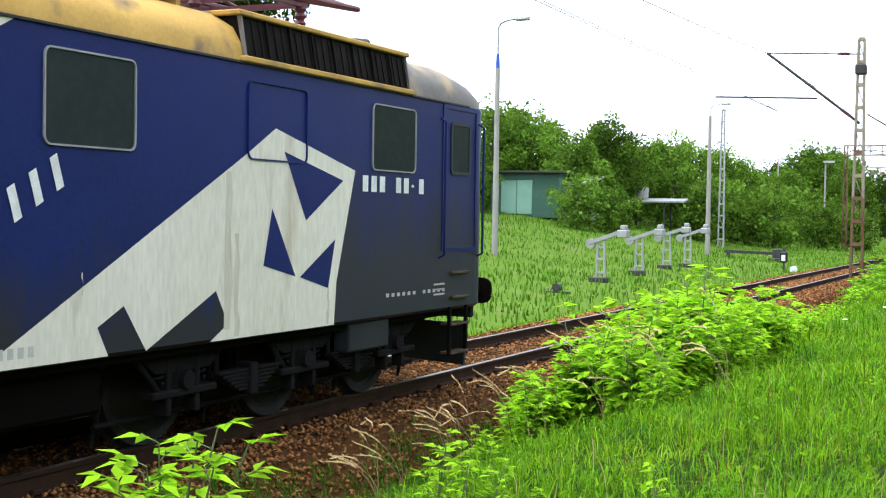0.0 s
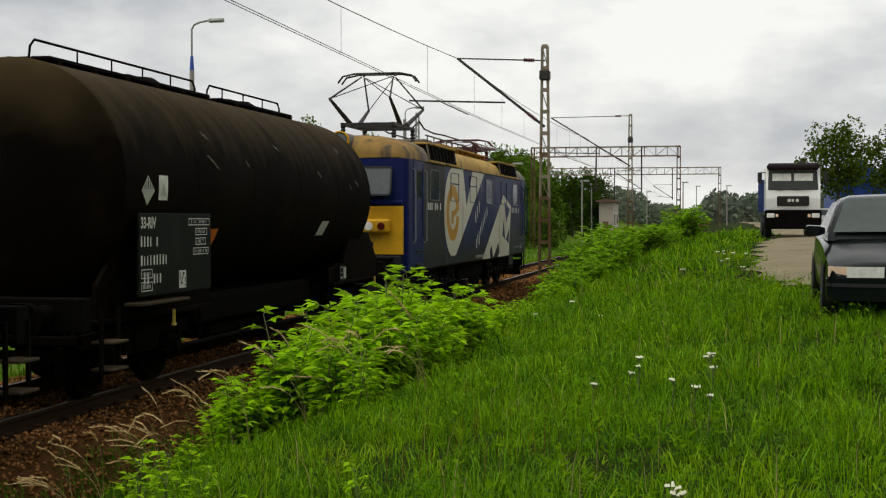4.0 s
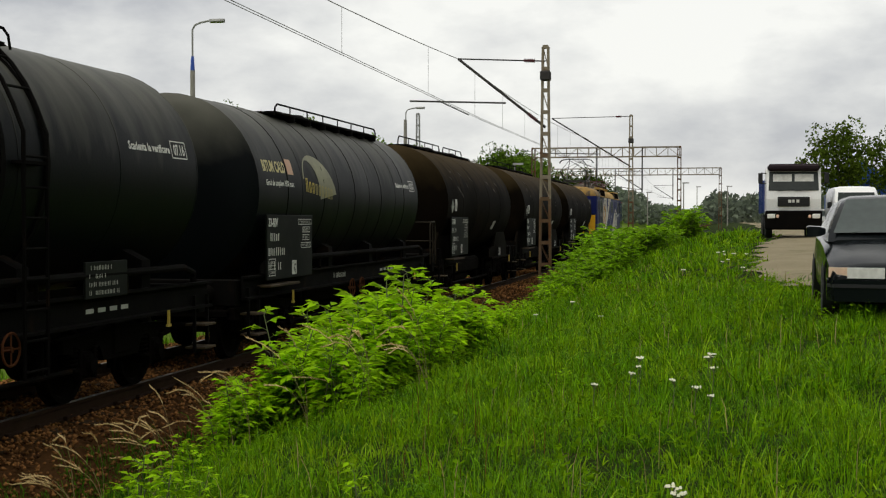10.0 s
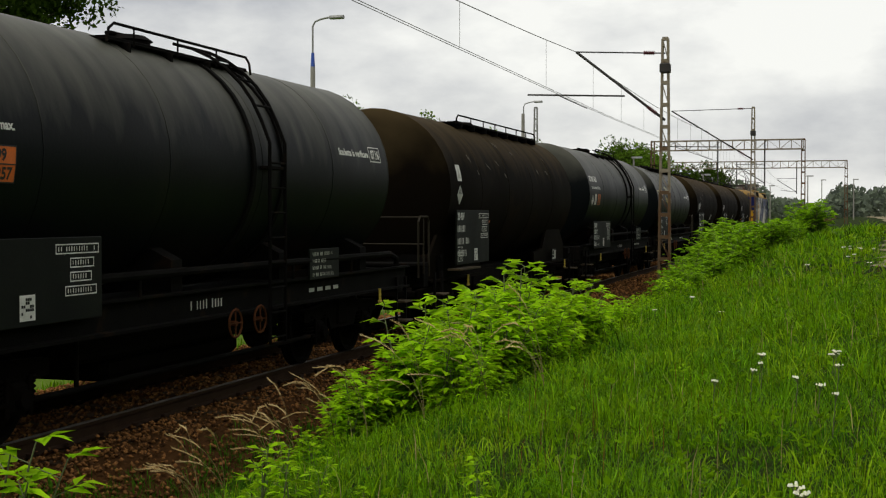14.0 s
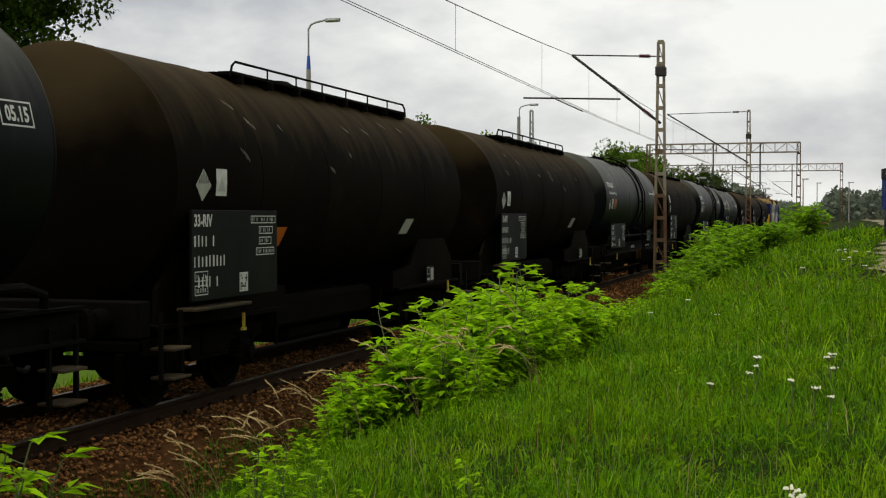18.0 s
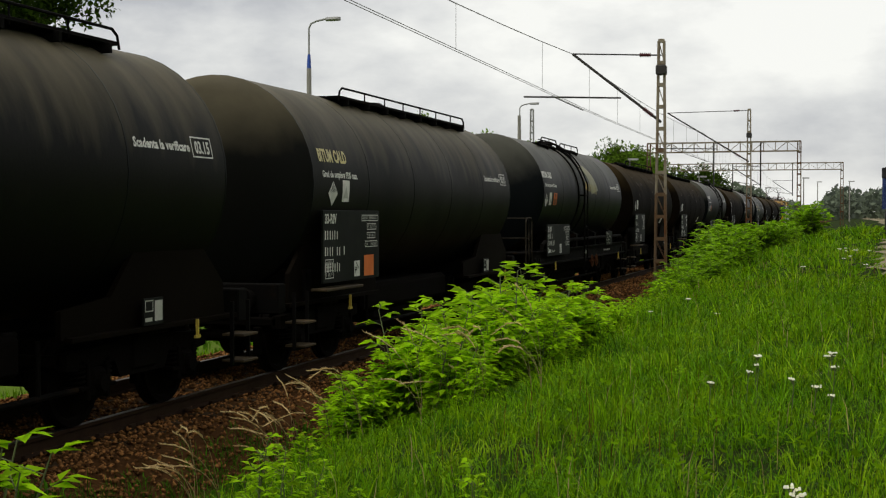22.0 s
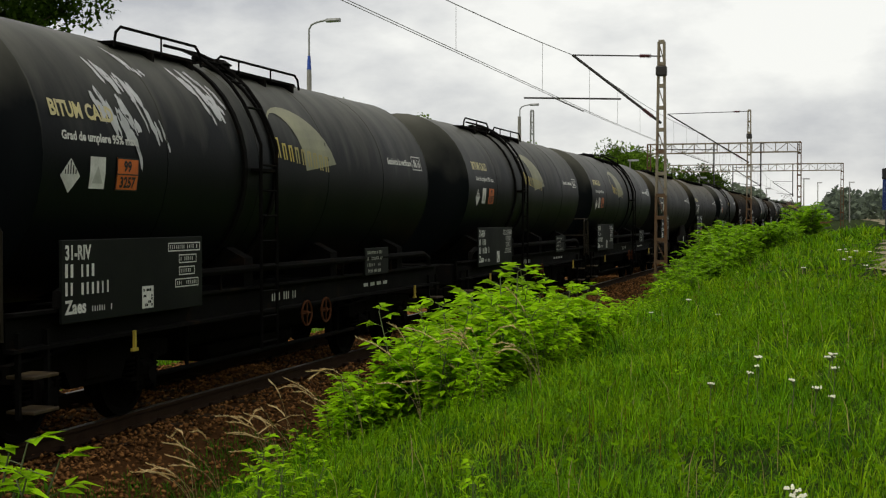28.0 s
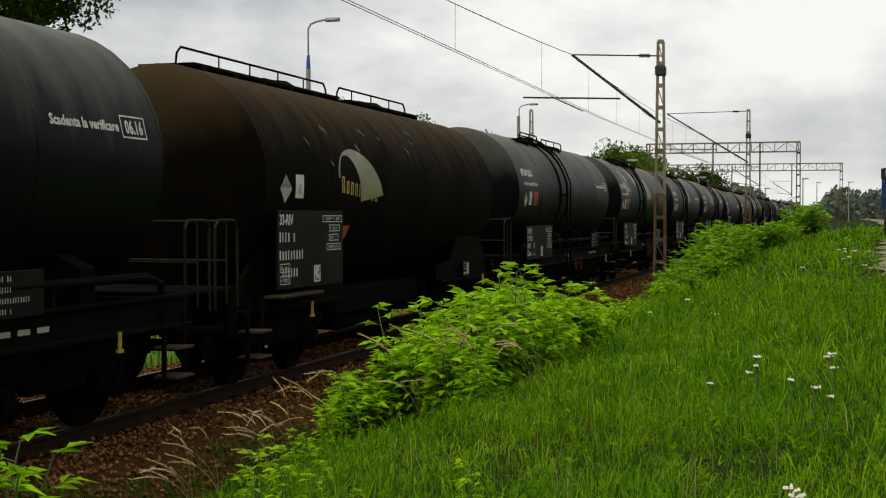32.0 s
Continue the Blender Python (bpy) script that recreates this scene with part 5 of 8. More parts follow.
def cab_face(loco, y, s, rear):
    """Cab front with two panes, a yellow panel, lamps and rails. s: the way it faces."""
    face = y + s * 0.01
    w = 1.16
    for x0, x1 in ((-1.16, -0.06), (0.06, 1.16)):
        yy = face
        fr = framed(x0, x1, 2.62, 3.27, 0.09, 0.04, 0.0, 0.03)
        fr.v = [(b, yy + s * (a + 0.24 * (3.27 - c)), c) for a, b, c in fr.v]
        win = part("windscreen", fr, M_RUBBER, loco)
        g = Shape().add([(b, yy + s * (0.012 + 0.24 * (3.27 - c)), c) for b, c in rounded_rect(x0 + 0.02, x1 - 0.02, 2.64, 3.25, 0.07)], [tuple(range(20))])
        part("pane", flat_mesh(g, "pane", M_SCREEN), None, win, "reflecting windscreen pane")
        part("wiper", Shape().beam(((x0 + x1) / 2 + 0.1, yy + s * 0.2, 2.62), ((x0 + x1) / 2 - 0.1, yy + s * 0.06, 3.2), 0.02, 0.02), M_RUBBER, win)
    p = Shape().box(-1.40, 1.40, min(face, face + s * 0.03), max(face, face + s * 0.03), 1.34, 2.40, 0.01)
    part("yellow_panel", p, M_CAB_YELLOW, loco, "yellow front panel")
    part("sill_moulding", Shape().box(-1.38, 1.38, min(face, face + s * 0.05), max(face, face + s * 0.05), 2.44, 2.52, 0.015), M_BLUE, loco)
    for x in (-0.78, 0.78):
        lamp = part("lamp_housing", Shape().box(x - 0.34, x + 0.34, min(face, face + s * 0.16), max(face, face + s * 0.16), 1.80, 2.12, 0.05), M_CAB_YELLOW, loco)
        part("head_lens", Shape().tube((x - 0.13, face + s * 0.15, 1.96), (x - 0.13, face + s * 0.19, 1.96), 0.10, 0.09, 18), M_LENS, lamp)
        part("tail_lens", Shape().tube((x + 0.15, face + s * 0.15, 1.96), (x + 0.15, face + s * 0.19, 1.96), 0.085, 0.08, 18), M_RED_LENS, lamp)
    part("number_plate", Shape().box(-0.36, 0.36, min(face, face + s * 0.05), max(face, face + s * 0.05), 1.82, 2.08, 0.01), M_RED_INS, loco, "dark red plate with white bars")
    d = Shape()
    for k in range(6):
        d.box(-0.28 + 0.1 * k, -0.22 + 0.1 * k, min(face + s * 0.05, face + s * 0.056), max(face + s * 0.05, face + s * 0.056), 1.88, 2.02)
    tagged(part("plate_writing", d, M_WHITE, loco), kind="stuff")
    d = Shape()
    for k in range(9):
        d.box(-0.75 + 0.17 * k, -0.64 + 0.17 * k, min(face + s * 0.03, face + s * 0.036), max(face + s * 0.03, face + s * 0.036), 1.52, 1.62)
    tagged(part("panel_writing", d, M_BLUE, loco), kind="stuff")
    for x in (-0.32, 0.32):
        part("grab_rail", Shape().pipe([(x - 0.16, face + s * 0.02, 1.02), (x - 0.16, face + s * 0.12, 1.08), (x - 0.16, face + s * 0.12, 1.72), (x, face + s * 0.12, 1.84), (x + 0.16, face + s * 0.12, 1.72), (x + 0.16, face + s * 0.12, 1.08), (x + 0.16, face + s * 0.02, 1.02)], 0.02), M_CAB_YELLOW, loco)
    for x in (-0.875, 0.875):
        b = part("buffer", cached("buffer", lambda: buffer_shape().mesh("buffer", M_BOGIE, True)), None, loco)
        b.matrix_basis = pose(x, y + (1.22 if s > 0 else -0.62), 1.06, 0, 0, 0 if s > 0 else 180)
        if s > 0:
            part("buffer_housing", Shape().tube((x, y, 1.06), (x, y + 0.64, 1.06), 0.17, 0.15, 14), M_BOGIE, loco)
        part("buffer_step", Shape().box(x - 0.3, x + 0.3, y + min(0, s * 0.4), y + max(0, s * 0.4), 1.24, 1.28, 0.01), M_FRAME, loco)
    part("buffer_beam", Shape().box(-1.35, 1.35, y + min(0, s * 0.06), y + max(0, s * 0.06), 0.78, 1.32, 0.02), M_GREY, loco)
    c = part("screw_coupling", cached("coupling", lambda: coupling().mesh("screw_coupling", M_BOGIE)), None, loco)
    c.matrix_basis = pose(0, y + s * 0.62, 1.0, 0, 0, 0 if s > 0 else 180)
    plough = Shape().loft([[(-1.35, y - s * 0.2, 0.72), (0, y + s * 0.25, 0.72), (1.35, y - s * 0.2, 0.72), (1.35, y - s * 0.24, 0.72), (0, y + s * 0.2, 0.72), (-1.35, y - s * 0.24, 0.72)],
                           [(-1.30, y - s * 0.1, 0.18), (0, y + s * 0.4, 0.18), (1.30, y - s * 0.1, 0.18), (1.30, y - s * 0.14, 0.18), (0, y + s * 0.36, 0.18), (-1.30, y - s * 0.14, 0.18)]])
    part("snow_plough", plough, M_GREY, loco)
    lamp = part("top_lamp", Shape().tube((0, y + s * 0.16, 3.82), (0, y - s * 0.5, 3.80), 0.205, 0.22, 26), M_ROOF_DARK, loco)
    rim = Shape().pipe([(0.20 * math.cos(2 * math.pi * i / 24), y + s * 0.165, 3.82 + 0.20 * math.sin(2 * math.pi * i / 24)) for i in range(25)], 0.024)
    part("lamp_rim", rim, M_CAB_YELLOW, lamp, "yellow rim of the top lamp")
    part("top_lens", Shape().tube((0, y + s * 0.15, 3.82), (0, y + s * 0.185, 3.82), 0.185, 0.16, 26), M_SCREEN, lamp)


def insulator(s, x, y, z, h=0.3, r=0.07):
    rings = []
    n = 10
    for k in range(9):
        rr = r if k % 2 else r * 0.6
        rings.append([(x + rr * math.cos(2 * math.pi * i / n), y + rr * math.sin(2 * math.pi * i / n), z + h * k / 8) for i in range(n)])
    return s.loft(rings)


def pantograph(loco, yc, raised):
    mat = M_DARK_STEEL if raised else M_RED_INS
    p = part("pantograph", Shape().beam((0.62, yc - 1.05, 4.36), (0.62, yc + 1.05, 4.36), 0.07, 0.07), mat, loco, "raised dark pantograph" if raised else "folded dark red pantograph")
    part("base_bar", Shape().beam((-0.62, yc - 1.05, 4.36), (-0.62, yc + 1.05, 4.36), 0.07, 0.07), mat, p)
    for y in (yc - 1.0, yc - 0.35, yc + 0.35, yc + 1.0):
        part("cross_bar", Shape().beam((-0.62, y, 4.36), (0.62, y, 4.36), 0.06, 0.06), mat, p)
    for x in (-0.62, 0.62):
        for y in (yc - 0.95, yc + 0.95):
            part("insulator", insulator(Shape(), x, y, 4.03, 0.31), M_DARK_STEEL if raised else M_RED_INS, p)
    knee = 1.70 if raised else 2.05
    kz, tz = (4.90, 5.56) if raised else (4.46, 4.58)
    for s in (-1, 1):
        for x in (-0.72, 0.72):
            part("lower_arm", Shape().tube((x * 0.85, yc + s * 0.32, 4.40), (x, yc + s * knee, kz), 0.062, 0.034, 8), mat, p)
            part("upper_arm", Shape().tube((x, yc + s * knee, kz), (x * 0.55, yc + s * 0.12, tz), 0.022, 0.018, 6), mat, p)
            part("brace", Shape().tube((x, yc + s * knee, kz), (-x * 0.5, yc + s * 0.12, tz), 0.011), mat, p)
    head = Shape()
    for y in (yc - 0.16, yc + 0.16):
        head.pipe([(-0.98, y, tz - 0.14), (-0.86, y, tz + 0.02), (-0.55, y, tz + 0.08), (0.55, y, tz + 0.08), (0.86, y, tz + 0.02), (0.98, y, tz - 0.14)], 0.024)
    for x in (-0.4, 0.4):
        head.beam((x, yc - 0.16, tz + 0.05), (x, yc + 0.16, tz + 0.05), 0.03, 0.03)
    part("contact_head", head, mat, p)


def louvre_box(loco, y0, y1):
    for side in (-1, 1):
        s = Shape()
        poly = [(1.20 * side, 3.46), (1.47 * side, 3.50), (1.40 * side, 3.86), (1.15 * side, 3.90)]
        s.prism(poly, 1, y0, y1)
        lb = part("louvre_box", s, M_LOUVRE, loco, "dark ventilation louvres under the roof edge")
        n = 26
        for k in range(n):
            y = y0 + 0.06 + (y1 - y0 - 0.12) * k / (n - 1)
            fin = Shape().prism([(1.465 * side, 3.52), (1.478 * side, 3.52), (1.413 * side, 3.84), (1.40 * side, 3.84)], 1, y - 0.012, y + 0.012)
            part("louvre_fin", fin, M_LOUVRE, lb)
        for k in range(9):
            y = y0 + (y1 - y0) * k / 8
            post = Shape().prism([(1.46 * side, 3.50), (1.495 * side, 3.50), (1.43 * side, 3.86), (1.39 * side, 3.86)], 1, y - 0.012, y + 0.012)
            part("louvre_post", post, M_ROOF_DARK if k in (0, 8) else M_LOUVRE, lb)
        edge = Shape().box(min(1.08 * side, 1.45 * side), max(1.08 * side, 1.45 * side), y0 - 0.05, y1 + 0.05, 3.865, 3.915, 0.01)
        part("roof_edge", edge, M_ROOF, lb)
        gut = Shape().box(min(1.42 * side, 1.53 * side), max(1.42 * side, 1.53 * side), y0 - 0.05, y1 + 0.05, 3.44, 3.495, 0.01)
        part("gutter_edge", gut, M_ROOF, lb)


def loco_bogie(loco, y):
    bo = part("bogie", cached("loco_bogie", lambda: loco_bogie_frame().mesh("bogie", M_LOCO_GEAR)), None, loco)
    bo.location = (0, y, 0)
    for k in (-2.0, 0.0, 2.0):
        ws = part("wheelset", cached(("wheelset", 0.62), lambda: wheelset(0.62).mesh("wheelset", M_WHEEL, True)), None, bo)
        ws.location = (0, k, 0.62)
        WHEELS.append((ws, 0.62))
        for side in (-1, 1):
            ax = part("axle_box", cached("loco_axle_box", lambda: axle_box().mesh("axle_box", M_LOCO_GEAR)), None, bo)
            ax.location = (side * 1.12, k, 0.62)
            for e in (-1, 1):
                sp = part("coil_spring", cached("loco_spring", lambda: coil(0.09, 0.30, 5).mesh("coil_spring", M_LOCO_GEAR, True)), None, bo)
                sp.location = (side * 1.12, k + e * 0.30, 0.60)


def loco_bogie_frame():
    s = Shape()
    for side in (-1, 1):
        x = side * 1.16
        s.prism([(-3.05, 0.90), (-3.05, 1.10), (3.05, 1.10), (3.05, 0.90), (2.62, 0.86), (2.38, 0.70), (1.62, 0.70), (1.38, 0.84), (0.62, 0.84), (0.38, 0.70), (-0.38, 0.70), (-0.62, 0.84), (-1.38, 0.84), (-1.62, 0.70), (-2.38, 0.70), (-2.62, 0.86)], 0, x - 0.06, x + 0.06)
        for k in (-2.0, 0.0, 2.0):
            s.box(x - 0.07, x + 0.07, k - 0.24, k - 0.17, 0.32, 0.86, 0.01).box(x - 0.07, x + 0.07, k + 0.17, k + 0.24, 0.32, 0.86, 0.01)
            s.box(x - 0.10, x + 0.10, k - 0.46, k + 0.46, 0.48, 0.55, 0.015)
            s.tube((x + side * 0.05, k - 0.75, 0.95), (x + side * 0.05, k - 0.35, 0.55), 0.03)
            # brake blocks and sand pipes by the treads
            for e in (-1, 1):
                s.box(side * 0.75 - 0.06, side * 0.75 + 0.06, k + e * 0.68 - 0.04, k + e * 0.68 + 0.04, 0.38, 0.82, 0.015)
                s.tube((side * 1.02, k + e * 0.72, 0.95), (side * 0.86, k + e * 0.78, 0.12), 0.022)
        for k in (-1.0, 1.0):
            # leaf springs in their hangers
            for j in range(6):
                s.box(x - 0.06 + 0.05 * side, x + 0.06 + 0.05 * side, k - 0.52 + 0.06 * j, k + 0.52 - 0.06 * j, 0.60 - 0.035 * j, 0.628 - 0.035 * j, 0.004)
            s.box(x - 0.09 + 0.05 * side, x + 0.09 + 0.05 * side, k - 0.06, k + 0.06, 0.38, 0.68, 0.01)
            for e in (-1, 1):
                s.tube((x + 0.05 * side, k + e * 0.5, 0.60), (x + 0.05 * side, k + e * 0.5, 0.95), 0.025)
            s.tube((x - 0.3 * side, k - 0.4, 0.42), (x - 0.3 * side, k + 0.4, 0.42), 0.13, n=12)
        s.tube((side * 0.98, -2.9, 0.30), (side * 0.98, 2.9, 0.30), 0.025)
    for y in (-2.95, -1.0, 1.0, 2.95):
        s.box(-1.12, 1.12, y - 0.08, y + 0.08, 0.80, 1.0, 0.02)
    for y in (-2.0, 0.0, 2.0):
        s.box(-0.62, 0.62, y - 0.7, y + 0.55, 0.32, 0.92, 0.12)
    return s


def cab_door(loco, y0, y1, rail_paint):
    for side in (-1, 1):
        x = side * HALF
        d = part("cab_door", framed(y0, y1, 1.65, 3.42, 0.03, 0.05, x - 0.004 * side, x + 0.012 * side), M_BLUE, loco)
        win = part("door_window", framed(y0 + 0.22, y1 - 0.22, 2.58, 3.22, 0.07, 0.04, x, x + 0.016 * side), M_RUBBER, d)
        g = Shape().add([(x + 0.006 * side, *p) for p in rounded_rect(y0 + 0.24, y1 - 0.24, 2.60, 3.20, 0.05)], [tuple(range(20))])
        part("pane", flat_mesh(g, "pane", M_GLASS), None, win)
        for yy in (y0 - 0.06, y1 + 0.06):
            part("grab_rail", Shape().pipe([(x, yy, 1.58), (x + 0.07 * side, yy, 1.62), (x + 0.07 * side, yy, 3.2), (x, yy, 3.24)], 0.016), rail_paint, d)
        for z in (0.40, 0.75, 1.08, 1.38):
            st = Shape().box(min(x - 0.12 * side, x + 0.05 * side), max(x - 0.12 * side, x + 0.05 * side), y0 + 0.25, y1 - 0.25, z, z + 0.03, 0.005)
            part("cab_step", st, M_TREAD, loco, "steel cab step with worn edge")
        for yy in (y0 + 0.26, y1 - 0.26):
            part("step_hanger", Shape().box(min(x - 0.02 * side, x + 0.02 * side), max(x - 0.02 * side, x + 0.02 * side), yy - 0.02, yy + 0.02, 0.38, 0.98), M_FRAME, loco)


def build_loco():
    loco = thing("electric_locomotive", (TRACK_X, LOCO_REAR, 0), "blue and grey electric locomotive with white shapes and yellow roof", "locomotive")
    body_piece(0, 1.62, "rear_cab", M_BLUE, loco)
    body_piece(1.62, 3.92, "rear_body", M_GREY, loco)
    body_piece(3.92, 13.6, "middle_body", M_BLUE_LOW, loco)
    body_piece(13.6, LOCO_L, "front_body", M_BLUE_DIRTY, loco)
    roof_piece(0, 1.7, "rear_cab_roof", M_ROOF_SOOT, loco, "yellow roof streaked with soot")
    roof_piece(1.7, 2.2, "rear_roof_joint", M_ROOF_DARK, loco)
    for y0, y1 in ((2.2, 5.35), (12.25, 15.5)):
        inner = Shape().box(-1.2, 1.2, y0, y1, 3.45, 3.93, 0.03)
        part("roof_hatch", inner, M_ROOF_DARK, loco)
        louvre_box(loco, y0, y1)
    roof_piece(5.35, 12.25, "middle_roof", M_ROOF, loco, "dusty yellow rounded roof")
    roof_piece(15.5, LOCO_L, "front_cab_roof", M_ROOF_DARK, loco, "sooty grey cab roof")
    for side in (-1, 1):
        part("rain_strip", Shape().box(min(side * 1.47, side * 1.50), max(side * 1.47, side * 1.50), 0.5, LOCO_L - 0.5, 3.425, 3.445), M_RUBBER, loco)
        for y in (2.23, 9.69, 14.64):
            side_window(loco, y, y + 1.03, 2.56, 3.28, "side_window", side)
        for y in (4.60, 7.16, 12.29):
            side_window(loco, y, y + 1.02, 2.57, 3.29, "side_hatch", side)
    for y0 in (4.60, 7.16):
        part("hatch_bar", Shape().box(HALF, HALF + 0.016, y0, y0 + 1.02, 3.0, 3.03, 0.004), M_BLUE, loco)
    side_marks(loco)
    cab_door(loco, 0.55, 1.54, M_GALV)
    cab_door(loco, 16.40, 17.40, M_BLUE)
    cab_face(loco, 0.0, -1, True)
    cab_face(loco, LOCO_L, 1, False)
    loco_bogie(loco, 3.9)
    loco_bogie(loco, LOCO_L - 3.9)
    under = Shape().box(-1.2, 1.2, 6.9, 10.7, 0.45, 0.93, 0.04).box(-1.36, 1.36, 0.3, LOCO_L - 0.3, 0.86, 0.945, 0.02)
    part("underframe", under, M_BOGIE, loco)
    box = Shape().box(1.20, 1.40, 14.35, 15.25, 0.62, 0.94, 0.02)
    part("sand_box", box, M_GREY, loco)
    pantograph(loco, 3.15, True)
    pantograph(loco, 13.6, False)
    rails = Shape()
    for x in (-0.7, 0.7):
        rails.pipe([(x, 5.2, 4.28), (x, 12.0, 4.28)], 0.02)
        for k in range(9):
            rails.tube((x, 5.4 + 0.8 * k, 3.95), (x, 5.4 + 0.8 * k, 4.28), 0.015)
    part("roof_conductor", rails, M_DARK_STEEL, loco)
    walk_plates = Shape()
    for x in (-0.95, 0.95):
        walk_plates.box(x - 0.14, x + 0.14, 5.3, 12.2, 4.02, 4.06, 0.01)
        for k in range(10):
            walk_plates.box(x - 0.1, x + 0.1, 5.5 + 0.7 * k, 5.56 + 0.7 * k, 3.88, 4.03)
    part("roof_walk_plate", walk_plates, M_ROOF, loco)
    for k in range(6):
        ins = Shape()
        insulator(ins, random.uniform(-0.6, 0.6), 5.7 + 1.15 * k, 3.97, random.uniform(0.25, 0.4), 0.08)
        part("roof_insulator", ins, M_RED_INS, loco)
    for y, w in ((6.3, 0.9), (8.4, 1.2), (10.8, 0.8)):
        part("roof_box", Shape().box(-0.45, 0.45, y, y + w, 3.98, 4.26, 0.04), M_ROOF_DARK, loco)
    part("roof_cable", Shape().pipe([(0.55, 4.2, 4.36), (0.6, 4.9, 4.62), (0.62, 5.4, 4.45), (0.66, 6.4, 4.40), (0.7, 7.5, 4.42), (0.7, 10.5, 4.42), (0.66, 11.6, 4.5), (0.6, 12.5, 4.38)], 0.022), M_DARK_STEEL, loco)
    part("roof_cable", Shape().pipe([(-0.55, 4.2, 4.36), (-0.6, 4.9, 4.6), (-0.62, 6.4, 4.44), (-0.7, 10.5, 4.44), (-0.6, 12.5, 4.38)], 0.022), M_DARK_STEEL, loco)
    horn = Shape().tube((0.5, 16.0, 3.95), (0.5, 16.0, 4.12), 0.04).tube((0.5, 15.8, 4.14), (0.5, 16.25, 4.14), 0.03, 0.07, 10)
    part("horn", horn, M_DARK_STEEL, loco)
    TRAIN.append((loco, LOCO_REAR))


build_loco()

# ---- overhead line ----


def lattice(s, x, y, z0, z1, w0, w1, d, step=0.62, chord=0.14):
    """A lattice mast: two channels joined by slanting flats, narrowing upwards."""
    for sx in (-1, 1):
        s.loft([[(x + sx * w - 0.5 * chord * sx, y - d / 2, z), (x + sx * w, y - d / 2, z), (x + sx * w, y + d / 2, z), (x + sx * w - 0.5 * chord * sx, y + d / 2, z)] for z, w in ((z0, w0 / 2), (z1, w1 / 2))])
    n = int((z1 - z0) / step)
    for k in range(n):
        a, b = z0 + (z1 - z0) * k / n, z0 + (z1 - z0) * (k + 1) / n
        wa, wb = (w0 + (w1 - w0) * k / n) / 2 - 0.03, (w0 + (w1 - w0) * (k + 1) / n) / 2 - 0.03
        sg = 1 if k % 2 else -1
        for yy in (y - d / 2, y + d / 2):
            s.box(x - wb, x + wb, yy - 0.006, yy + 0.006, b - 0.055, b + 0.055)
            if k % 2 == 0:
                s.beam((x - sg * wa, yy, a), (x + sg * wb, yy, b), 0.035, 0.012)
    return s


def stand(x, y):
    return float(ground_z(x, y))


def build_mast(x, y, top, reach, tie_z, tip_z, low_z, base_w=0.42, rod=None):
    z0 = stand(x, y) - 0.15
    m = thing("catenary_mast", (0, 0, 0), "lattice steel overhead-line mast, rusty below and grey above", "mast", "overhead-line masts")
    split = z0 + (top - z0) * 0.42
    part("mast_foot", lattice(Shape(), x, y, z0, split, base_w, base_w * 0.83, 0.22), M_MAST, m, "rust-streaked lower lattice")
    part("mast_head", lattice(Shape(), x, y, split, top, base_w * 0.83, base_w * 0.55, 0.16), M_MAST_UP, m)
    part("footing", Shape().box(x - 0.4, x + 0.4, y - 0.4, y + 0.4, z0 - 0.3, z0 + 0.22, 0.04), M_CONCRETE, m)
    part("top_tie", Shape().tube((x, y, tie_z), (reach, y, tip_z), 0.022), M_DARK_STEEL, m)
    part("bracket_tube", Shape().tube((x, y, low_z), (reach, y, tip_z), 0.042), M_DARK_STEEL, m, "slanting dark bracket tube")
    for a, b, k in (((x, y, tie_z), (reach, y, tip_z), 0.12), ((x, y, low_z), (reach, y, tip_z), 0.10)):
        a, b = Vector(a), Vector(b)
        way = (b - a).normalized()
        q = way.to_track_quat("Z", "Y")
        rings = []
        for j in range(6):
            for off, rad in ((0.0, 0.04), (0.008, 0.075), (0.03, 0.055), (0.038, 0.04)):
                p = a.lerp(b, k) + way * (0.06 * j + off)
                rings.append([p + q @ Vector((rad * math.cos(2 * math.pi * i / 10), rad * math.sin(2 * math.pi * i / 10), 0)) for i in range(10)])
        part("insulator", Shape().loft(rings), M_RED_INS, m)
    part("clamp_box", Shape().box(x - 0.16, x + 0.16, y - 0.16, y + 0.16, low_z + 1.45, low_z + 1.75, 0.03), M_DARK_STEEL, m)
    if rod:
        (xa, za), (xb, zb) = rod
        p = Shape().tube((xa, y, za), (xb, y, zb), 0.028).tube((xa + 0.9, y, za), (TRACK_X + 0.35, y, 5.42), 0.015)
        part("steady_tube", p, M_DARK_STEEL, m)
    return m


build_mast(-5.30, 40.0, 7.50, -8.08, 7.06, 7.20, 5.00, rod=((-9.65, 5.90), (-6.55, 5.78)))
build_mast(-5.30, 80.0, 8.55, -10.2, 8.50, 8.45, 5.40, 0.40, rod=((-11.0, 6.3), (-7.2, 6.2)))


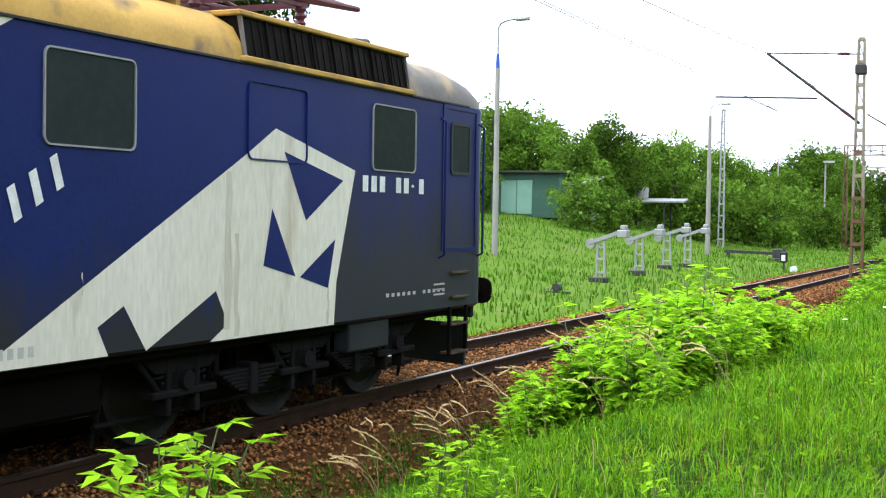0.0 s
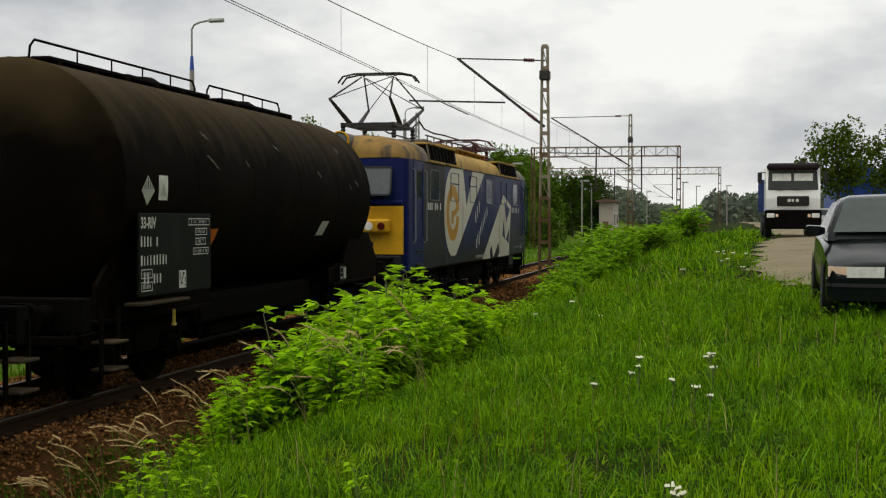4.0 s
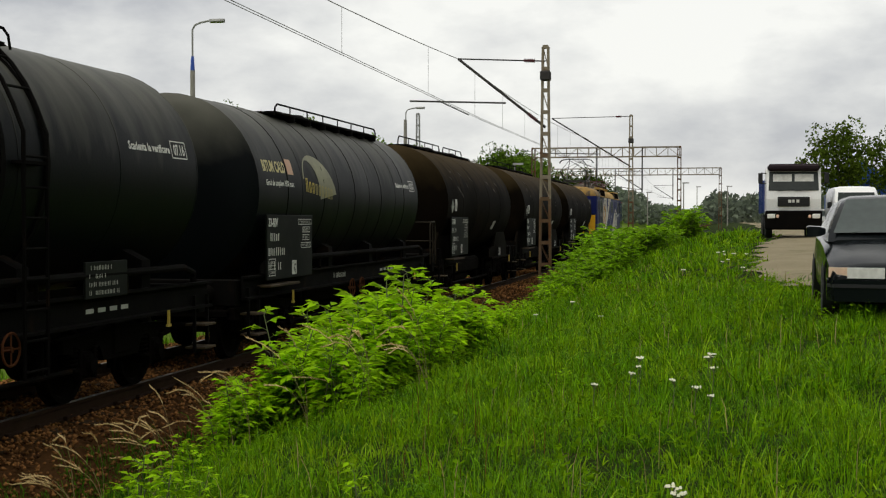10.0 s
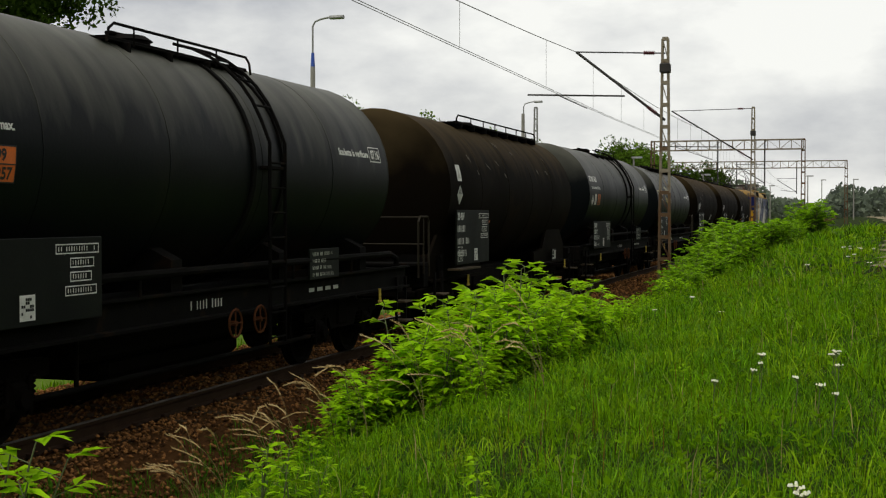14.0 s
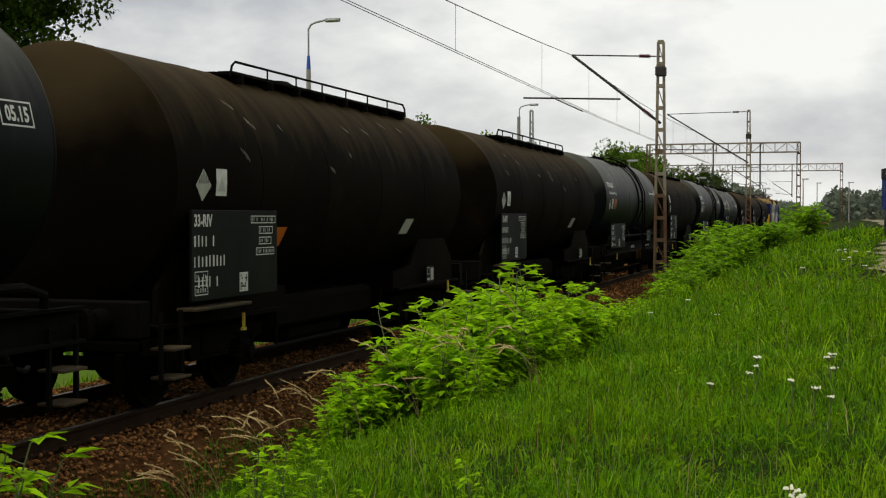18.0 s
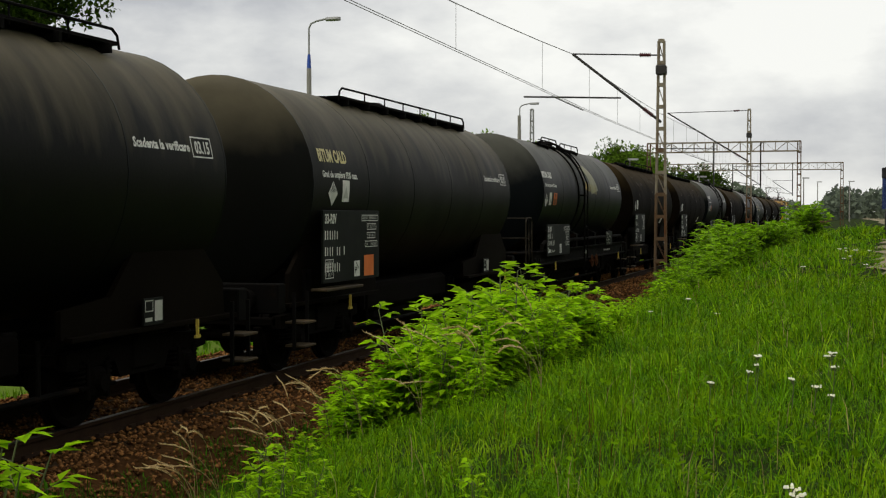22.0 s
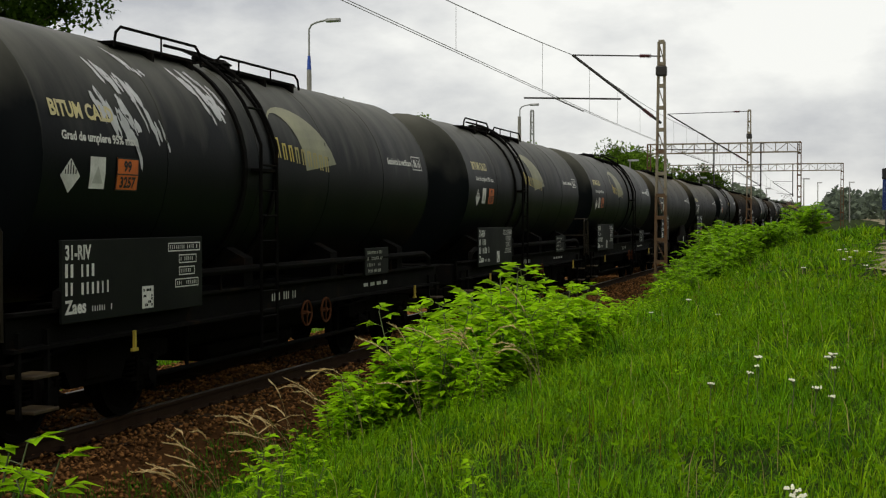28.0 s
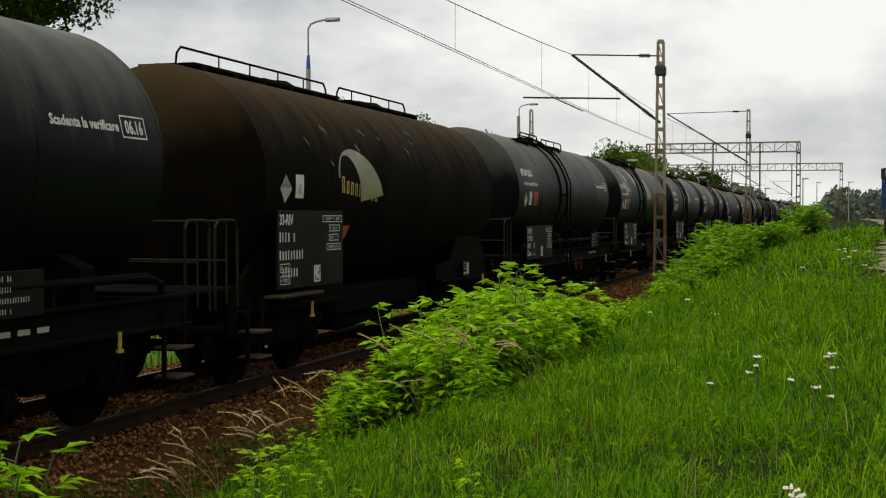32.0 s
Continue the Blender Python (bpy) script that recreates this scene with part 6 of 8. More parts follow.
def build_portal(y, xl, xr, top, group_label):
    m = thing("catenary_portal", (0, 0, 0), group_label, "gantry", "overhead-line gantries")
    for x in (xl, xr):
        part("portal_leg", lattice(Shape(), x, y, stand(x, y) - 0.2, top, 0.36, 0.30, 0.3, 0.8), M_MAST, m)
    s = Shape()
    for z in (top, top - 0.7):
        for yy in (y - 0.2, y + 0.2):
            s.beam((xl, yy, z), (xr, yy, z), 0.09, 0.09)
    n = int((xr - xl) / 0.8)
    for k in range(n):
        a, b = xl + (xr - xl) * k / n, xl + (xr - xl) * (k + 1) / n
        for yy in (y - 0.2, y + 0.2):
            s.beam((a, yy, top - 0.7 * (k % 2)), (b, yy, top - 0.7 * ((k + 1) % 2)), 0.05, 0.02)
            s.beam((b, yy, top), (b, yy, top - 0.7), 0.04, 0.02)
    part("portal_beam", s, M_MAST_UP, m)
    for x in (xl + (xr - xl) * 0.44, xl + (xr - xl) * 0.75):
        d = Shape().beam((x, y, top), (x, y, top - 3.4), 0.10, 0.10).tube((x, y, top - 3.2), (x - 2.0, y, top - 1.9), 0.03).tube((x, y, top - 1.8), (x - 2.0, y, top - 1.8), 0.02)
        d.tube((x, y, top - 3.2), (x - 1.6, y, top - 3.0), 0.02)
        part("drop_post", d, M_DARK_STEEL, m)
    return m


build_portal(98.0, -13.9, -2.9, 7.60, "rusty lattice gantry spanning the tracks")
build_portal(138.0, -19.4, 0.15, 7.60, "distant rusty lattice gantry spanning the tracks")


def build_wires():
    spans = [(-20.0, 40.0), (40.0, 80.0), (80.0, 98.0), (98.0, 138.0), (138.0, 200.0)]
    for a, b in spans:
        w = thing("overhead_line", (0, 0, 0), "twin contact wires hung by droppers from a messenger wire", "overhead wire", "overhead wire spans")
        mes = Shape()
        n = 14
        zi, sag = 7.20, (b - a) ** 2 * 0.00018

        def mz(k):
            t = k / n
            return zi - 4 * sag * t * (1 - t)

        def cz(y):
            return 5.60 + 0.008 * max(0.0, 45 - y)
        pts = [(TRACK_X, a + (b - a) * k / n, cz(a + (b - a) * k / n)) for k in range(n + 1)]
        for off in (-0.05, 0.05):
            con = Shape()
            con.pipe([(x + off, y, z) for x, y, z in pts], 0.008, 5)
            part("contact_wire", con, M_WIRE, w)
        mes.pipe([(TRACK_X, a + (b - a) * k / n, mz(k)) for k in range(n + 1)], 0.012, 5)
        for k in range(1, n, 2):
            y = a + (b - a) * k / n
            part("dropper", Shape().tube((TRACK_X, y, cz(y)), (TRACK_X, y, mz(k)), 0.005, n=4), M_WIRE, w)
        part("messenger_wire", mes, M_WIRE, w)


build_wires()


def build_lamp(x, y, top, arm, blue=True, r=0.13):
    z0 = stand(x, y) - 0.1
    m = thing("street_lamp", (0, 0, 0), "tall concrete lamp post with a bent steel arm and flat head", "street lamp", "lamp posts along the line")
    neck = z0 + (top - z0) * 0.80
    part("post", Shape().tube((x, y, z0), (x, y, neck), r, r * 0.72, 12), M_CONCRETE, m, smooth=True)
    part("band", Shape().tube((x, y, neck), (x, y, neck + 0.55), r * 0.7, r * 0.45, 12), M_LAMP_BLUE if blue else M_GALV, m, "blue steel collar" if blue else "")
    part("arm", Shape().pipe([(x, y, neck + 0.5), (x, y, top - 0.30), (x + arm * 0.08, y, top - 0.12), (x + arm * 0.25, y, top - 0.03), (x + arm * 0.6, y, top + 0.05)], 0.04, 8), M_GALV, m)
    hd = Shape().loft([[(x + arm * u, y + v * w, top + z) for v, z in ((-1, 0), (-0.7, 0.09), (0.7, 0.09), (1, 0), (0.7, -0.05), (-0.7, -0.05))] for u, w in ((0.55, 0.08), (0.65, 0.14), (0.9, 0.15), (1.0, 0.07))])
    part("head", hd, M_GALV, m, "pale flat lamp head")


build_lamp(-20.45, 48.0, 9.95, 1.35)
build_lamp(-21.4, 87.5, 9.9, 1.35)
build_lamp(-24.6, 140.0, 9.9, 1.3, False)


def motions():
    """The whole train rolls away along the track at a nearly even pace."""
    path = ((0.0, 0.0), (1.0, 7.41), (2.0, 14.85), (3.0, 22.30), (4.0, 29.72), (5.0, 37.11), (6.0, 44.49), (7.0, 51.87), (8.0, 59.24), (9.0, 66.64), (10.0, 74.05),
            (11.0, 81.49), (12.0, 88.97), (13.0, 96.50), (14.0, 104.13), (15.0, 111.80), (16.0, 119.48), (17.0, 127.18), (18.0, 134.89), (19.0, 142.61), (20.0, 150.33),
            (21.0, 158.06), (22.0, 165.81), (23.0, 173.59), (24.0, 181.34), (25.0, 189.12), (26.0, 196.93), (27.0, 204.74), (28.0, 212.57), (29.0, 220.37), (30.0, 228.21), (31.0, 236.02), (32.0, 243.82))
    for ob, start in TRAIN:
        walk(ob, [(t, pose(TRACK_X, start + s, 0)) for t, s in path])
    # the wheels roll with it
    when = [k / 15 for k in range(481)]
    way = np.interp(when, [t for t, _ in path], [s for _, s in path])
    for ob, r in WHEELS:
        home = ob.location.copy()
        walk(ob, [(t, pose(*home, -math.degrees(s / r))) for t, s in zip(when, way)])
    # the white van comes up the road, passes the lorry and rolls on behind the car
    drive = ((0.0, 4.4, 124.0), (3.0, 4.6, 101.0), (4.5, 5.2, 90.5), (6.0, 5.95, 80.5), (7.5, 5.8, 69.0), (8.5, 5.76, 62.8), (9.0, 5.72, 60.0), (10.5, 5.6, 53.0), (12.0, 5.6, 46.5), (14.0, 5.6, 38.0), (18.0, 5.8, 21.0), (22.0, 6.2, 5.0), (26.0, 6.6, -9.0), (30.0, 6.8, -17.0), (32.0, 6.8, -18.0))
    for ob in VAN[:1]:
        walk(ob, [(t, pose(x, y, stand(x, y))) for t, x, y in drive])
    roll = np.interp(when, [k[0] for k in drive], [k[2] for k in drive])
    for ob in VAN[1:]:
        home = ob.location.copy()
        walk(ob, [(t, pose(*home, math.degrees((124.0 - y) / 0.32))) for t, y in zip(when, roll)])
    # the draught of the train and a light breeze sway the stalks beside the track
    for ob, k in TUFTS + NEAR_PLANTS:
        home, turn = ob.location.copy(), ob.rotation_euler.z
        size = ob.scale.x
        amp = 4.0 if size == 1.0 else 2.0
        rows = []
        for j in range(65):
            t = 0.5 * j
            a = amp * math.sin(2.3 * t + 6.3 * k) + 0.5 * amp * math.sin(4.1 * t + 3.0 * k)
            b = amp * math.sin(1.9 * t + 4.0 * k)
            rows.append((t, pose(*home, a, b, math.degrees(turn))))
        walk(ob, rows)

# ---- road and vehicles ----


def road_left(y):
    """Left edge of the bare road."""
    return np.interp(y, (16, 20, 23, 28, 34, 42, 52, 60, 200), (3.0, 2.2, 1.45, 0.75, 0.85, 1.35, 2.0, 2.5, 5.0))


def build_road():
    rng = random.Random(9)
    ys = [16 + 0.5 * k for k in range(180)] + [110 + 20 * k for k in range(30)]
    rows = []
    for y in ys:
        l = float(road_left(y)) + 0.18 * math.sin(y * 2.3) + rng.uniform(-0.12, 0.12)
        r = float(road_left(y)) + 7.2 * min(1.0, 0.3 + (y - 16) / 9.0) + rng.uniform(-0.1, 0.1)
        rows.append([(x, y, float(ground_z(x, y)) + 0.03) for x in np.linspace(l, r, 28)])
    pts = [p for row in rows for p in row]
    f = [(k * 28 + i, k * 28 + i + 1, (k + 1) * 28 + i + 1, (k + 1) * 28 + i) for k in range(len(rows) - 1) for i in range(27)]
    structure("road", Shape().add(pts, f), M_ROAD, "pale sandy service road with ragged grassy edges", "road", True)


build_road()


def wheel_part(owner, x, y, r, w, name="wheel"):
    s = 1 if x > 0 else -1
    tyre = Shape().loft([[(s * a, b * r * math.cos(2 * math.pi * i / 24), b * r * math.sin(2 * math.pi * i / 24)) for i in range(24)] for a, b in ((-w / 2, 0.7), (-w / 2, 0.95), (-w * 0.3, 1.0), (w * 0.3, 1.0), (w / 2, 0.95), (w / 2, 0.68))])
    wh = part(name, Shape().tube((-s * w * 0.4, 0, 0), (s * w * 0.1, 0, 0), r * 0.7, r * 0.68, 20), M_DARK_STEEL, owner)
    wh.location = (x, y, r)
    part("tyre", tyre, M_RUBBER, wh, smooth=True)
    part("rim", Shape().tube((s * w * 0.1, 0, 0), (s * w * 0.5, 0, 0), r * 0.66, r * 0.45, 20, True), M_GALV, wh)
    return wh


def build_car():
    """A saloon that faces the camera: y = 0 at the front bumper, +y to its tail."""
    x, y = 2.05, 15.0
    car = thing("parked_car", (x, y, stand(x, y + 2) - 0.02, 0.5, 0, -1.8), "dark blue-black saloon car parked on the grass verge", "car")
    W = 0.86
    # lower body: y, half width, sill height, waist height, crown height
    rows = [(0.0, 0.76, 0.30, 0.50, 0.55), (0.05, 0.815, 0.22, 0.55, 0.61), (0.20, 0.845, 0.18, 0.59, 0.66), (0.55, 0.855, 0.18, 0.66, 0.74), (1.0, W, 0.18, 0.72, 0.84), (1.35, W, 0.18, 0.78, 0.90),
            (2.4, W, 0.18, 0.84, 0.93), (3.5, W, 0.18, 0.86, 0.96), (4.1, 0.84, 0.20, 0.86, 0.98), (4.45, 0.78, 0.26, 0.80, 0.94), (4.6, 0.68, 0.34, 0.70, 0.84)]
    rings = []
    for yy, w, z0, z1, z2 in rows:
        half = [(0.0, z2), (w * 0.55, z2 - 0.008), (w * 0.86, z2 - 0.045), (w * 0.97, z1), (w, (z0 + z1) / 2 + 0.06), (w * 0.985, z0 + 0.12), (w * 0.90, z0)]
        rings.append([(a, yy, b) for a, b in half] + [(-a, yy, b) for a, b in half[::-1][:-1]])
    body = part("body", Shape().loft(rings), M_CAR, car, smooth=True)
    top = []
    for yy, w, z in ((1.26, 0.77, 0.885), (1.42, 0.755, 0.99), (1.70, 0.68, 1.18), (1.95, 0.605, 1.33), (2.15, 0.565, 1.395), (2.7, 0.55, 1.43), (3.15, 0.555, 1.41), (3.45, 0.60, 1.30), (3.9, 0.68, 1.02), (4.02, 0.72, 0.95)):
        top.append([(-0.79, yy, 0.86), (-w - 0.02, yy, z - 0.05), (-w + 0.10, yy, z - 0.005), (0, yy, z + 0.012), (w - 0.10, yy, z - 0.005), (w + 0.02, yy, z - 0.05), (0.79, yy, 0.86)])
    part("cabin", Shape().loft(top), M_CAR, car, smooth=True)
    ws = Shape().add([(-0.72, 1.36, 0.945), (0.72, 1.36, 0.945), (0.54, 1.99, 1.355), (0.0, 1.97, 1.375), (-0.54, 1.99, 1.355), (0, 1.31, 0.955)], [(0, 5, 3, 4), (5, 1, 2, 3)])
    ws.v = [(a, b - 0.02, c + 0.02) for a, b, c in ws.v]
    wsp = part("windscreen", flat_mesh(ws, "windscreen", M_CAR_GLASS), None, car, "windscreen reflecting the pale sky, part of it put into its colour")
    for a, b in ((-0.5, 0.15), (0.05, 0.62)):
        part("wiper", Shape().beam((a, 1.33, 0.965), (b, 1.46, 1.05), 0.02, 0.016), M_RUBBER, wsp)
    for s in (-1, 1):
        for pts in ([(1.62, 0.96), (2.75, 0.97), (2.75, 1.34), (2.2, 1.34), (2.05, 1.30)], [(2.82, 0.97), (3.72, 0.99), (3.38, 1.28), (3.15, 1.33), (2.82, 1.345)]):
            g = Shape().add([(s * (0.80 - 0.42 * (b - 0.9) + 0.012), a, b) for a, b in pts], [tuple(range(5))])
            part("side_glass", flat_mesh(g, "side_glass", M_CAR_GLASS), None, car)
        part("mirror", Shape().loft([[(s * (0.80 + u), 1.62 + v, 0.98 + w) for v, w in ((-0.05 * k, -0.07 * k), (0.06 * k, -0.07 * k), (0.07 * k, 0.07 * k), (-0.05 * k, 0.06 * k))] for u, k in ((0.0, 0.5), (0.07, 0.9), (0.20, 1.0), (0.23, 0.8))]), M_CAR, car, smooth=True)
        lamp = part("headlight", Shape().loft([[(s * a, yy, z) for z in (0.48, 0.60)] + [(s * a, yy + 0.12, z) for z in (0.60, 0.48)] for a, yy in ((0.24, -0.02), (0.45, -0.012), (0.64, 0.0))]), M_LENS, car, "clear headlight lens")
        part("indicator", Shape().loft([[(s * a, yy, z) for z in (0.485, 0.60)] + [(s * a * 0.97, yy + 0.10, z) for z in (0.60, 0.50)] for a, yy in ((0.64, 0.0), (0.75, 0.02), (0.835, 0.12))]), M_INDICATOR, car, "orange-white corner indicator")
        for yy in (0.88, 3.62):
            arch = Shape()
            n = 14
            pts_o = [(s * 0.868, yy + 0.36 * math.cos(math.pi * i / n), 0.29 + 0.36 * math.sin(math.pi * i / n)) for i in range(n + 1)]
            arch.add([(s * 0.866, yy, 0.16)] + pts_o, [(0, i + 1, i + 2) for i in range(n)])
            part("wheel_arch", flat_mesh(arch, "wheel_arch", M_BLACK), None, car)
            wheel_part(car, s * 0.78, yy, 0.29, 0.19)
    part("bumper", Shape().loft([[(a, yy, z) for z in (0.22, 0.34, 0.43, 0.46)] + [(a, yy + 0.2, z) for z in (0.47, 0.26)] for a, yy in ((-0.85, 0.16), (-0.78, 0.0), (-0.4, -0.07), (0.4, -0.07), (0.78, 0.0), (0.85, 0.16))]), M_CAR, car, smooth=True)
    part("bumper_strip", Shape().loft([[(a, yy - 0.008, 0.375), (a, yy - 0.008, 0.415), (a, yy + 0.05, 0.415), (a, yy + 0.05, 0.375)] for a, yy in ((-0.85, 0.16), (-0.78, 0.0), (-0.4, -0.07), (0.4, -0.07), (0.78, 0.0), (0.85, 0.16))]), M_RUBBER, car)
    part("grille", Shape().box(-0.22, 0.22, -0.03, 0.06, 0.49, 0.58, 0.02), M_BLACK, car)
    for sx in (-0.36, 0.36):
        part("seat", Shape().box(sx - 0.22, sx + 0.22, 2.25, 2.40, 0.6, 1.12, 0.06).box(sx - 0.13, sx + 0.13, 2.28, 2.36, 1.13, 1.30, 0.04), M_RUBBER, car)


build_car()


M_VISOR = material("dark_maroon_paint", (0.022, 0.012, 0.016), 0.6, 0, (0.016, 0.01, 0.012), 1.0, 0.5, 30, 0.0, gloss=0.1)


def build_truck():
    """A tipper lorry that faces the camera: y = 0 at the bumper."""
    x, y = 2.97, 54.0
    t = thing("tipper_truck", pose(x, y, stand(x, y) + 0.01) @ Matrix.Diagonal((0.9, 1, 1, 1)), "white cab tipper lorry with blue body parked on the road", "truck")
    cab = [(0.10, 1.05), (0.06, 1.6), (0.10, 1.95), (0.30, 2.75), (0.45, 2.86), (2.0, 2.86), (2.1, 2.7), (2.1, 0.95)]
    part("cab", Shape().loft([[(xx, u, v) for u, v in cab] for xx in (-1.19, -1.15, 1.15, 1.19)]), M_TRUCK_WHITE, t, "white cab")
    part("roof_visor", Shape().box(-1.14, 1.14, 0.06, 0.60, 2.74, 3.04, 0.10), M_VISOR, t, "dark maroon roof visor")
    gl = Shape().add([(-1.10, 0.088, 1.95), (1.10, 0.088, 1.95), (1.06, 0.280, 2.72), (-1.06, 0.280, 2.72)], [(0, 1, 2, 3)])
    wsp = part("windscreen", flat_mesh(gl, "windscreen", M_TRUCK_GLASS), None, t)
    # white patches laid on the glass stand in for daylight through the rear window
    for a in (-0.70, 0.25):
        part("sun_blind", flat_mesh(Shape().add([(a - 0.2, 0.168, 2.32), (a + 0.62, 0.168, 2.32), (a + 0.62, 0.242, 2.62), (a - 0.2, 0.242, 2.62)], [(0, 1, 2, 3)]), "sun_blind", M_WHITE), None, wsp, "pale patch on the screen for daylight through the rear window")
    for a in (-0.7, 0.05):
        part("wiper", Shape().beam((a, 0.06, 1.93), (a + 0.75, 0.07, 2.0), 0.03, 0.02), M_RUBBER, wsp)
    gr = part("grille", Shape().box(-0.70, 0.70, 0.02, 0.12, 1.30, 1.70, 0.03), M_BLACK, t, "black grille with pale bars")
    for k in range(5):
        part("grille_slat", Shape().box(-0.66, 0.66, 0.0, 0.03, 1.33 + 0.07 * k, 1.35 + 0.07 * k), M_DARK_STEEL, gr)
    for k, w in enumerate((0.14, 0.10, 0.12)):
        part("maker_bar", Shape().box(-0.24 + 0.18 * k, -0.24 + 0.18 * k + w, -0.012, 0.02, 1.46, 1.58), M_WHITE, gr)
    part("bumper", Shape().box(-1.24, 1.24, -0.06, 0.5, 0.36, 1.14, 0.06), M_FRAME, t, "black steel bumper")
    for s in (-1, 1):
        part("headlight", Shape().box(s * 0.98 - 0.17, s * 0.98 + 0.17, -0.085, -0.03, 0.82, 1.00, 0.02), M_LENS, t)
        part("fog_lamp", Shape().box(s * 0.70 - 0.06, s * 0.70 + 0.06, -0.08, -0.03, 0.84, 0.97, 0.02), M_INDICATOR, t)
        m = part("mirror", Shape().box(s * 1.45 - 0.10, s * 1.45 + 0.10, 0.25, 0.36, 2.25, 2.68, 0.03), M_RUBBER, t)
        part("mirror_arm", Shape().tube((s * 1.17, 0.35, 2.66), (s * 1.42, 0.32, 2.68), 0.02).tube((s * 1.17, 0.35, 2.25), (s * 1.42, 0.32, 2.24), 0.02), M_RUBBER, m)
        for yy in (1.15, 4.6, 5.9):
            wheel_part(t, s * 1.05, yy, 0.50, 0.30)
        part("cab_step", Shape().box(s * 1.16 - 0.06, s * 1.16 + 0.06, 0.2, 0.7, 0.55, 0.60), M_DARK_STEEL, t)
    part("chassis", Shape().box(-0.45, 0.45, 0.6, 7.0, 0.62, 0.95, 0.02), M_DARK_STEEL, t)
    part("tipper_body", Shape().box(-1.24, 1.24, 2.4, 7.2, 1.05, 2.45, 0.04), M_TRUCK_BLUE, t, "blue steel tipper body")
    for k in range(6):
        part("body_rib", Shape().box(-1.30, -1.24, 2.5 + 0.9 * k, 2.62 + 0.9 * k, 1.05, 2.45), M_TRUCK_BLUE, t)
    part("exhaust", Shape().tube((0.5, 2.25, 2.6), (0.5, 2.25, 3.25), 0.05), M_DARK_STEEL, t)


build_truck()


VAN = []


def build_van():
    """A delivery van that faces the camera and drives: y = 0 at the bumper."""
    v = thing("white_van", (4.4, 124.0, stand(4.4, 124.0)), "white delivery van driving up the sandy road", "van")
    rows = [(0.0, 0.80, 0.40, 0.72, 0.86), (0.10, 0.90, 0.34, 0.95, 1.04), (0.55, 0.96, 0.32, 1.15, 1.24), (1.10, 0.96, 0.32, 1.55, 1.78), (1.45, 0.95, 0.32, 1.75, 2.02), (1.9, 0.95, 0.32, 1.85, 2.10), (4.9, 0.95, 0.32, 1.85, 2.10), (5.0, 0.90, 0.40, 1.75, 2.02)]
    rings = []
    for yy, w, z0, z1, z2 in rows:
        half = [(0.0, z2), (w * 0.6, z2 - 0.01), (w * 0.86, z2 - 0.05), (w * 0.95, z1), (w, min(z1, 1.0)), (w, z0 + 0.1), (w * 0.93, z0)]
        rings.append([(a, yy, b) for a, b in half] + [(-a, yy, b) for a, b in half[::-1][:-1]])
    part("body", Shape().loft(rings), M_TRUCK_WHITE, v, smooth=True)
    part("windscreen", flat_mesh(Shape().add([(-0.80, 0.54, 1.27), (0.80, 0.54, 1.27), (0.72, 1.10, 1.82), (-0.72, 1.10, 1.82)], [(0, 1, 2, 3)]), "windscreen", M_GLASS), None, v, "dark windscreen")
    for s in (-1, 1):
        part("side_window", flat_mesh(Shape().add([(s * 0.972, 1.15, 1.10), (s * 0.972, 1.95, 1.10), (s * 0.955, 1.95, 1.62), (s * 0.955, 1.45, 1.62)], [(0, 1, 2, 3)]), "side_window", M_GLASS), None, v)
        part("mirror", Shape().box(s * 1.07 - 0.09, s * 1.07 + 0.09, 1.0, 1.10, 1.15, 1.42, 0.03), M_RUBBER, v)
        for yy in (0.95, 4.0):
            VAN.append(wheel_part(v, s * 0.84, yy, 0.32, 0.2))
        part("headlight", Shape().box(s * 0.66 - 0.14, s * 0.66 + 0.14, -0.03, 0.10, 0.74, 0.92, 0.02), M_LENS, v)
    part("bumper", Shape().box(-0.92, 0.92, -0.08, 0.2, 0.36, 0.62, 0.04), M_RUBBER, v)
    part("grille", Shape().box(-0.42, 0.42, -0.03, 0.05, 0.66, 0.80, 0.02), M_BLACK, v)
    VAN.insert(0, v)


build_van()


def build_hatchback():
    x, y = 7.4, 95.0
    c = thing("parked_hatchback", (x, y, stand(x, y)), "pale silver hatchback parked far up the road", "car")
    rows = [(0.0, 0.70, 0.3, 0.6), (0.15, 0.80, 0.2, 0.70), (0.9, 0.82, 0.2, 0.90), (1.5, 0.72, 0.2, 1.36), (1.9, 0.70, 0.2, 1.45), (3.2, 0.70, 0.2, 1.44), (3.7, 0.76, 0.2, 1.0), (3.85, 0.70, 0.3, 0.8)]
    part("body", Shape().loft([[(-0.82, yy, z0), (-0.82, yy, min(z1, 0.85)), (-w + 0.08, yy, z1), (w - 0.08, yy, z1), (0.82, yy, min(z1, 0.85)), (0.82, yy, z0)] for yy, w, z0, z1 in rows]), M_GALV, c, smooth=True)
    part("windscreen", flat_mesh(Shape().add([(-0.66, 0.93, 0.95), (0.66, 0.93, 0.95), (0.58, 1.46, 1.34), (-0.58, 1.46, 1.34)], [(0, 1, 2, 3)]), "windscreen", M_GLASS), None, c)
    for s in (-1, 1):
        for yy in (0.75, 3.1):
            wheel_part(c, s * 0.74, yy, 0.28, 0.18)
        part("headlight", Shape().box(s * 0.58 - 0.12, s * 0.58 + 0.12, -0.02, 0.08, 0.52, 0.64, 0.02), M_LENS, c)


build_hatchback()

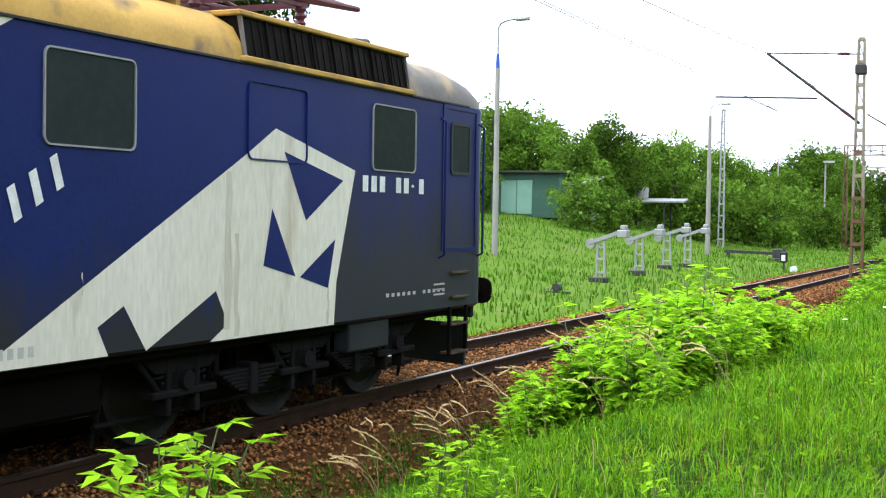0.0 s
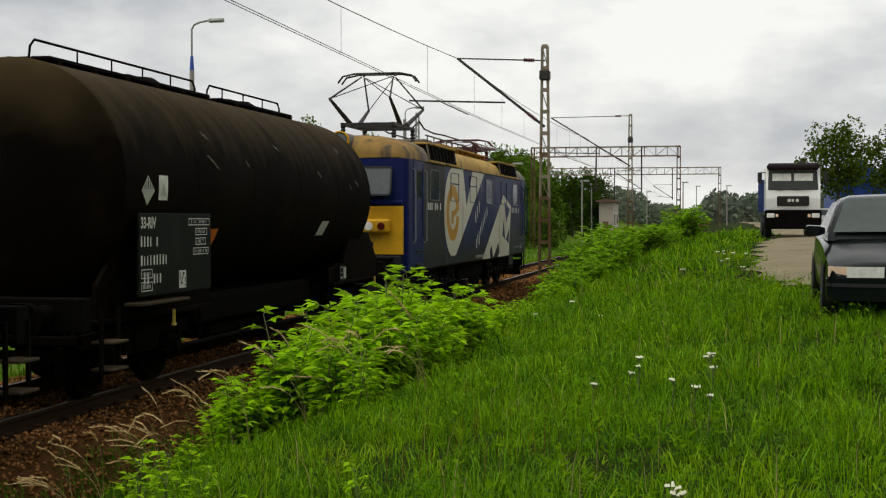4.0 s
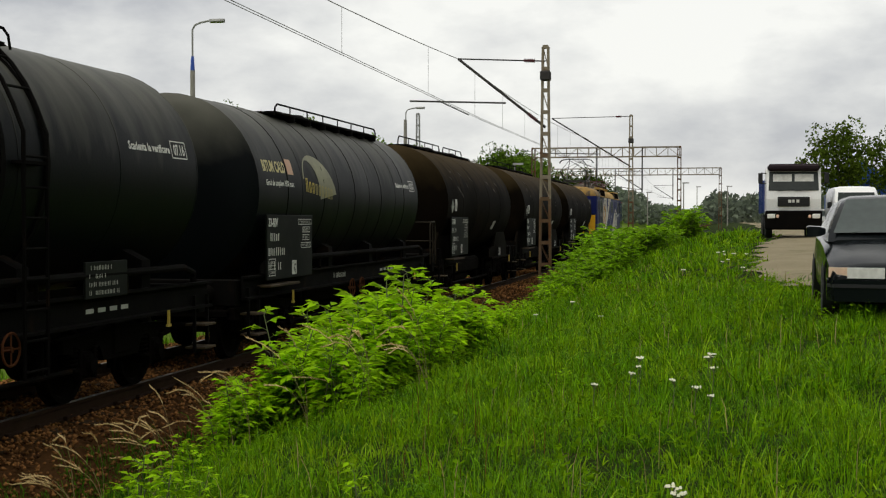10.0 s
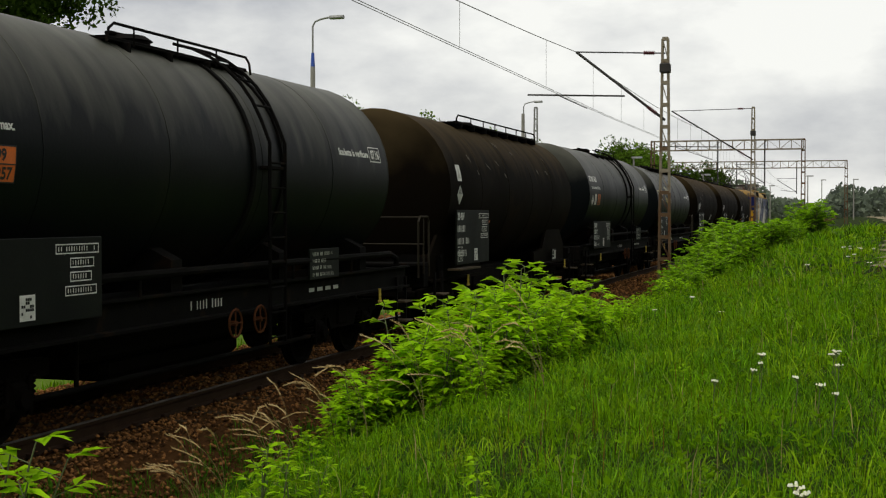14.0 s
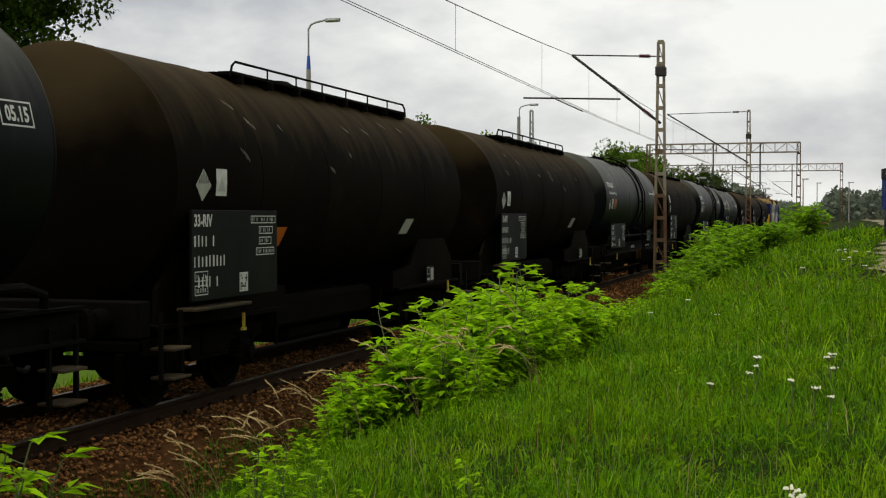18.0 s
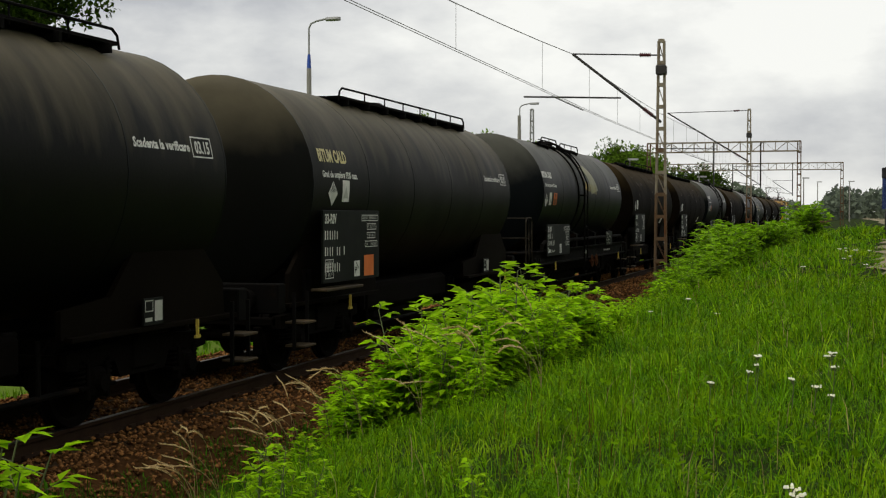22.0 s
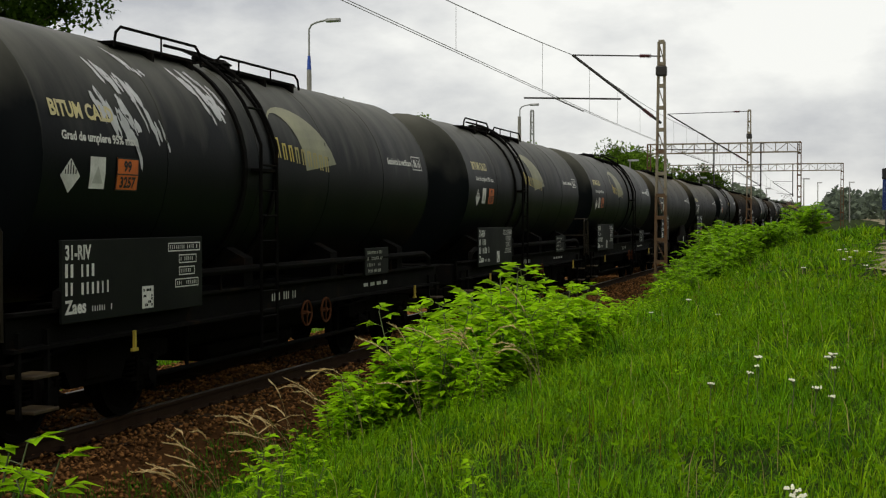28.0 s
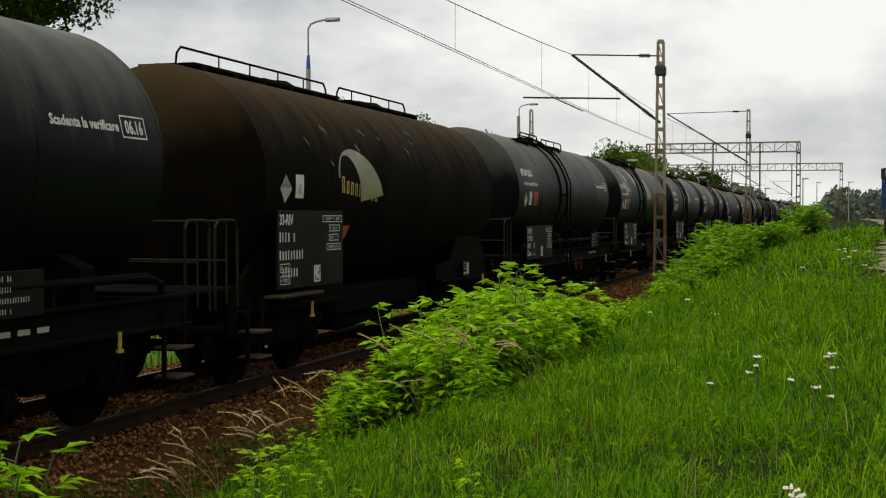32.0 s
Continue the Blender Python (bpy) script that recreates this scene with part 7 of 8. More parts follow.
# ---- buildings ----


def corrugated(s, x0, x1, y, z0, z1, pitch=0.3, depth=0.04):
    n = int((x1 - x0) / pitch)
    for k in range(n):
        a = x0 + pitch * k
        s.box(a, a + pitch * 0.5, y - depth, y, z0, z1)
    return s


def build_blue_hall():
    h = thing("blue_hall", (0, 0, 0), "blue corrugated workshop hall beyond the road", "hall")
    y = 122.0
    x0, x1, z0 = 10.5, 14.8, 1.2
    part("wall", Shape().box(x0, x1, y, y + 14, z0 - 0.3, 5.6, 0.02), M_SHED_BLUE, h)
    cl = corrugated(Shape(), x0, x1, y, z0, 5.6)
    part("cladding", cl, M_SHED_BLUE, h)
    part("roof", Shape().prism([(x0 - 0.3, 5.6), (x1 + 0.3, 5.6), ((x0 + x1) / 2, 7.6)], 1, y - 0.3, y + 14.3), M_SHED_BLUE, h)
    part("gate", Shape().box(x0 + 1.2, x0 + 3.0, y - 0.08, y, z0, 4.0, 0.02), M_DARK_STEEL, h)


build_blue_hall()


def build_green_shed():
    h = thing("garden_shed", (-30.0, 76.0, stand(-30, 76) - 0.1, 0, 0, 8), "green wooden shed with pale doors and flat felt roof", "shed")
    part("wall", Shape().box(-2.2, 2.2, -1.5, 1.5, 0, 2.75, 0.02), M_SHED_GREEN, h)
    for k in range(20):
        part("board", cached("shed_board", lambda: Shape().box(-0.09, 0.09, -0.025, 0, 0, 2.75, 0.006).mesh("board", M_SHED_GREEN)), None, h).location = (-2.1 + 0.22 * k, -1.5, 0)
    for k in range(2):
        part("door", Shape().box(-1.5 + 1.02 * k, -0.52 + 1.02 * k, -1.6, -1.53, 0.2, 2.3, 0.02), M_GREEN_LIGHT, h, "pale green door")
    part("roof", Shape().box(-2.6, 2.6, -1.9, 1.9, 2.75, 2.89, 0.03), M_FELT, h)
    g = thing("grey_lean_to", (-27.8, 77.1, stand(-27.8, 77.1) - 0.1), "weathered grey lean-to roof behind the bushes", "shed")
    part("wall", Shape().box(-1.6, 1.6, -1.2, 1.2, 0, 2.3, 0.02), M_CONCRETE, g)
    part("roof", Shape().loft([[(-1.9, -1.5, 2.35), (1.9, -1.5, 2.35), (1.9, -1.5, 2.45), (-1.9, -1.5, 2.45)], [(-1.9, 1.5, 2.95), (1.9, 1.5, 2.95), (1.9, 1.5, 3.05), (-1.9, 1.5, 3.05)]]), M_GALV, g)


build_green_shed()


def build_station():
    h = thing("station_building", (-12.9, 152.0, 0), "small pale plastered railway building with a low roof", "building")
    part("wall", Shape().box(-0.8, 0.8, 0, 9, -0.4, 4.2, 0.02), M_PLASTER, h)
    for k in range(3):
        w = part("window", Shape().box(0.78, 0.83, 1.2 + 2.6 * k, 2.2 + 2.6 * k, 1.4, 2.9, 0.02), M_TRUCK_WHITE, h)
        part("pane", Shape().box(0.82, 0.845, 1.28 + 2.6 * k, 2.12 + 2.6 * k, 1.48, 2.82), M_GLASS, w)
    part("door", Shape().box(-0.4, 0.3, -0.05, 0.0, -0.2, 1.9, 0.02), M_TILE, h)
    part("roof", Shape().prism([(-1.2, 4.2), (1.2, 4.2), (1.2, 4.35), (0, 4.6), (-1.2, 4.35)], 1, -0.4, 9.4), M_TILE, h)
    g = thing("far_house", (-52.0, 168.0, stand(-52, 168)), "distant house with a brown tiled roof above the trees", "house")
    part("wall", Shape().box(-5, 5, 0, 8, -0.3, 5.4, 0.02), M_PLASTER, g)
    part("roof", Shape().prism([(-0.5, 5.4), (8.5, 5.4), (4.0, 9.0)], 0, -5.4, 5.4), M_TILE, g)
    f = thing("white_cabin", (-24.5, 190.0, -0.2), "distant pale cabin beside the track", "cabin")
    part("wall", Shape().box(-2, 2, 0, 4, 0, 3.0, 0.02), M_PLASTER, f)
    part("roof", Shape().box(-2.3, 2.3, -0.3, 4.3, 3.0, 3.2, 0.03), M_FELT, f)


build_station()

# ---- trackside gear beyond the line ----


def build_tensioner(x, y):
    z = stand(x, y) - 0.05
    t = thing("wire_tensioner", (x, y, z, 0, 0, random.uniform(-6, 6)), "grey steel signal-wire tensioning post with a counterweight arm", "tensioner", "tensioning posts in a row")
    for s in (-0.16, 0.16):
        part("upright", Shape().loft([[(s - 0.035, -0.05, 0), (s + 0.035, -0.05, 0), (s + 0.035, 0.05, 0), (s - 0.035, 0.05, 0)], [(s * 0.7 - 0.03, -0.05, 1.55), (s * 0.7 + 0.03, -0.05, 1.55), (s * 0.7 + 0.03, 0.05, 1.55), (s * 0.7 - 0.03, 0.05, 1.55)]]), M_GALV, t)
    for z1 in (0.35, 0.8, 1.2):
        part("cross_bar", Shape().box(-0.15, 0.15, -0.03, 0.03, z1, z1 + 0.07, 0.01), M_GALV, t)
    part("lever_arm", Shape().beam((-0.45, 0, 1.38), (0.75, 0, 1.78), 0.16, 0.13), M_GALV, t)
    part("pulley", Shape().tube((-0.38, -0.06, 1.36), (-0.38, 0.06, 1.36), 0.17, n=18), M_GALV, t)
    part("weight", Shape().box(0.62, 0.98, -0.16, 0.16, 1.58, 1.84, 0.03), M_GALV, t)
    part("weight", Shape().box(0.72, 0.92, -0.12, 0.12, 1.84, 2.0, 0.03), M_GALV, t)
    part("foot_box", Shape().box(-0.36, 0.22, -0.2, 0.2, -0.02, 0.24, 0.03), M_DARK_STEEL, t)


for tx, ty in ((-13.75, 41.4), (-14.25, 47.5), (-14.6, 52.6), (-14.75, 56.6)):
    build_tensioner(tx, ty)


def build_posts():
    p = thing("concrete_pole", (0, 0, 0), "slender concrete line pole", "pole", "poles beyond the line")
    part("shaft", Shape().tube((-17.1, 69.8, stand(-17.1, 69.8) - 0.2), (-17.1, 69.8, 7.7), 0.15, 0.09, 10), M_CONCRETE, p, smooth=True)
    m = thing("lattice_post", (0, 0, 0), "grey lattice steel post beyond the line", "mast", "overhead-line masts")
    part("shaft", lattice(Shape(), -19.4, 82.7, stand(-19.4, 82.7) - 0.2, 9.1, 0.42, 0.24, 0.2, 0.7), M_GALV, m)
    for x, y, top in ((-15.5, 99.0, 6.4), (-14.4, 150.0, 6.2), (-12.2, 118.0, 5.6), (-23.0, 120.0, 7.6), (-4.2, 160.0, 6.6), (1.2, 185.0, 6.8), (-3.4, 210.0, 7.4), (-9.9, 185.0, 6.0)):
        l = thing("line_post", (0, 0, 0), "thin grey lamp post beside the far tracks", "post", "posts beside the far tracks")
        z0 = stand(x, y) - 0.2
        part("shaft", Shape().tube((x, y, z0), (x, y, top), 0.09, 0.06, 8), M_CONCRETE, l)
        part("lamp_head", Shape().loft([[(x + u, y + v, top + w) for v, w in ((-0.14, 0), (0.14, 0), (0.1, 0.14), (-0.1, 0.14))] for u in (-0.15, 0.65)]), M_GALV, l)


build_posts()


def build_point_gear():
    g = thing("point_indicator", (-11.3, 60.8, stand(-11.3, 60.8)), "low black and white point indicator lantern beside the rail", "signal")
    part("stand", Shape().tube((0, 0, -0.1), (0, 0, 0.5), 0.05, n=8), M_DARK_STEEL, g)
    part("lantern", Shape().box(-0.17, 0.17, -0.14, 0.14, 0.45, 0.95, 0.05), M_BLACK, g)
    part("lens", Shape().box(-0.09, 0.09, -0.15, -0.14, 0.52, 0.80, 0.01), M_WHITE, g)
    part("cap", Shape().tube((0, 0, 0.95), (0, 0, 1.12), 0.09, 0.05, 10), M_BLACK, g)
    part("timber", Shape().box(-1.3, 0.5, -0.16, 0.16, -0.16, 0.03, 0.02), M_DARK_STEEL, g)
    part("lever_weight", Shape().tube((0.45, -0.1, 0.14), (0.45, 0.1, 0.14), 0.16, n=14), M_WHITE, g)
    b = thing("ground_lever_frame", (-14.6, 70.5, stand(-14.6, 70.5)), "dark steel ground frame with a long lever rod", "lever frame")
    part("beam", Shape().beam((-1.7, 0, 0.42), (1.0, 0, 0.36), 0.16, 0.16), M_DARK_STEEL, b)
    part("head", Shape().box(0.9, 1.35, -0.2, 0.2, 0.1, 0.62, 0.05), M_DARK_STEEL, b)
    part("foot", Shape().box(0.7, 1.5, -0.3, 0.3, -0.1, 0.12, 0.03), M_DARK_STEEL, b)
    part("foot", Shape().box(-1.6, -1.4, -0.1, 0.1, -0.1, 0.4, 0.02), M_DARK_STEEL, b)
    c = thing("wire_guide", (-13.3, 36.0, stand(-13.3, 36)), "small dark wire guide in the grass", "wire guide")
    part("plate", Shape().box(-0.5, 0.4, -0.1, 0.1, -0.05, 0.06, 0.02), M_DARK_STEEL, c)
    part("roller", Shape().tube((0, -0.1, 0.16), (0, 0.1, 0.16), 0.13, n=12), M_DARK_STEEL, c)
    s = thing("relay_hut", (-24.5, 84.0, stand(-24.5, 84) - 0.1), "weathered open steel shelter among the bushes", "shelter")
    for x in (-1.2, 1.2):
        for y in (-0.8, 0.8):
            part("post", Shape().box(x - 0.05, x + 0.05, y - 0.05, y + 0.05, 0, 2.0), M_DARK_STEEL, s)
    part("roof", Shape().loft([[(-1.5, -1.1, 2.0), (2.6, -1.1, 2.0), (2.6, 1.1, 2.0), (-1.5, 1.1, 2.0)], [(-1.5, -1.1, 2.1), (2.6, -1.1, 2.1), (2.6, 1.1, 2.3), (-1.5, 1.1, 2.3)]]), M_GALV, s)
    part("tank", Shape().tube((-0.6, 0, 2.3), (-0.6, 0, 3.0), 0.45, n=14), M_GALV, s)


build_point_gear()

# ---- plants ----


def blades(name, x, y, h, w, mat, label, category, seed, bend=0.45, z_off=-0.02):
    """Grass as narrow bent blades, one mesh."""
    rng = np.random.default_rng(seed)
    n = len(x)
    z = ground_z(x, y) + z_off
    a = rng.uniform(0, 2 * np.pi, n)
    d = np.stack([np.cos(a), np.sin(a), np.zeros(n)], -1)
    side = np.stack([-np.sin(a), np.cos(a), np.zeros(n)], -1)
    b = (rng.uniform(0.1, 1.0, n) * bend * h)[:, None]
    base = np.stack([x, y, z], -1)
    mid = base + d * b * 0.30
    mid[:, 2] += h * 0.58
    tip = base + d * b
    tip[:, 2] += h * rng.uniform(0.85, 1.0, n)
    hw = (w / 2)[:, None]
    v = np.stack([base - side * hw, base + side * hw, mid + side * hw * 0.8, mid - side * hw * 0.8, tip], 1)
    k = (np.arange(n) * 5)[:, None]
    quad = np.array([0, 1, 2, 3])[None] + k
    tri = np.array([3, 2, 4])[None] + k
    f = np.concatenate([quad, tri], 1).ravel()
    ob = new(name, quick_mesh(name, v.reshape(-1, 3), f, np.tile([4, 3], n), mat))
    return tagged(ob, label, category, kind="stuff")


def on_road(x, y):
    edge = road_left(y) + 0.22 * np.sin(y * 2.9) + 0.15 * np.sin(y * 7.1 + x)
    return (y > 16.5) & (x > edge) & (x < road_left(y) + 7.0)


def tufts(name, x, y, size, h, w, count, mat, label, seed, spread=0.10):
    """Grass in fanned tufts of arching blades round the given feet, one mesh."""
    rng = np.random.default_rng(seed)
    k = np.repeat(np.arange(len(x)), count)
    n = len(k)
    s = size[k]
    a = rng.uniform(0, 2 * np.pi, n)
    out = rng.random(n) ** 0.7
    px, py = x[k] + np.cos(a) * out * spread * s, y[k] + np.sin(a) * out * spread * s
    base = np.stack([px, py, ground_z(px, py) - 0.02], -1)
    turn = a + rng.normal(0, 0.7, n)
    d = np.stack([np.cos(turn), np.sin(turn), np.zeros(n)], -1)
    twist = turn + np.pi / 2 + rng.normal(0, 0.5, n)
    side = np.stack([np.cos(twist), np.sin(twist), np.zeros(n)], -1)
    ht = h[k] * s * rng.uniform(0.45, 1.1, n)
    reach = (ht * (0.12 + 1.15 * out * rng.random(n)))[:, None]
    droop = rng.uniform(0.0, 0.62, n) * (0.3 + out)
    hw = (w[k] * rng.uniform(0.6, 1.4, n) / 2)[:, None]
    rows = []
    for u, wide in ((0, 0.8), (0.4, 1.0), (0.75, 0.75)):
        c = base + d * reach * u ** 1.7
        c[:, 2] += ht * (u - droop * u ** 3)
        rows += [c - side * hw * wide, c + side * hw * wide]
    tip = base + d * reach
    tip[:, 2] += ht * (1 - droop)
    v = np.stack(rows + [tip], 1)
    o = (np.arange(n) * 7)[:, None]
    f = np.concatenate([np.array([0, 1, 3, 2])[None] + o, np.array([2, 3, 5, 4])[None] + o, np.array([4, 5, 6])[None] + o], 1).ravel()
    ob = new(name, quick_mesh(name, v.reshape(-1, 3), f, np.tile([4, 4, 3], n), mat))
    return tagged(ob, label, "grass", kind="stuff")


def build_grass():
    rng = np.random.default_rng(21)
    bands = ((-12.0, 2.0, -5.0, 6.0, 7, 0.24, 0.012), (2.0, 6.0, -5.0, 3.0, 74, 0.155, 0.0052), (6.0, 10.0, -5.2, 4.0, 105, 0.155, 0.0056), (10.0, 16.0, -5.3, 4.5, 78, 0.18, 0.0074), (16.0, 26.0, -5.3, 6.5, 36, 0.225, 0.0095), (26.0, 45.0, -5.3, 9.0, 9.0, 0.27, 0.019), (45.0, 80.0, -5.0, 12.0, 2.6, 0.32, 0.040))
    for name, mat, share, tall, wide, label, count, seed in (("verge_grass", M_GRASS, 0.62, 1.0, 1.0, "lush uneven green meadow grass on the verge", 21, 4), ("light_grass", M_GRASS_LIGHT, 0.24, 1.08, 1.2, "taller light green grass in loose tufts", 16, 5), ("short_grass", M_GRASS_DEEP, 0.34, 0.62, 1.1, "short dark green grass between the tufts", 20, 6)):
        xs, ys, hs, ws, ss = [], [], [], [], []
        for y0, y1, x0, x1, dens, h, w in bands:
            n = int((y1 - y0) * (x1 - x0) * dens * share)
            x, y = rng.uniform(x0, x1, n), rng.uniform(y0, y1, n)
            patch = 0.5 + 0.5 * np.sin(x * 1.3 + seed + 1.7 * np.sin(y * 0.9)) * np.sin(y * 1.1 + 1.3 * np.sin(x * 1.1 + seed))
            clump = 0.5 + 0.5 * np.sin(x * 4.3 + 2.0 * np.sin(y * 2.1 + seed)) * np.sin(y * 2.9 + 1.6 * np.sin(x * 3.1))
            keep = (rng.random(n) < (0.35 + 0.35 * patch + 0.45 * clump) * smooth_step(-5.6, -4.5, x)) & ~on_road(x, y)
            x, y, patch = x[keep], y[keep], 0.5 * (patch + clump)[keep]
            m = len(x)
            xs.append(x), ys.append(y), ws.append(np.full(m, w * wide))
            hs.append(np.full(m, h * tall) * (0.75 + 0.25 * smooth_step(-5, -3.4, x)) * (1 - 0.5 * smooth_step(-2.2, 0.2, x - road_left(y)) * smooth_step(15, 24, y)))
            ss.append(np.exp(rng.normal(0, 0.34, m)) * (0.50 + 0.85 * patch))
        x, y, h, w, size = (np.concatenate(k) for k in (xs, ys, hs, ws, ss))
        tufts(name, x, y, size, h, w, count, mat, label, seed, 0.13)
    n = 520
    x, y = rng.uniform(-4.6, 4.5, n), 4.5 + 36 * rng.random(n) ** 1.6
    k = ~on_road(x, y)
    x, y = x[k], y[k]
    blades("seeding_grass", x, y, rng.uniform(0.24, 0.42, len(x)), rng.uniform(0.003, 0.005, len(x)) * (1 + y / 16), M_GRASS_DRY, "thin pale seeding grass stems", "grass", 5, 0.5)
    # rusty sorrel and seed heads in loose drifts
    n = 2600
    x, y = rng.uniform(-3.0, 4.5, n), 6 + 26 * rng.random(n) ** 1.2
    drift = np.sin(x * 0.9 + 1.2 * np.sin(y * 0.35)) * np.sin(y * 0.42 + 0.7 * x + 1.9)
    k = (rng.random(n) < smooth_step(0.1, 0.8, drift)) & ~on_road(x, y)
    x, y = x[k], y[k]
    blades("sorrel", x, y, rng.uniform(0.20, 0.36, len(x)), rng.uniform(0.0025, 0.0045, len(x)) * (1 + y / 20), M_SORREL, "rusty brown sorrel and seed heads in the grass", "weeds", 15, 0.3)
    # short dark grass that creeps down to the stones
    n = 5600
    y = 5 + 19 * rng.random(n) ** 1.1
    x = -6.25 + 0.03 * (y - 9) + 0.16 * np.sin(y * 1.9) + 0.12 * np.sin(y * 5.3) + 1.75 * rng.random(n) ** 0.85
    tufts("bank_foot_grass", x, y, np.exp(rng.normal(0, 0.3, n)), np.full(n, 0.15), np.full(n, 0.009), 6, M_GRASS_DEEP, "short dark grass creeping over the edge of the stones", 16, 0.12)
    # broad low leaves among the grass
    n = 1500
    x, y = rng.uniform(-4.6, 4.5, n), 4.0 + 30 * rng.random(n) ** 1.5
    k = ~on_road(x, y)
    x, y = np.repeat(x[k], 8), np.repeat(y[k], 8)
    n = len(x)
    x, y = x + rng.normal(0, 0.05, n), y + rng.normal(0, 0.05, n)
    z = ground_z(x, y) + rng.uniform(0.03, 0.26, n)
    a, t = rng.uniform(0, 6.28, n), rng.uniform(-0.3, 0.7, n)
    d = np.stack([np.cos(a) * np.cos(t), np.sin(a) * np.cos(t), np.sin(t)], -1)
    sd = np.stack([-np.sin(a), np.cos(a), np.zeros(n)], -1)
    ln = (rng.uniform(0.022, 0.065, n) * (1 + y / 30))[:, None]
    p = np.stack([x, y, z], -1)
    v = np.stack([p, p + d * ln * 0.5 + sd * ln * 0.28, p + d * ln, p + d * ln * 0.5 - sd * ln * 0.28], 1).reshape(-1, 3)
    tagged(new("meadow_herbs", quick_mesh("meadow_herbs", v, np.arange(4 * n), np.full(n, 4), M_HERB)), "small broad green herbs among the grass", "herbs", kind="stuff")
    n = 52000
    x, y = rng.uniform(-46, -10.9, n), 18 + 105 * rng.random(n) ** 1.25
    blades("far_meadow_grass", x, y, rng.uniform(0.08, 0.30, n), rng.uniform(0.025, 0.06, n), M_MEADOW_BLADE, "green rough meadow grass beyond the track", "grass", 6)
    n = 9000
    x, y = rng.uniform(-10.7, -10.0, n), rng.uniform(8, 90, n)
    blades("track_weeds", x, y, rng.uniform(0.05, 0.25, n), rng.uniform(0.015, 0.03, n), M_GRASS, "low weeds at the edge of the ballast", "weeds", 7)


build_grass()


def leaflet(v, f, base, way, up, length, width):
    """A pointed leaf folded along its rib."""
    side = way.cross(up).normalized()
    k = len(v)
    v += [base, base + way * length * 0.45 + side * width / 2 + up * width * 0.12, base + way * length * 0.5 - up * width * 0.06, base + way * length * 0.45 - side * width / 2 + up * width * 0.12, base + way * length - up * width * 0.25]
    f += [(k, k + 1, k + 2), (k, k + 2, k + 3), (k + 2, k + 1, k + 4), (k + 2, k + 4, k + 3)]


def sapling_meshes(seed, height, count, size, low=0.18, stems=(3, 5), simple=False, mat=None):
    """Stem and leaves of a young shrub with compound leaves."""
    rng = random.Random(seed)
    stem = Shape()
    v, f = [], []
    for s in range(rng.randint(*stems)):
        lean = Vector((rng.uniform(-0.35, 0.35), rng.uniform(-0.35, 0.35), 1)).normalized()
        h = height * rng.uniform(0.65, 1.0)
        a = Vector((rng.uniform(-0.12, 0.12), rng.uniform(-0.12, 0.12), -0.05))
        tip = a + lean * h
        stem.tube(a, a.lerp(tip, 0.5), 0.012, 0.008, 5).tube(a.lerp(tip, 0.5), tip, 0.008, 0.003, 5)
        for j in range(count):
            t = low + (1 - low) * j / (count - 1)
            p = a.lerp(tip, t)
            az = j * 2.4 + rng.uniform(-0.4, 0.4)
            rise = 0.15 + 0.7 * t
            way = Vector((math.cos(az), math.sin(az), rise * 0.6)).normalized()
            reach = size * rng.uniform(1.0, 1.7) * (1.15 - 0.5 * t)
            q = p + way * reach
            stem.tube(p, q, 0.003, 0.002, 3, False)
            flat = Vector((-way.y, way.x, 0)).normalized()
            up = way.cross(flat).normalized() * -1
            if up.z < 0:
                up = -up
            if simple:
                leaflet(v, f, p + way * size * 0.2, way, up, size * rng.uniform(1.0, 1.5), size * 0.72)
                continue
            for frac, sd in ((0.45, 1), (0.45, -1), (0.75, 1), (0.75, -1), (1.0, 0)):
                b = p.lerp(q, frac)
                w = (way + flat * sd * 1.1 + Vector((0, 0, rng.uniform(-0.75, 0.05)))).normalized()
                leaflet(v, f, b, w, (up + Vector((rng.gauss(0, 0.25), rng.gauss(0, 0.25), 0.2))).normalized(), size * rng.uniform(0.8, 1.25), size * 0.52)
    flat_f = [i for t in f for i in t]
    leaves = quick_mesh("leaves", [tuple(p) for p in v], flat_f, [3] * len(f), mat or M_LEAF)
    return stem.mesh("stem", M_BARK_GREEN), leaves


M_BARK_GREEN = material("green_stem", (0.12, 0.16, 0.05), 0.7, 0, (0.10, 0.10, 0.05), 5.0, 0.6, 30, 0.0)


def sapling(x, y, turn, scale, meshes, label="light green sapling with compound leaves on the bank", group="saplings on the bank"):
    t = thing("sapling", pose(x, y, stand(x, y), 0, 0, turn) @ Matrix.Scale(scale, 4), label, "shrub", group)
    tagged(part("stem", meshes[0], None, t), kind="stuff")
    tagged(part("leaves", meshes[1], None, t), kind="stuff")
    return t


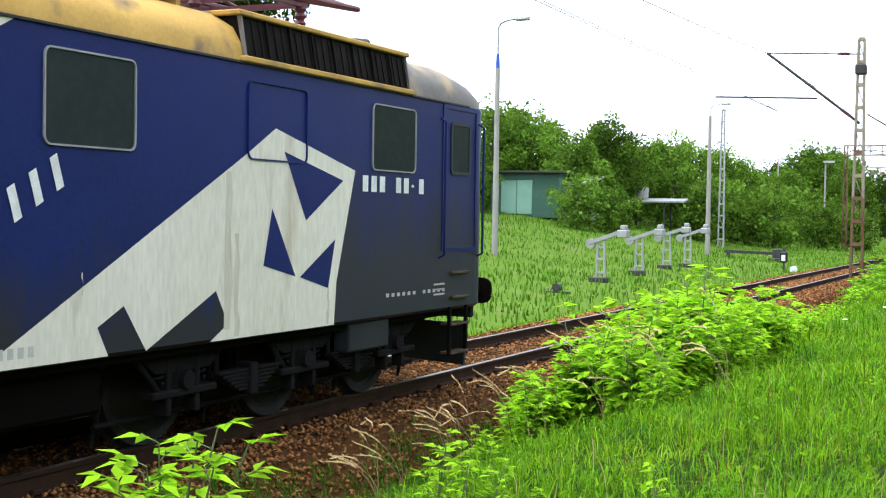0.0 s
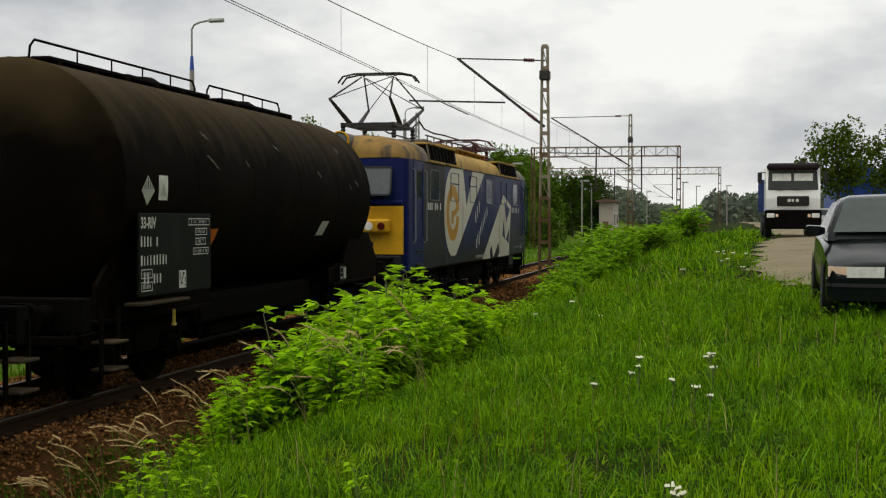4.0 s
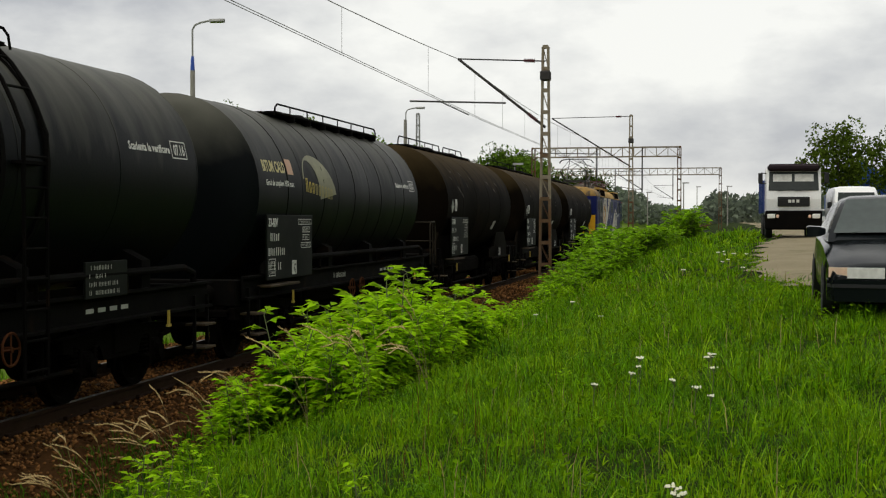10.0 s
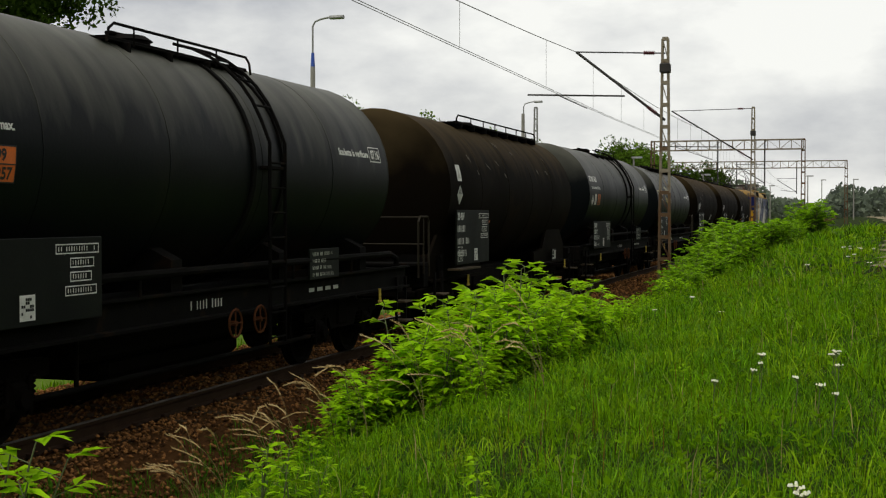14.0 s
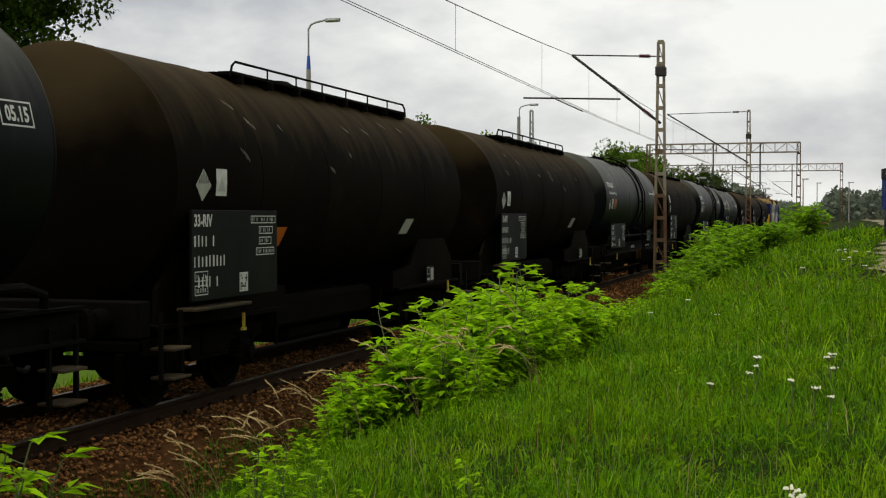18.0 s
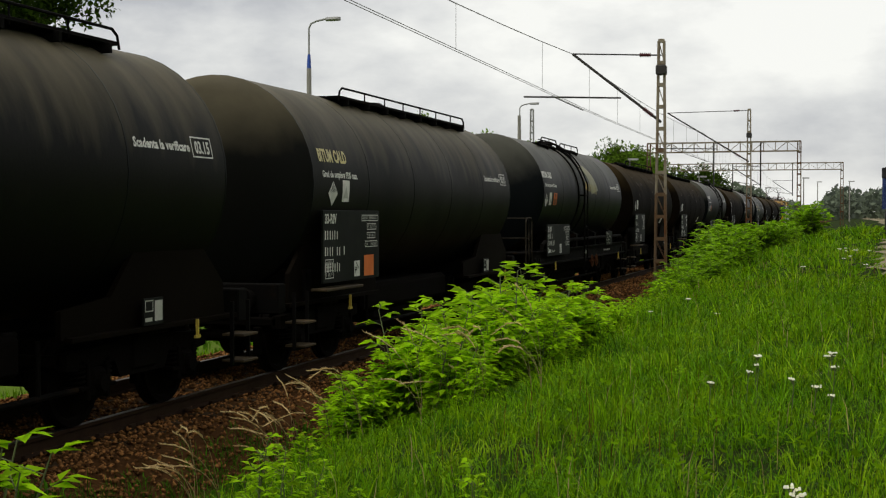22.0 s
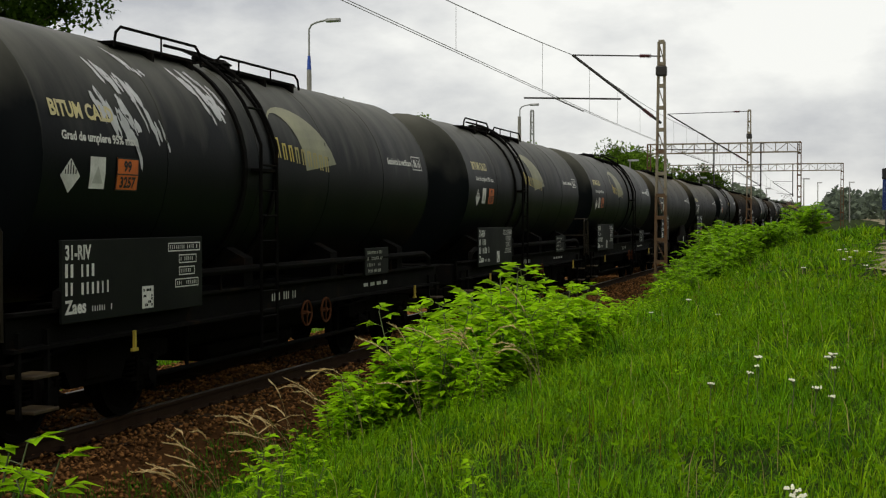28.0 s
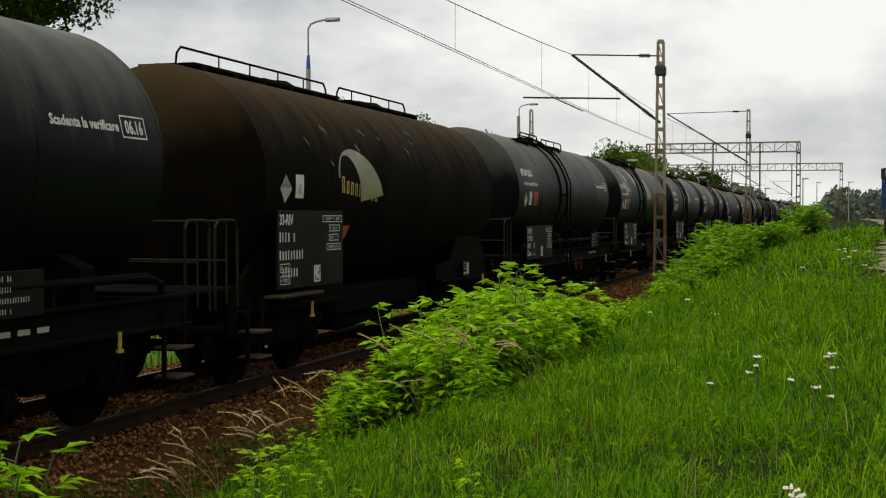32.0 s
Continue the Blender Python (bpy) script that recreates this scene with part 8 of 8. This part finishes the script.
def build_saplings():
    rng = random.Random(31)
    kinds = [sapling_meshes(40 + k, 1.0, 15, 0.145) for k in range(6)]
    later = [sapling_meshes(50 + k, 1.0, 13, 0.16, mat=M_LEAF_DEEP) for k in range(4)]
    shoots = [sapling_meshes(60 + k, 1.0, 7, 0.105, 0.62, (1, 2)) for k in range(3)]

    def top(y):
        """Height of the thicket along the bank."""
        return float(np.interp(y, (10.2, 10.8, 12.3, 14.3, 16.5, 18.5, 19.8, 21.5, 25, 28, 33, 36, 45, 48, 66), (0.65, 1.0, 1.25, 1.48, 1.46, 1.30, 1.0, 0.55, 0.42, 1.0, 1.5, 1.95, 2.0, 1.65, 1.55)))
    spots = []
    for n, y0, y1, x0, x1 in ((122, 11.0, 19.9, -4.8, -3.2), (26, 19.9, 27, -4.4, -3.0), (40, 27.5, 36, -4.2, -2.9), (40, 36, 46.5, -4.2, -2.7), (34, 46.5, 62, -3.6, -1.7)):
        for _ in range(n):
            x, y = rng.uniform(x0, x1), rng.uniform(y0, y1)
            edge = 1 - 0.42 * abs(2 * (x - x0) / (x1 - x0) - 1) ** 1.5
            spots.append((x, y, top(y) * 0.90 * edge * rng.uniform(0.72, 1.0)))
    for x, y in ((-1.5, 61.0), (-1.2, 62.0), (-1.9, 60.2), (-1.6, 63.0), (-1.0, 60.6), (-1.4, 60.0), (-1.75, 62.2)):
        spots.append((x, y, rng.uniform(1.55, 1.95)))
    for x, y, s in spots:
        if y < 27:
            sapling(x, y, rng.uniform(0, 360), s, kinds[rng.randrange(6)])
        else:
            sapling(x, y, rng.uniform(0, 360), s, later[rng.randrange(4)], "deeper green sapling farther along the bank")
    for k in range(14):
        y = 11.6 + 0.55 * k + rng.uniform(-0.2, 0.2)
        x = rng.uniform(-4.3, -3.5)
        sapling(x, y, rng.uniform(0, 360), top(y) * rng.uniform(1.0, 1.12), shoots[k % 3], "slender young shoot with a leafy tip above the bushes", "leafy shoots above the bushes")
    near = [sapling_meshes(70 + k, 0.8, 10, 0.10, 0.1, (2, 3)) for k in range(2)]
    for x, y, s in ((-4.60, 6.06, 1.56), (-4.67, 6.26, 1.5), (-4.80, 6.1, 1.62), (-4.5, 6.35, 0.75), (-3.05, 6.6, 0.7), (-3.2, 6.9, 0.75), (-3.45, 7.1, 0.6), (-2.85, 6.8, 0.5), (-3.55, 8.4, 0.5), (-1.75, 6.0, 0.5)):
        NEAR_PLANTS.append((sapling(x, y, rng.uniform(0, 360), s, near[rng.randrange(2)], "bright green broad-leaved seedling beside the stones", "seedlings in the foreground"), rng.random()))


NEAR_PLANTS = []
build_saplings()


def build_weeds():
    """Low leafy weeds that stand among the grass."""
    rng = random.Random(91)
    kinds = [sapling_meshes(90 + k, 0.8, 10, 0.17, 0.12, (3, 5), True) for k in range(3)] + [sapling_meshes(95 + k, 0.8, 9, 0.14, 0.2, (3, 5)) for k in range(2)]
    for _ in range(10):
        y = 6.5 + 17 * rng.random() ** 1.4
        x = rng.uniform(-3.6, 0.25 * y)
        if x > -3.2 + 0.22 * y and y > 15:
            continue
        sapling(x, y, rng.uniform(0, 360), rng.uniform(0.16, 0.28), kinds[rng.randrange(5)], "low broad-leaved green weed standing in the grass", "weeds in the verge")


build_weeds()


def build_dry_tufts():
    """Pale seeding grasses that lean over the stones."""
    rng = random.Random(77)
    spots = [(-5.2, 11.9), (-5.3, 11.4), (-5.5, 12.4), (-5.7, 10.7), (-5.4, 10.6), (-5.1, 12.8), (-5.3, 9.9), (-5.0, 11.0), (-5.4, 13.2), (-3.1, 11.3), (-2.7, 11.9), (-3.4, 12.4), (-4.0, 10.6), (-3.6, 11.0), (-3.3, 11.6), (-2.9, 12.4)]
    for x, y in spots:
        t = thing("dry_grass_tuft", (x, y, stand(x, y) - 0.02), "dry straw-coloured seeding grass stalks leaning over", "grass tuft", "dry grass tufts")
        for _ in range(rng.randint(2, 4)):
            a = radians(rng.uniform(150, 250))
            h, reach = rng.uniform(0.5, 1.3), rng.uniform(0.25, 0.65)
            rng_droop = rng.uniform(0.1, 0.55)
            pts = []
            for k in range(9):
                u = k / 8
                pts.append(Vector((math.cos(a) * reach * u ** 2.2, math.sin(a) * reach * u ** 2.2, h * (u - rng_droop * u ** 4))))
            stalk = Shape()
            for k in range(8):
                stalk.tube(pts[k], pts[k + 1], 0.0030 - 0.0002 * k, 0.0028 - 0.0002 * k, 4, False)
            st = part("stalk", stalk, M_STALK, t)
            head = Shape()
            for k in range(34):
                u = 0.70 + 0.30 * k / 33
                i = min(7, int(u * 8))
                p = pts[i].lerp(pts[i + 1], u * 8 - i)
                d = Vector((rng.gauss(0, 1), rng.gauss(0, 1), 0.8 + rng.random())).normalized()
                ax = (pts[min(8, i + 1)] - pts[i]).normalized()
                w = (ax * 1.6 + d).normalized()
                head.tube(p, p + w * rng.uniform(0.018, 0.038), 0.0045, 0.0012, 3, False)
            part("seed_head", head, M_SEED, st)
        TUFTS.append((t, rng.random()))


TUFTS = []
build_dry_tufts()


def build_flowers():
    rng = random.Random(5)
    for x0, y0, count, s0 in ((-0.59, 11.2, 1, 0.6), (-0.71, 10.2, 2, 0.45), (-0.84, 9.8, 1, 0.4), (-0.13, 10.8, 2, 0.6), (-0.09, 10.4, 1, 0.5), (-0.18, 8.75, 2, 0.45), (-0.15, 8.2, 1, 0.4), (-0.18, 5.19, 2, 0.5), (-2.24, 20.2, 1, 0.7), (-2.5, 19.0, 1, 0.7), (0.03, 33.8, 3, 0.9), (0.17, 29.8, 2, 0.8), (-0.89, 28.3, 1, 0.7), (0.3, 31.5, 2, 0.8), (-1.7, 17.2, 1, 0.5), (0.5, 26.5, 1, 0.7)):
      for _ in range(count):
        x, y, s = x0 + rng.gauss(0, 0.035 + 0.003 * y0), y0 + rng.gauss(0, 0.018 * y0), s0 * rng.uniform(0.5, 0.8)
        f = thing("yarrow", (x, y, stand(x, y)), "white flat-topped yarrow flower standing in the grass", "flower", "white flowers in the verge")
        h = rng.uniform(0.26, 0.34)
        stem = Shape().tube((0, 0, 0), (0.02, 0, h), 0.004, 0.003, 5)
        for _ in range(rng.randint(9, 14)):
            a, r = rng.uniform(0, 6.28), 0.10 * s * math.sqrt(rng.random())
            px, py = 0.02 + r * math.cos(a), r * math.sin(a)
            stem.tube((0.02, 0, h - 0.04), (px, py, h), 0.0015, n=3, caps=False)
            hz = h + rng.uniform(-0.005, 0.005)
            u = Shape().tube((px, py, hz), (px, py, hz + 0.010), 0.022 * s, 0.012 * s, 7)
            part("floret", u, M_PETAL, f)
        tagged(part("stem", stem, M_BARK_GREEN, f), kind="stuff")


build_flowers()

# ---- trees ----


def tree_meshes(seed, height, radius, base, leaves, leaf, mat, sparse=0.0):
    """Trunk with limbs, and a crown of many small leaves in uneven clumps."""
    rng = np.random.default_rng(seed)
    py = random.Random(seed)
    trunk = Shape()
    bend = Vector((py.uniform(-0.4, 0.4), py.uniform(-0.4, 0.4), 0))
    pts = [Vector((0, 0, -0.2)), Vector((0, 0, height * 0.25)) + bend * 0.3, Vector((0, 0, height * 0.55)) + bend, Vector((0, 0, height * 0.9)) + bend * 1.2]
    rr = [height * 0.022, height * 0.017, height * 0.010, height * 0.003]
    for k in range(3):
        trunk.tube(pts[k], pts[k + 1], rr[k], rr[k + 1], 8)
    centres = []
    n_limbs = 16
    for k in range(n_limbs):
        t = base / height + (0.95 - base / height) * k / n_limbs
        p = pts[0].lerp(pts[3], t)
        a = k * 2.399 + py.uniform(-0.3, 0.3)
        env = math.sin(math.pi * min(1, 0.12 + 0.88 * (t - base / height) / (1 - base / height))) ** 0.6
        q = p + Vector((math.cos(a), math.sin(a), py.uniform(0.15, 0.6))) * radius * env * py.uniform(0.6, 1.0)
        trunk.tube(p, q, height * 0.006, height * 0.0015, 5)
        for f in (0.45, 0.75, 1.0):
            centres.append((p.lerp(q, f) + Vector((py.gauss(0, 0.3), py.gauss(0, 0.3), py.gauss(0, 0.3))), radius * py.uniform(0.20, 0.40)))
    centres.append((pts[3], radius * 0.35))
    c = np.array([tuple(p) for p, _ in centres])
    r = np.array([s for _, s in centres])
    pick = rng.integers(0, len(c), leaves)
    d = rng.normal(size=(leaves, 3))
    d /= np.linalg.norm(d, axis=1)[:, None]
    pos = c[pick] + d * (r[pick] * rng.uniform(0.45, 1.05, leaves) ** (1 - sparse))[:, None]
    keep = pos[:, 2] > 0.15
    pos = pos[keep]
    n = len(pos)
    u = rng.normal(size=(n, 3))
    u /= np.linalg.norm(u, axis=1)[:, None]
    w = np.cross(u, rng.normal(size=(n, 3)))
    w /= np.linalg.norm(w, axis=1)[:, None]
    s = leaf * rng.uniform(0.6, 1.3, n)[:, None]
    v = np.stack([pos - u * s, pos + w * s * 0.55, pos + u * s, pos - w * s * 0.55], 1).reshape(-1, 3)
    crown = quick_mesh("crown", v, np.arange(n * 4), np.full(n, 4), mat)
    return trunk.mesh("trunk", M_BARK, True), crown


def tree(x, y, scale, turn, meshes, label, group, tall=1.0):
    z = stand(x, y)
    t = thing("tree", pose(x, y, z, 0, 0, turn) @ Matrix.Diagonal((scale, scale, scale * tall, 1)), label, "tree", group)
    part("trunk", meshes[0], None, t)
    tagged(part("crown", meshes[1], None, t), kind="stuff")


def build_trees():
    rng = random.Random(12)
    kinds = [tree_meshes(100 + k, 9.0, 3.6, 0.8, 7000, 0.175, M_TREE) for k in range(5)]
    dusky = [tree_meshes(110 + k, 9.0, 3.2, 0.8, 7000, 0.16, M_TREE_DARK) for k in range(2)]
    bushes = [tree_meshes(120 + k, 3.2, 2.0, 0.2, 2300, 0.145, M_TREE) for k in range(3)]

    def at(px, top, dist, heading=25.38, level=380):
        a = radians((px - 784) / 2277 * 57.2958 * 0.97 - heading)
        x, y = dist * math.sin(a), dist * math.cos(a)
        return x, y, (2.1 + dist * (level - top) / 2277) - stand(x, y)

    rows = [(560, 190, 72), (640, 180, 76), (720, 178, 72), (800, 182, 78), (872, 168, 94), (905, 178, 98), (950, 196, 93), (985, 205, 96), (1020, 235, 84), (1062, 222, 90), (1092, 204, 88), (1128, 235, 94), (1172, 240, 98), (1196, 228, 96), (1240, 255, 104), (1290, 252, 108), (1330, 275, 116), (1390, 282, 124), (1432, 246, 128), (1462, 250, 132), (1500, 262, 140)]
    for px, top, dist in rows:
        x, y, h = at(px, top, dist)
        tree(x, y, h / 9.3, rng.uniform(0, 360), kinds[rng.randrange(5)], "broad green deciduous tree in the row beyond the meadow", "trees beyond the meadow", 1.0)
    for px, top, dist in ((900, 262, 165), (925, 262, 170), (1020, 300, 150), (1045, 296, 158), (1062, 305, 180), (835, 285, 150), (1010, 320, 190)):
        x, y, h = at(px, top, dist, 12.06, 389)
        tree(x, y, h / 9.3, rng.uniform(0, 360), dusky[rng.randrange(2)], "broad dark green tree near the far platforms", "trees beyond the meadow")
    for k in range(46):
        px, dist = 560 + 21 * k + rng.uniform(-12, 12), rng.uniform(64, 84) + 0.03 * k * k * 0.6
        if 850 < px < 1000 or 1115 < px < 1205:
            dist += 26
        x, y, _ = at(px, 300, dist)
        tree(x, y, rng.uniform(0.75, 1.35), rng.uniform(0, 360), bushes[rng.randrange(3)], "dense green bush at the foot of the tree row", "bushes under the tree row")
    big = tree_meshes(140, 13.5, 5.1, 3.0, 27000, 0.15, M_TREE_DARK)
    tree(-37.0, 50.0, 1.06, 20, big, "tall dark green tree above the passing train", "trees beyond the meadow")
    tree(-43.5, 53.0, 1.0, 140, big, "tall dark green tree above the passing train", "trees beyond the meadow")
    side = tree_meshes(150, 8.7, 3.3, 3.4, 4600, 0.17, M_TREE_DUSK, 0.3)
    tree(9.9, 112.0, 1.0, 60, side, "loose-crowned roadside tree near the blue hall", "trees by the road")
    tree(14.8, 116.0, 0.98, 200, side, "loose-crowned roadside tree near the blue hall", "trees by the road")


build_trees()


def build_far_woods():
    """Low woods along the horizon."""
    rng = np.random.default_rng(8)
    n = 46000
    x = rng.uniform(-160, 140, n)
    y = rng.uniform(330, 430, n)
    top = 6.0 + 2.2 * np.sin(x * 0.09) + 1.6 * np.sin(x * 0.23 + 1) + 1.2 * np.sin(x * 0.51 + 2) + 2.6 * smooth_step(4, -30, x)
    top = top * rng.uniform(0.72, 1.12, n)
    z = 1.0 + (top * rng.random(n) ** 0.6)
    pos = np.stack([x, y, z], -1)
    u = rng.normal(size=(n, 3))
    u /= np.linalg.norm(u, axis=1)[:, None]
    w = np.cross(u, rng.normal(size=(n, 3)))
    w /= np.linalg.norm(w, axis=1)[:, None]
    s = rng.uniform(0.5, 1.1, n)[:, None]
    v = np.stack([pos - u * s, pos + w * s * 0.6, pos + u * s, pos - w * s * 0.6], 1).reshape(-1, 3)
    ob = new("far_woods", quick_mesh("far_woods", v, np.arange(n * 4), np.full(n, 4), M_TREE_HAZED))
    tagged(ob, "distant green woods on the horizon with haze put into their colour", "woods", kind="stuff")


build_far_woods()


def build_shade_wood():
    """Unseen wood added beyond the road and behind, to block low sky light."""
    rng = np.random.default_rng(18)
    n = 16000
    x, y = rng.uniform(17, 30, n), rng.uniform(-45, 80, n)
    top = 9.0 + 2.0 * np.sin(y * 0.21 + x) + 1.6 * np.sin(y * 0.47)
    pos = np.stack([x, y, 0.8 + top * rng.random(n)], -1)
    u = rng.normal(size=(n, 3))
    u /= np.linalg.norm(u, axis=1)[:, None]
    w = np.cross(u, rng.normal(size=(n, 3)))
    w /= np.linalg.norm(w, axis=1)[:, None]
    s = rng.uniform(0.45, 0.9, n)[:, None]
    v = np.stack([pos - u * s, pos + w * s * 0.6, pos + u * s, pos - w * s * 0.6], 1).reshape(-1, 3)
    ob = new("roadside_wood", quick_mesh("roadside_wood", v, np.arange(n * 4), np.full(n, 4), M_TREE))
    tagged(ob, "dense green unseen wood added beyond the road to block sky light", "woods", kind="stuff")


build_shade_wood()


motions()
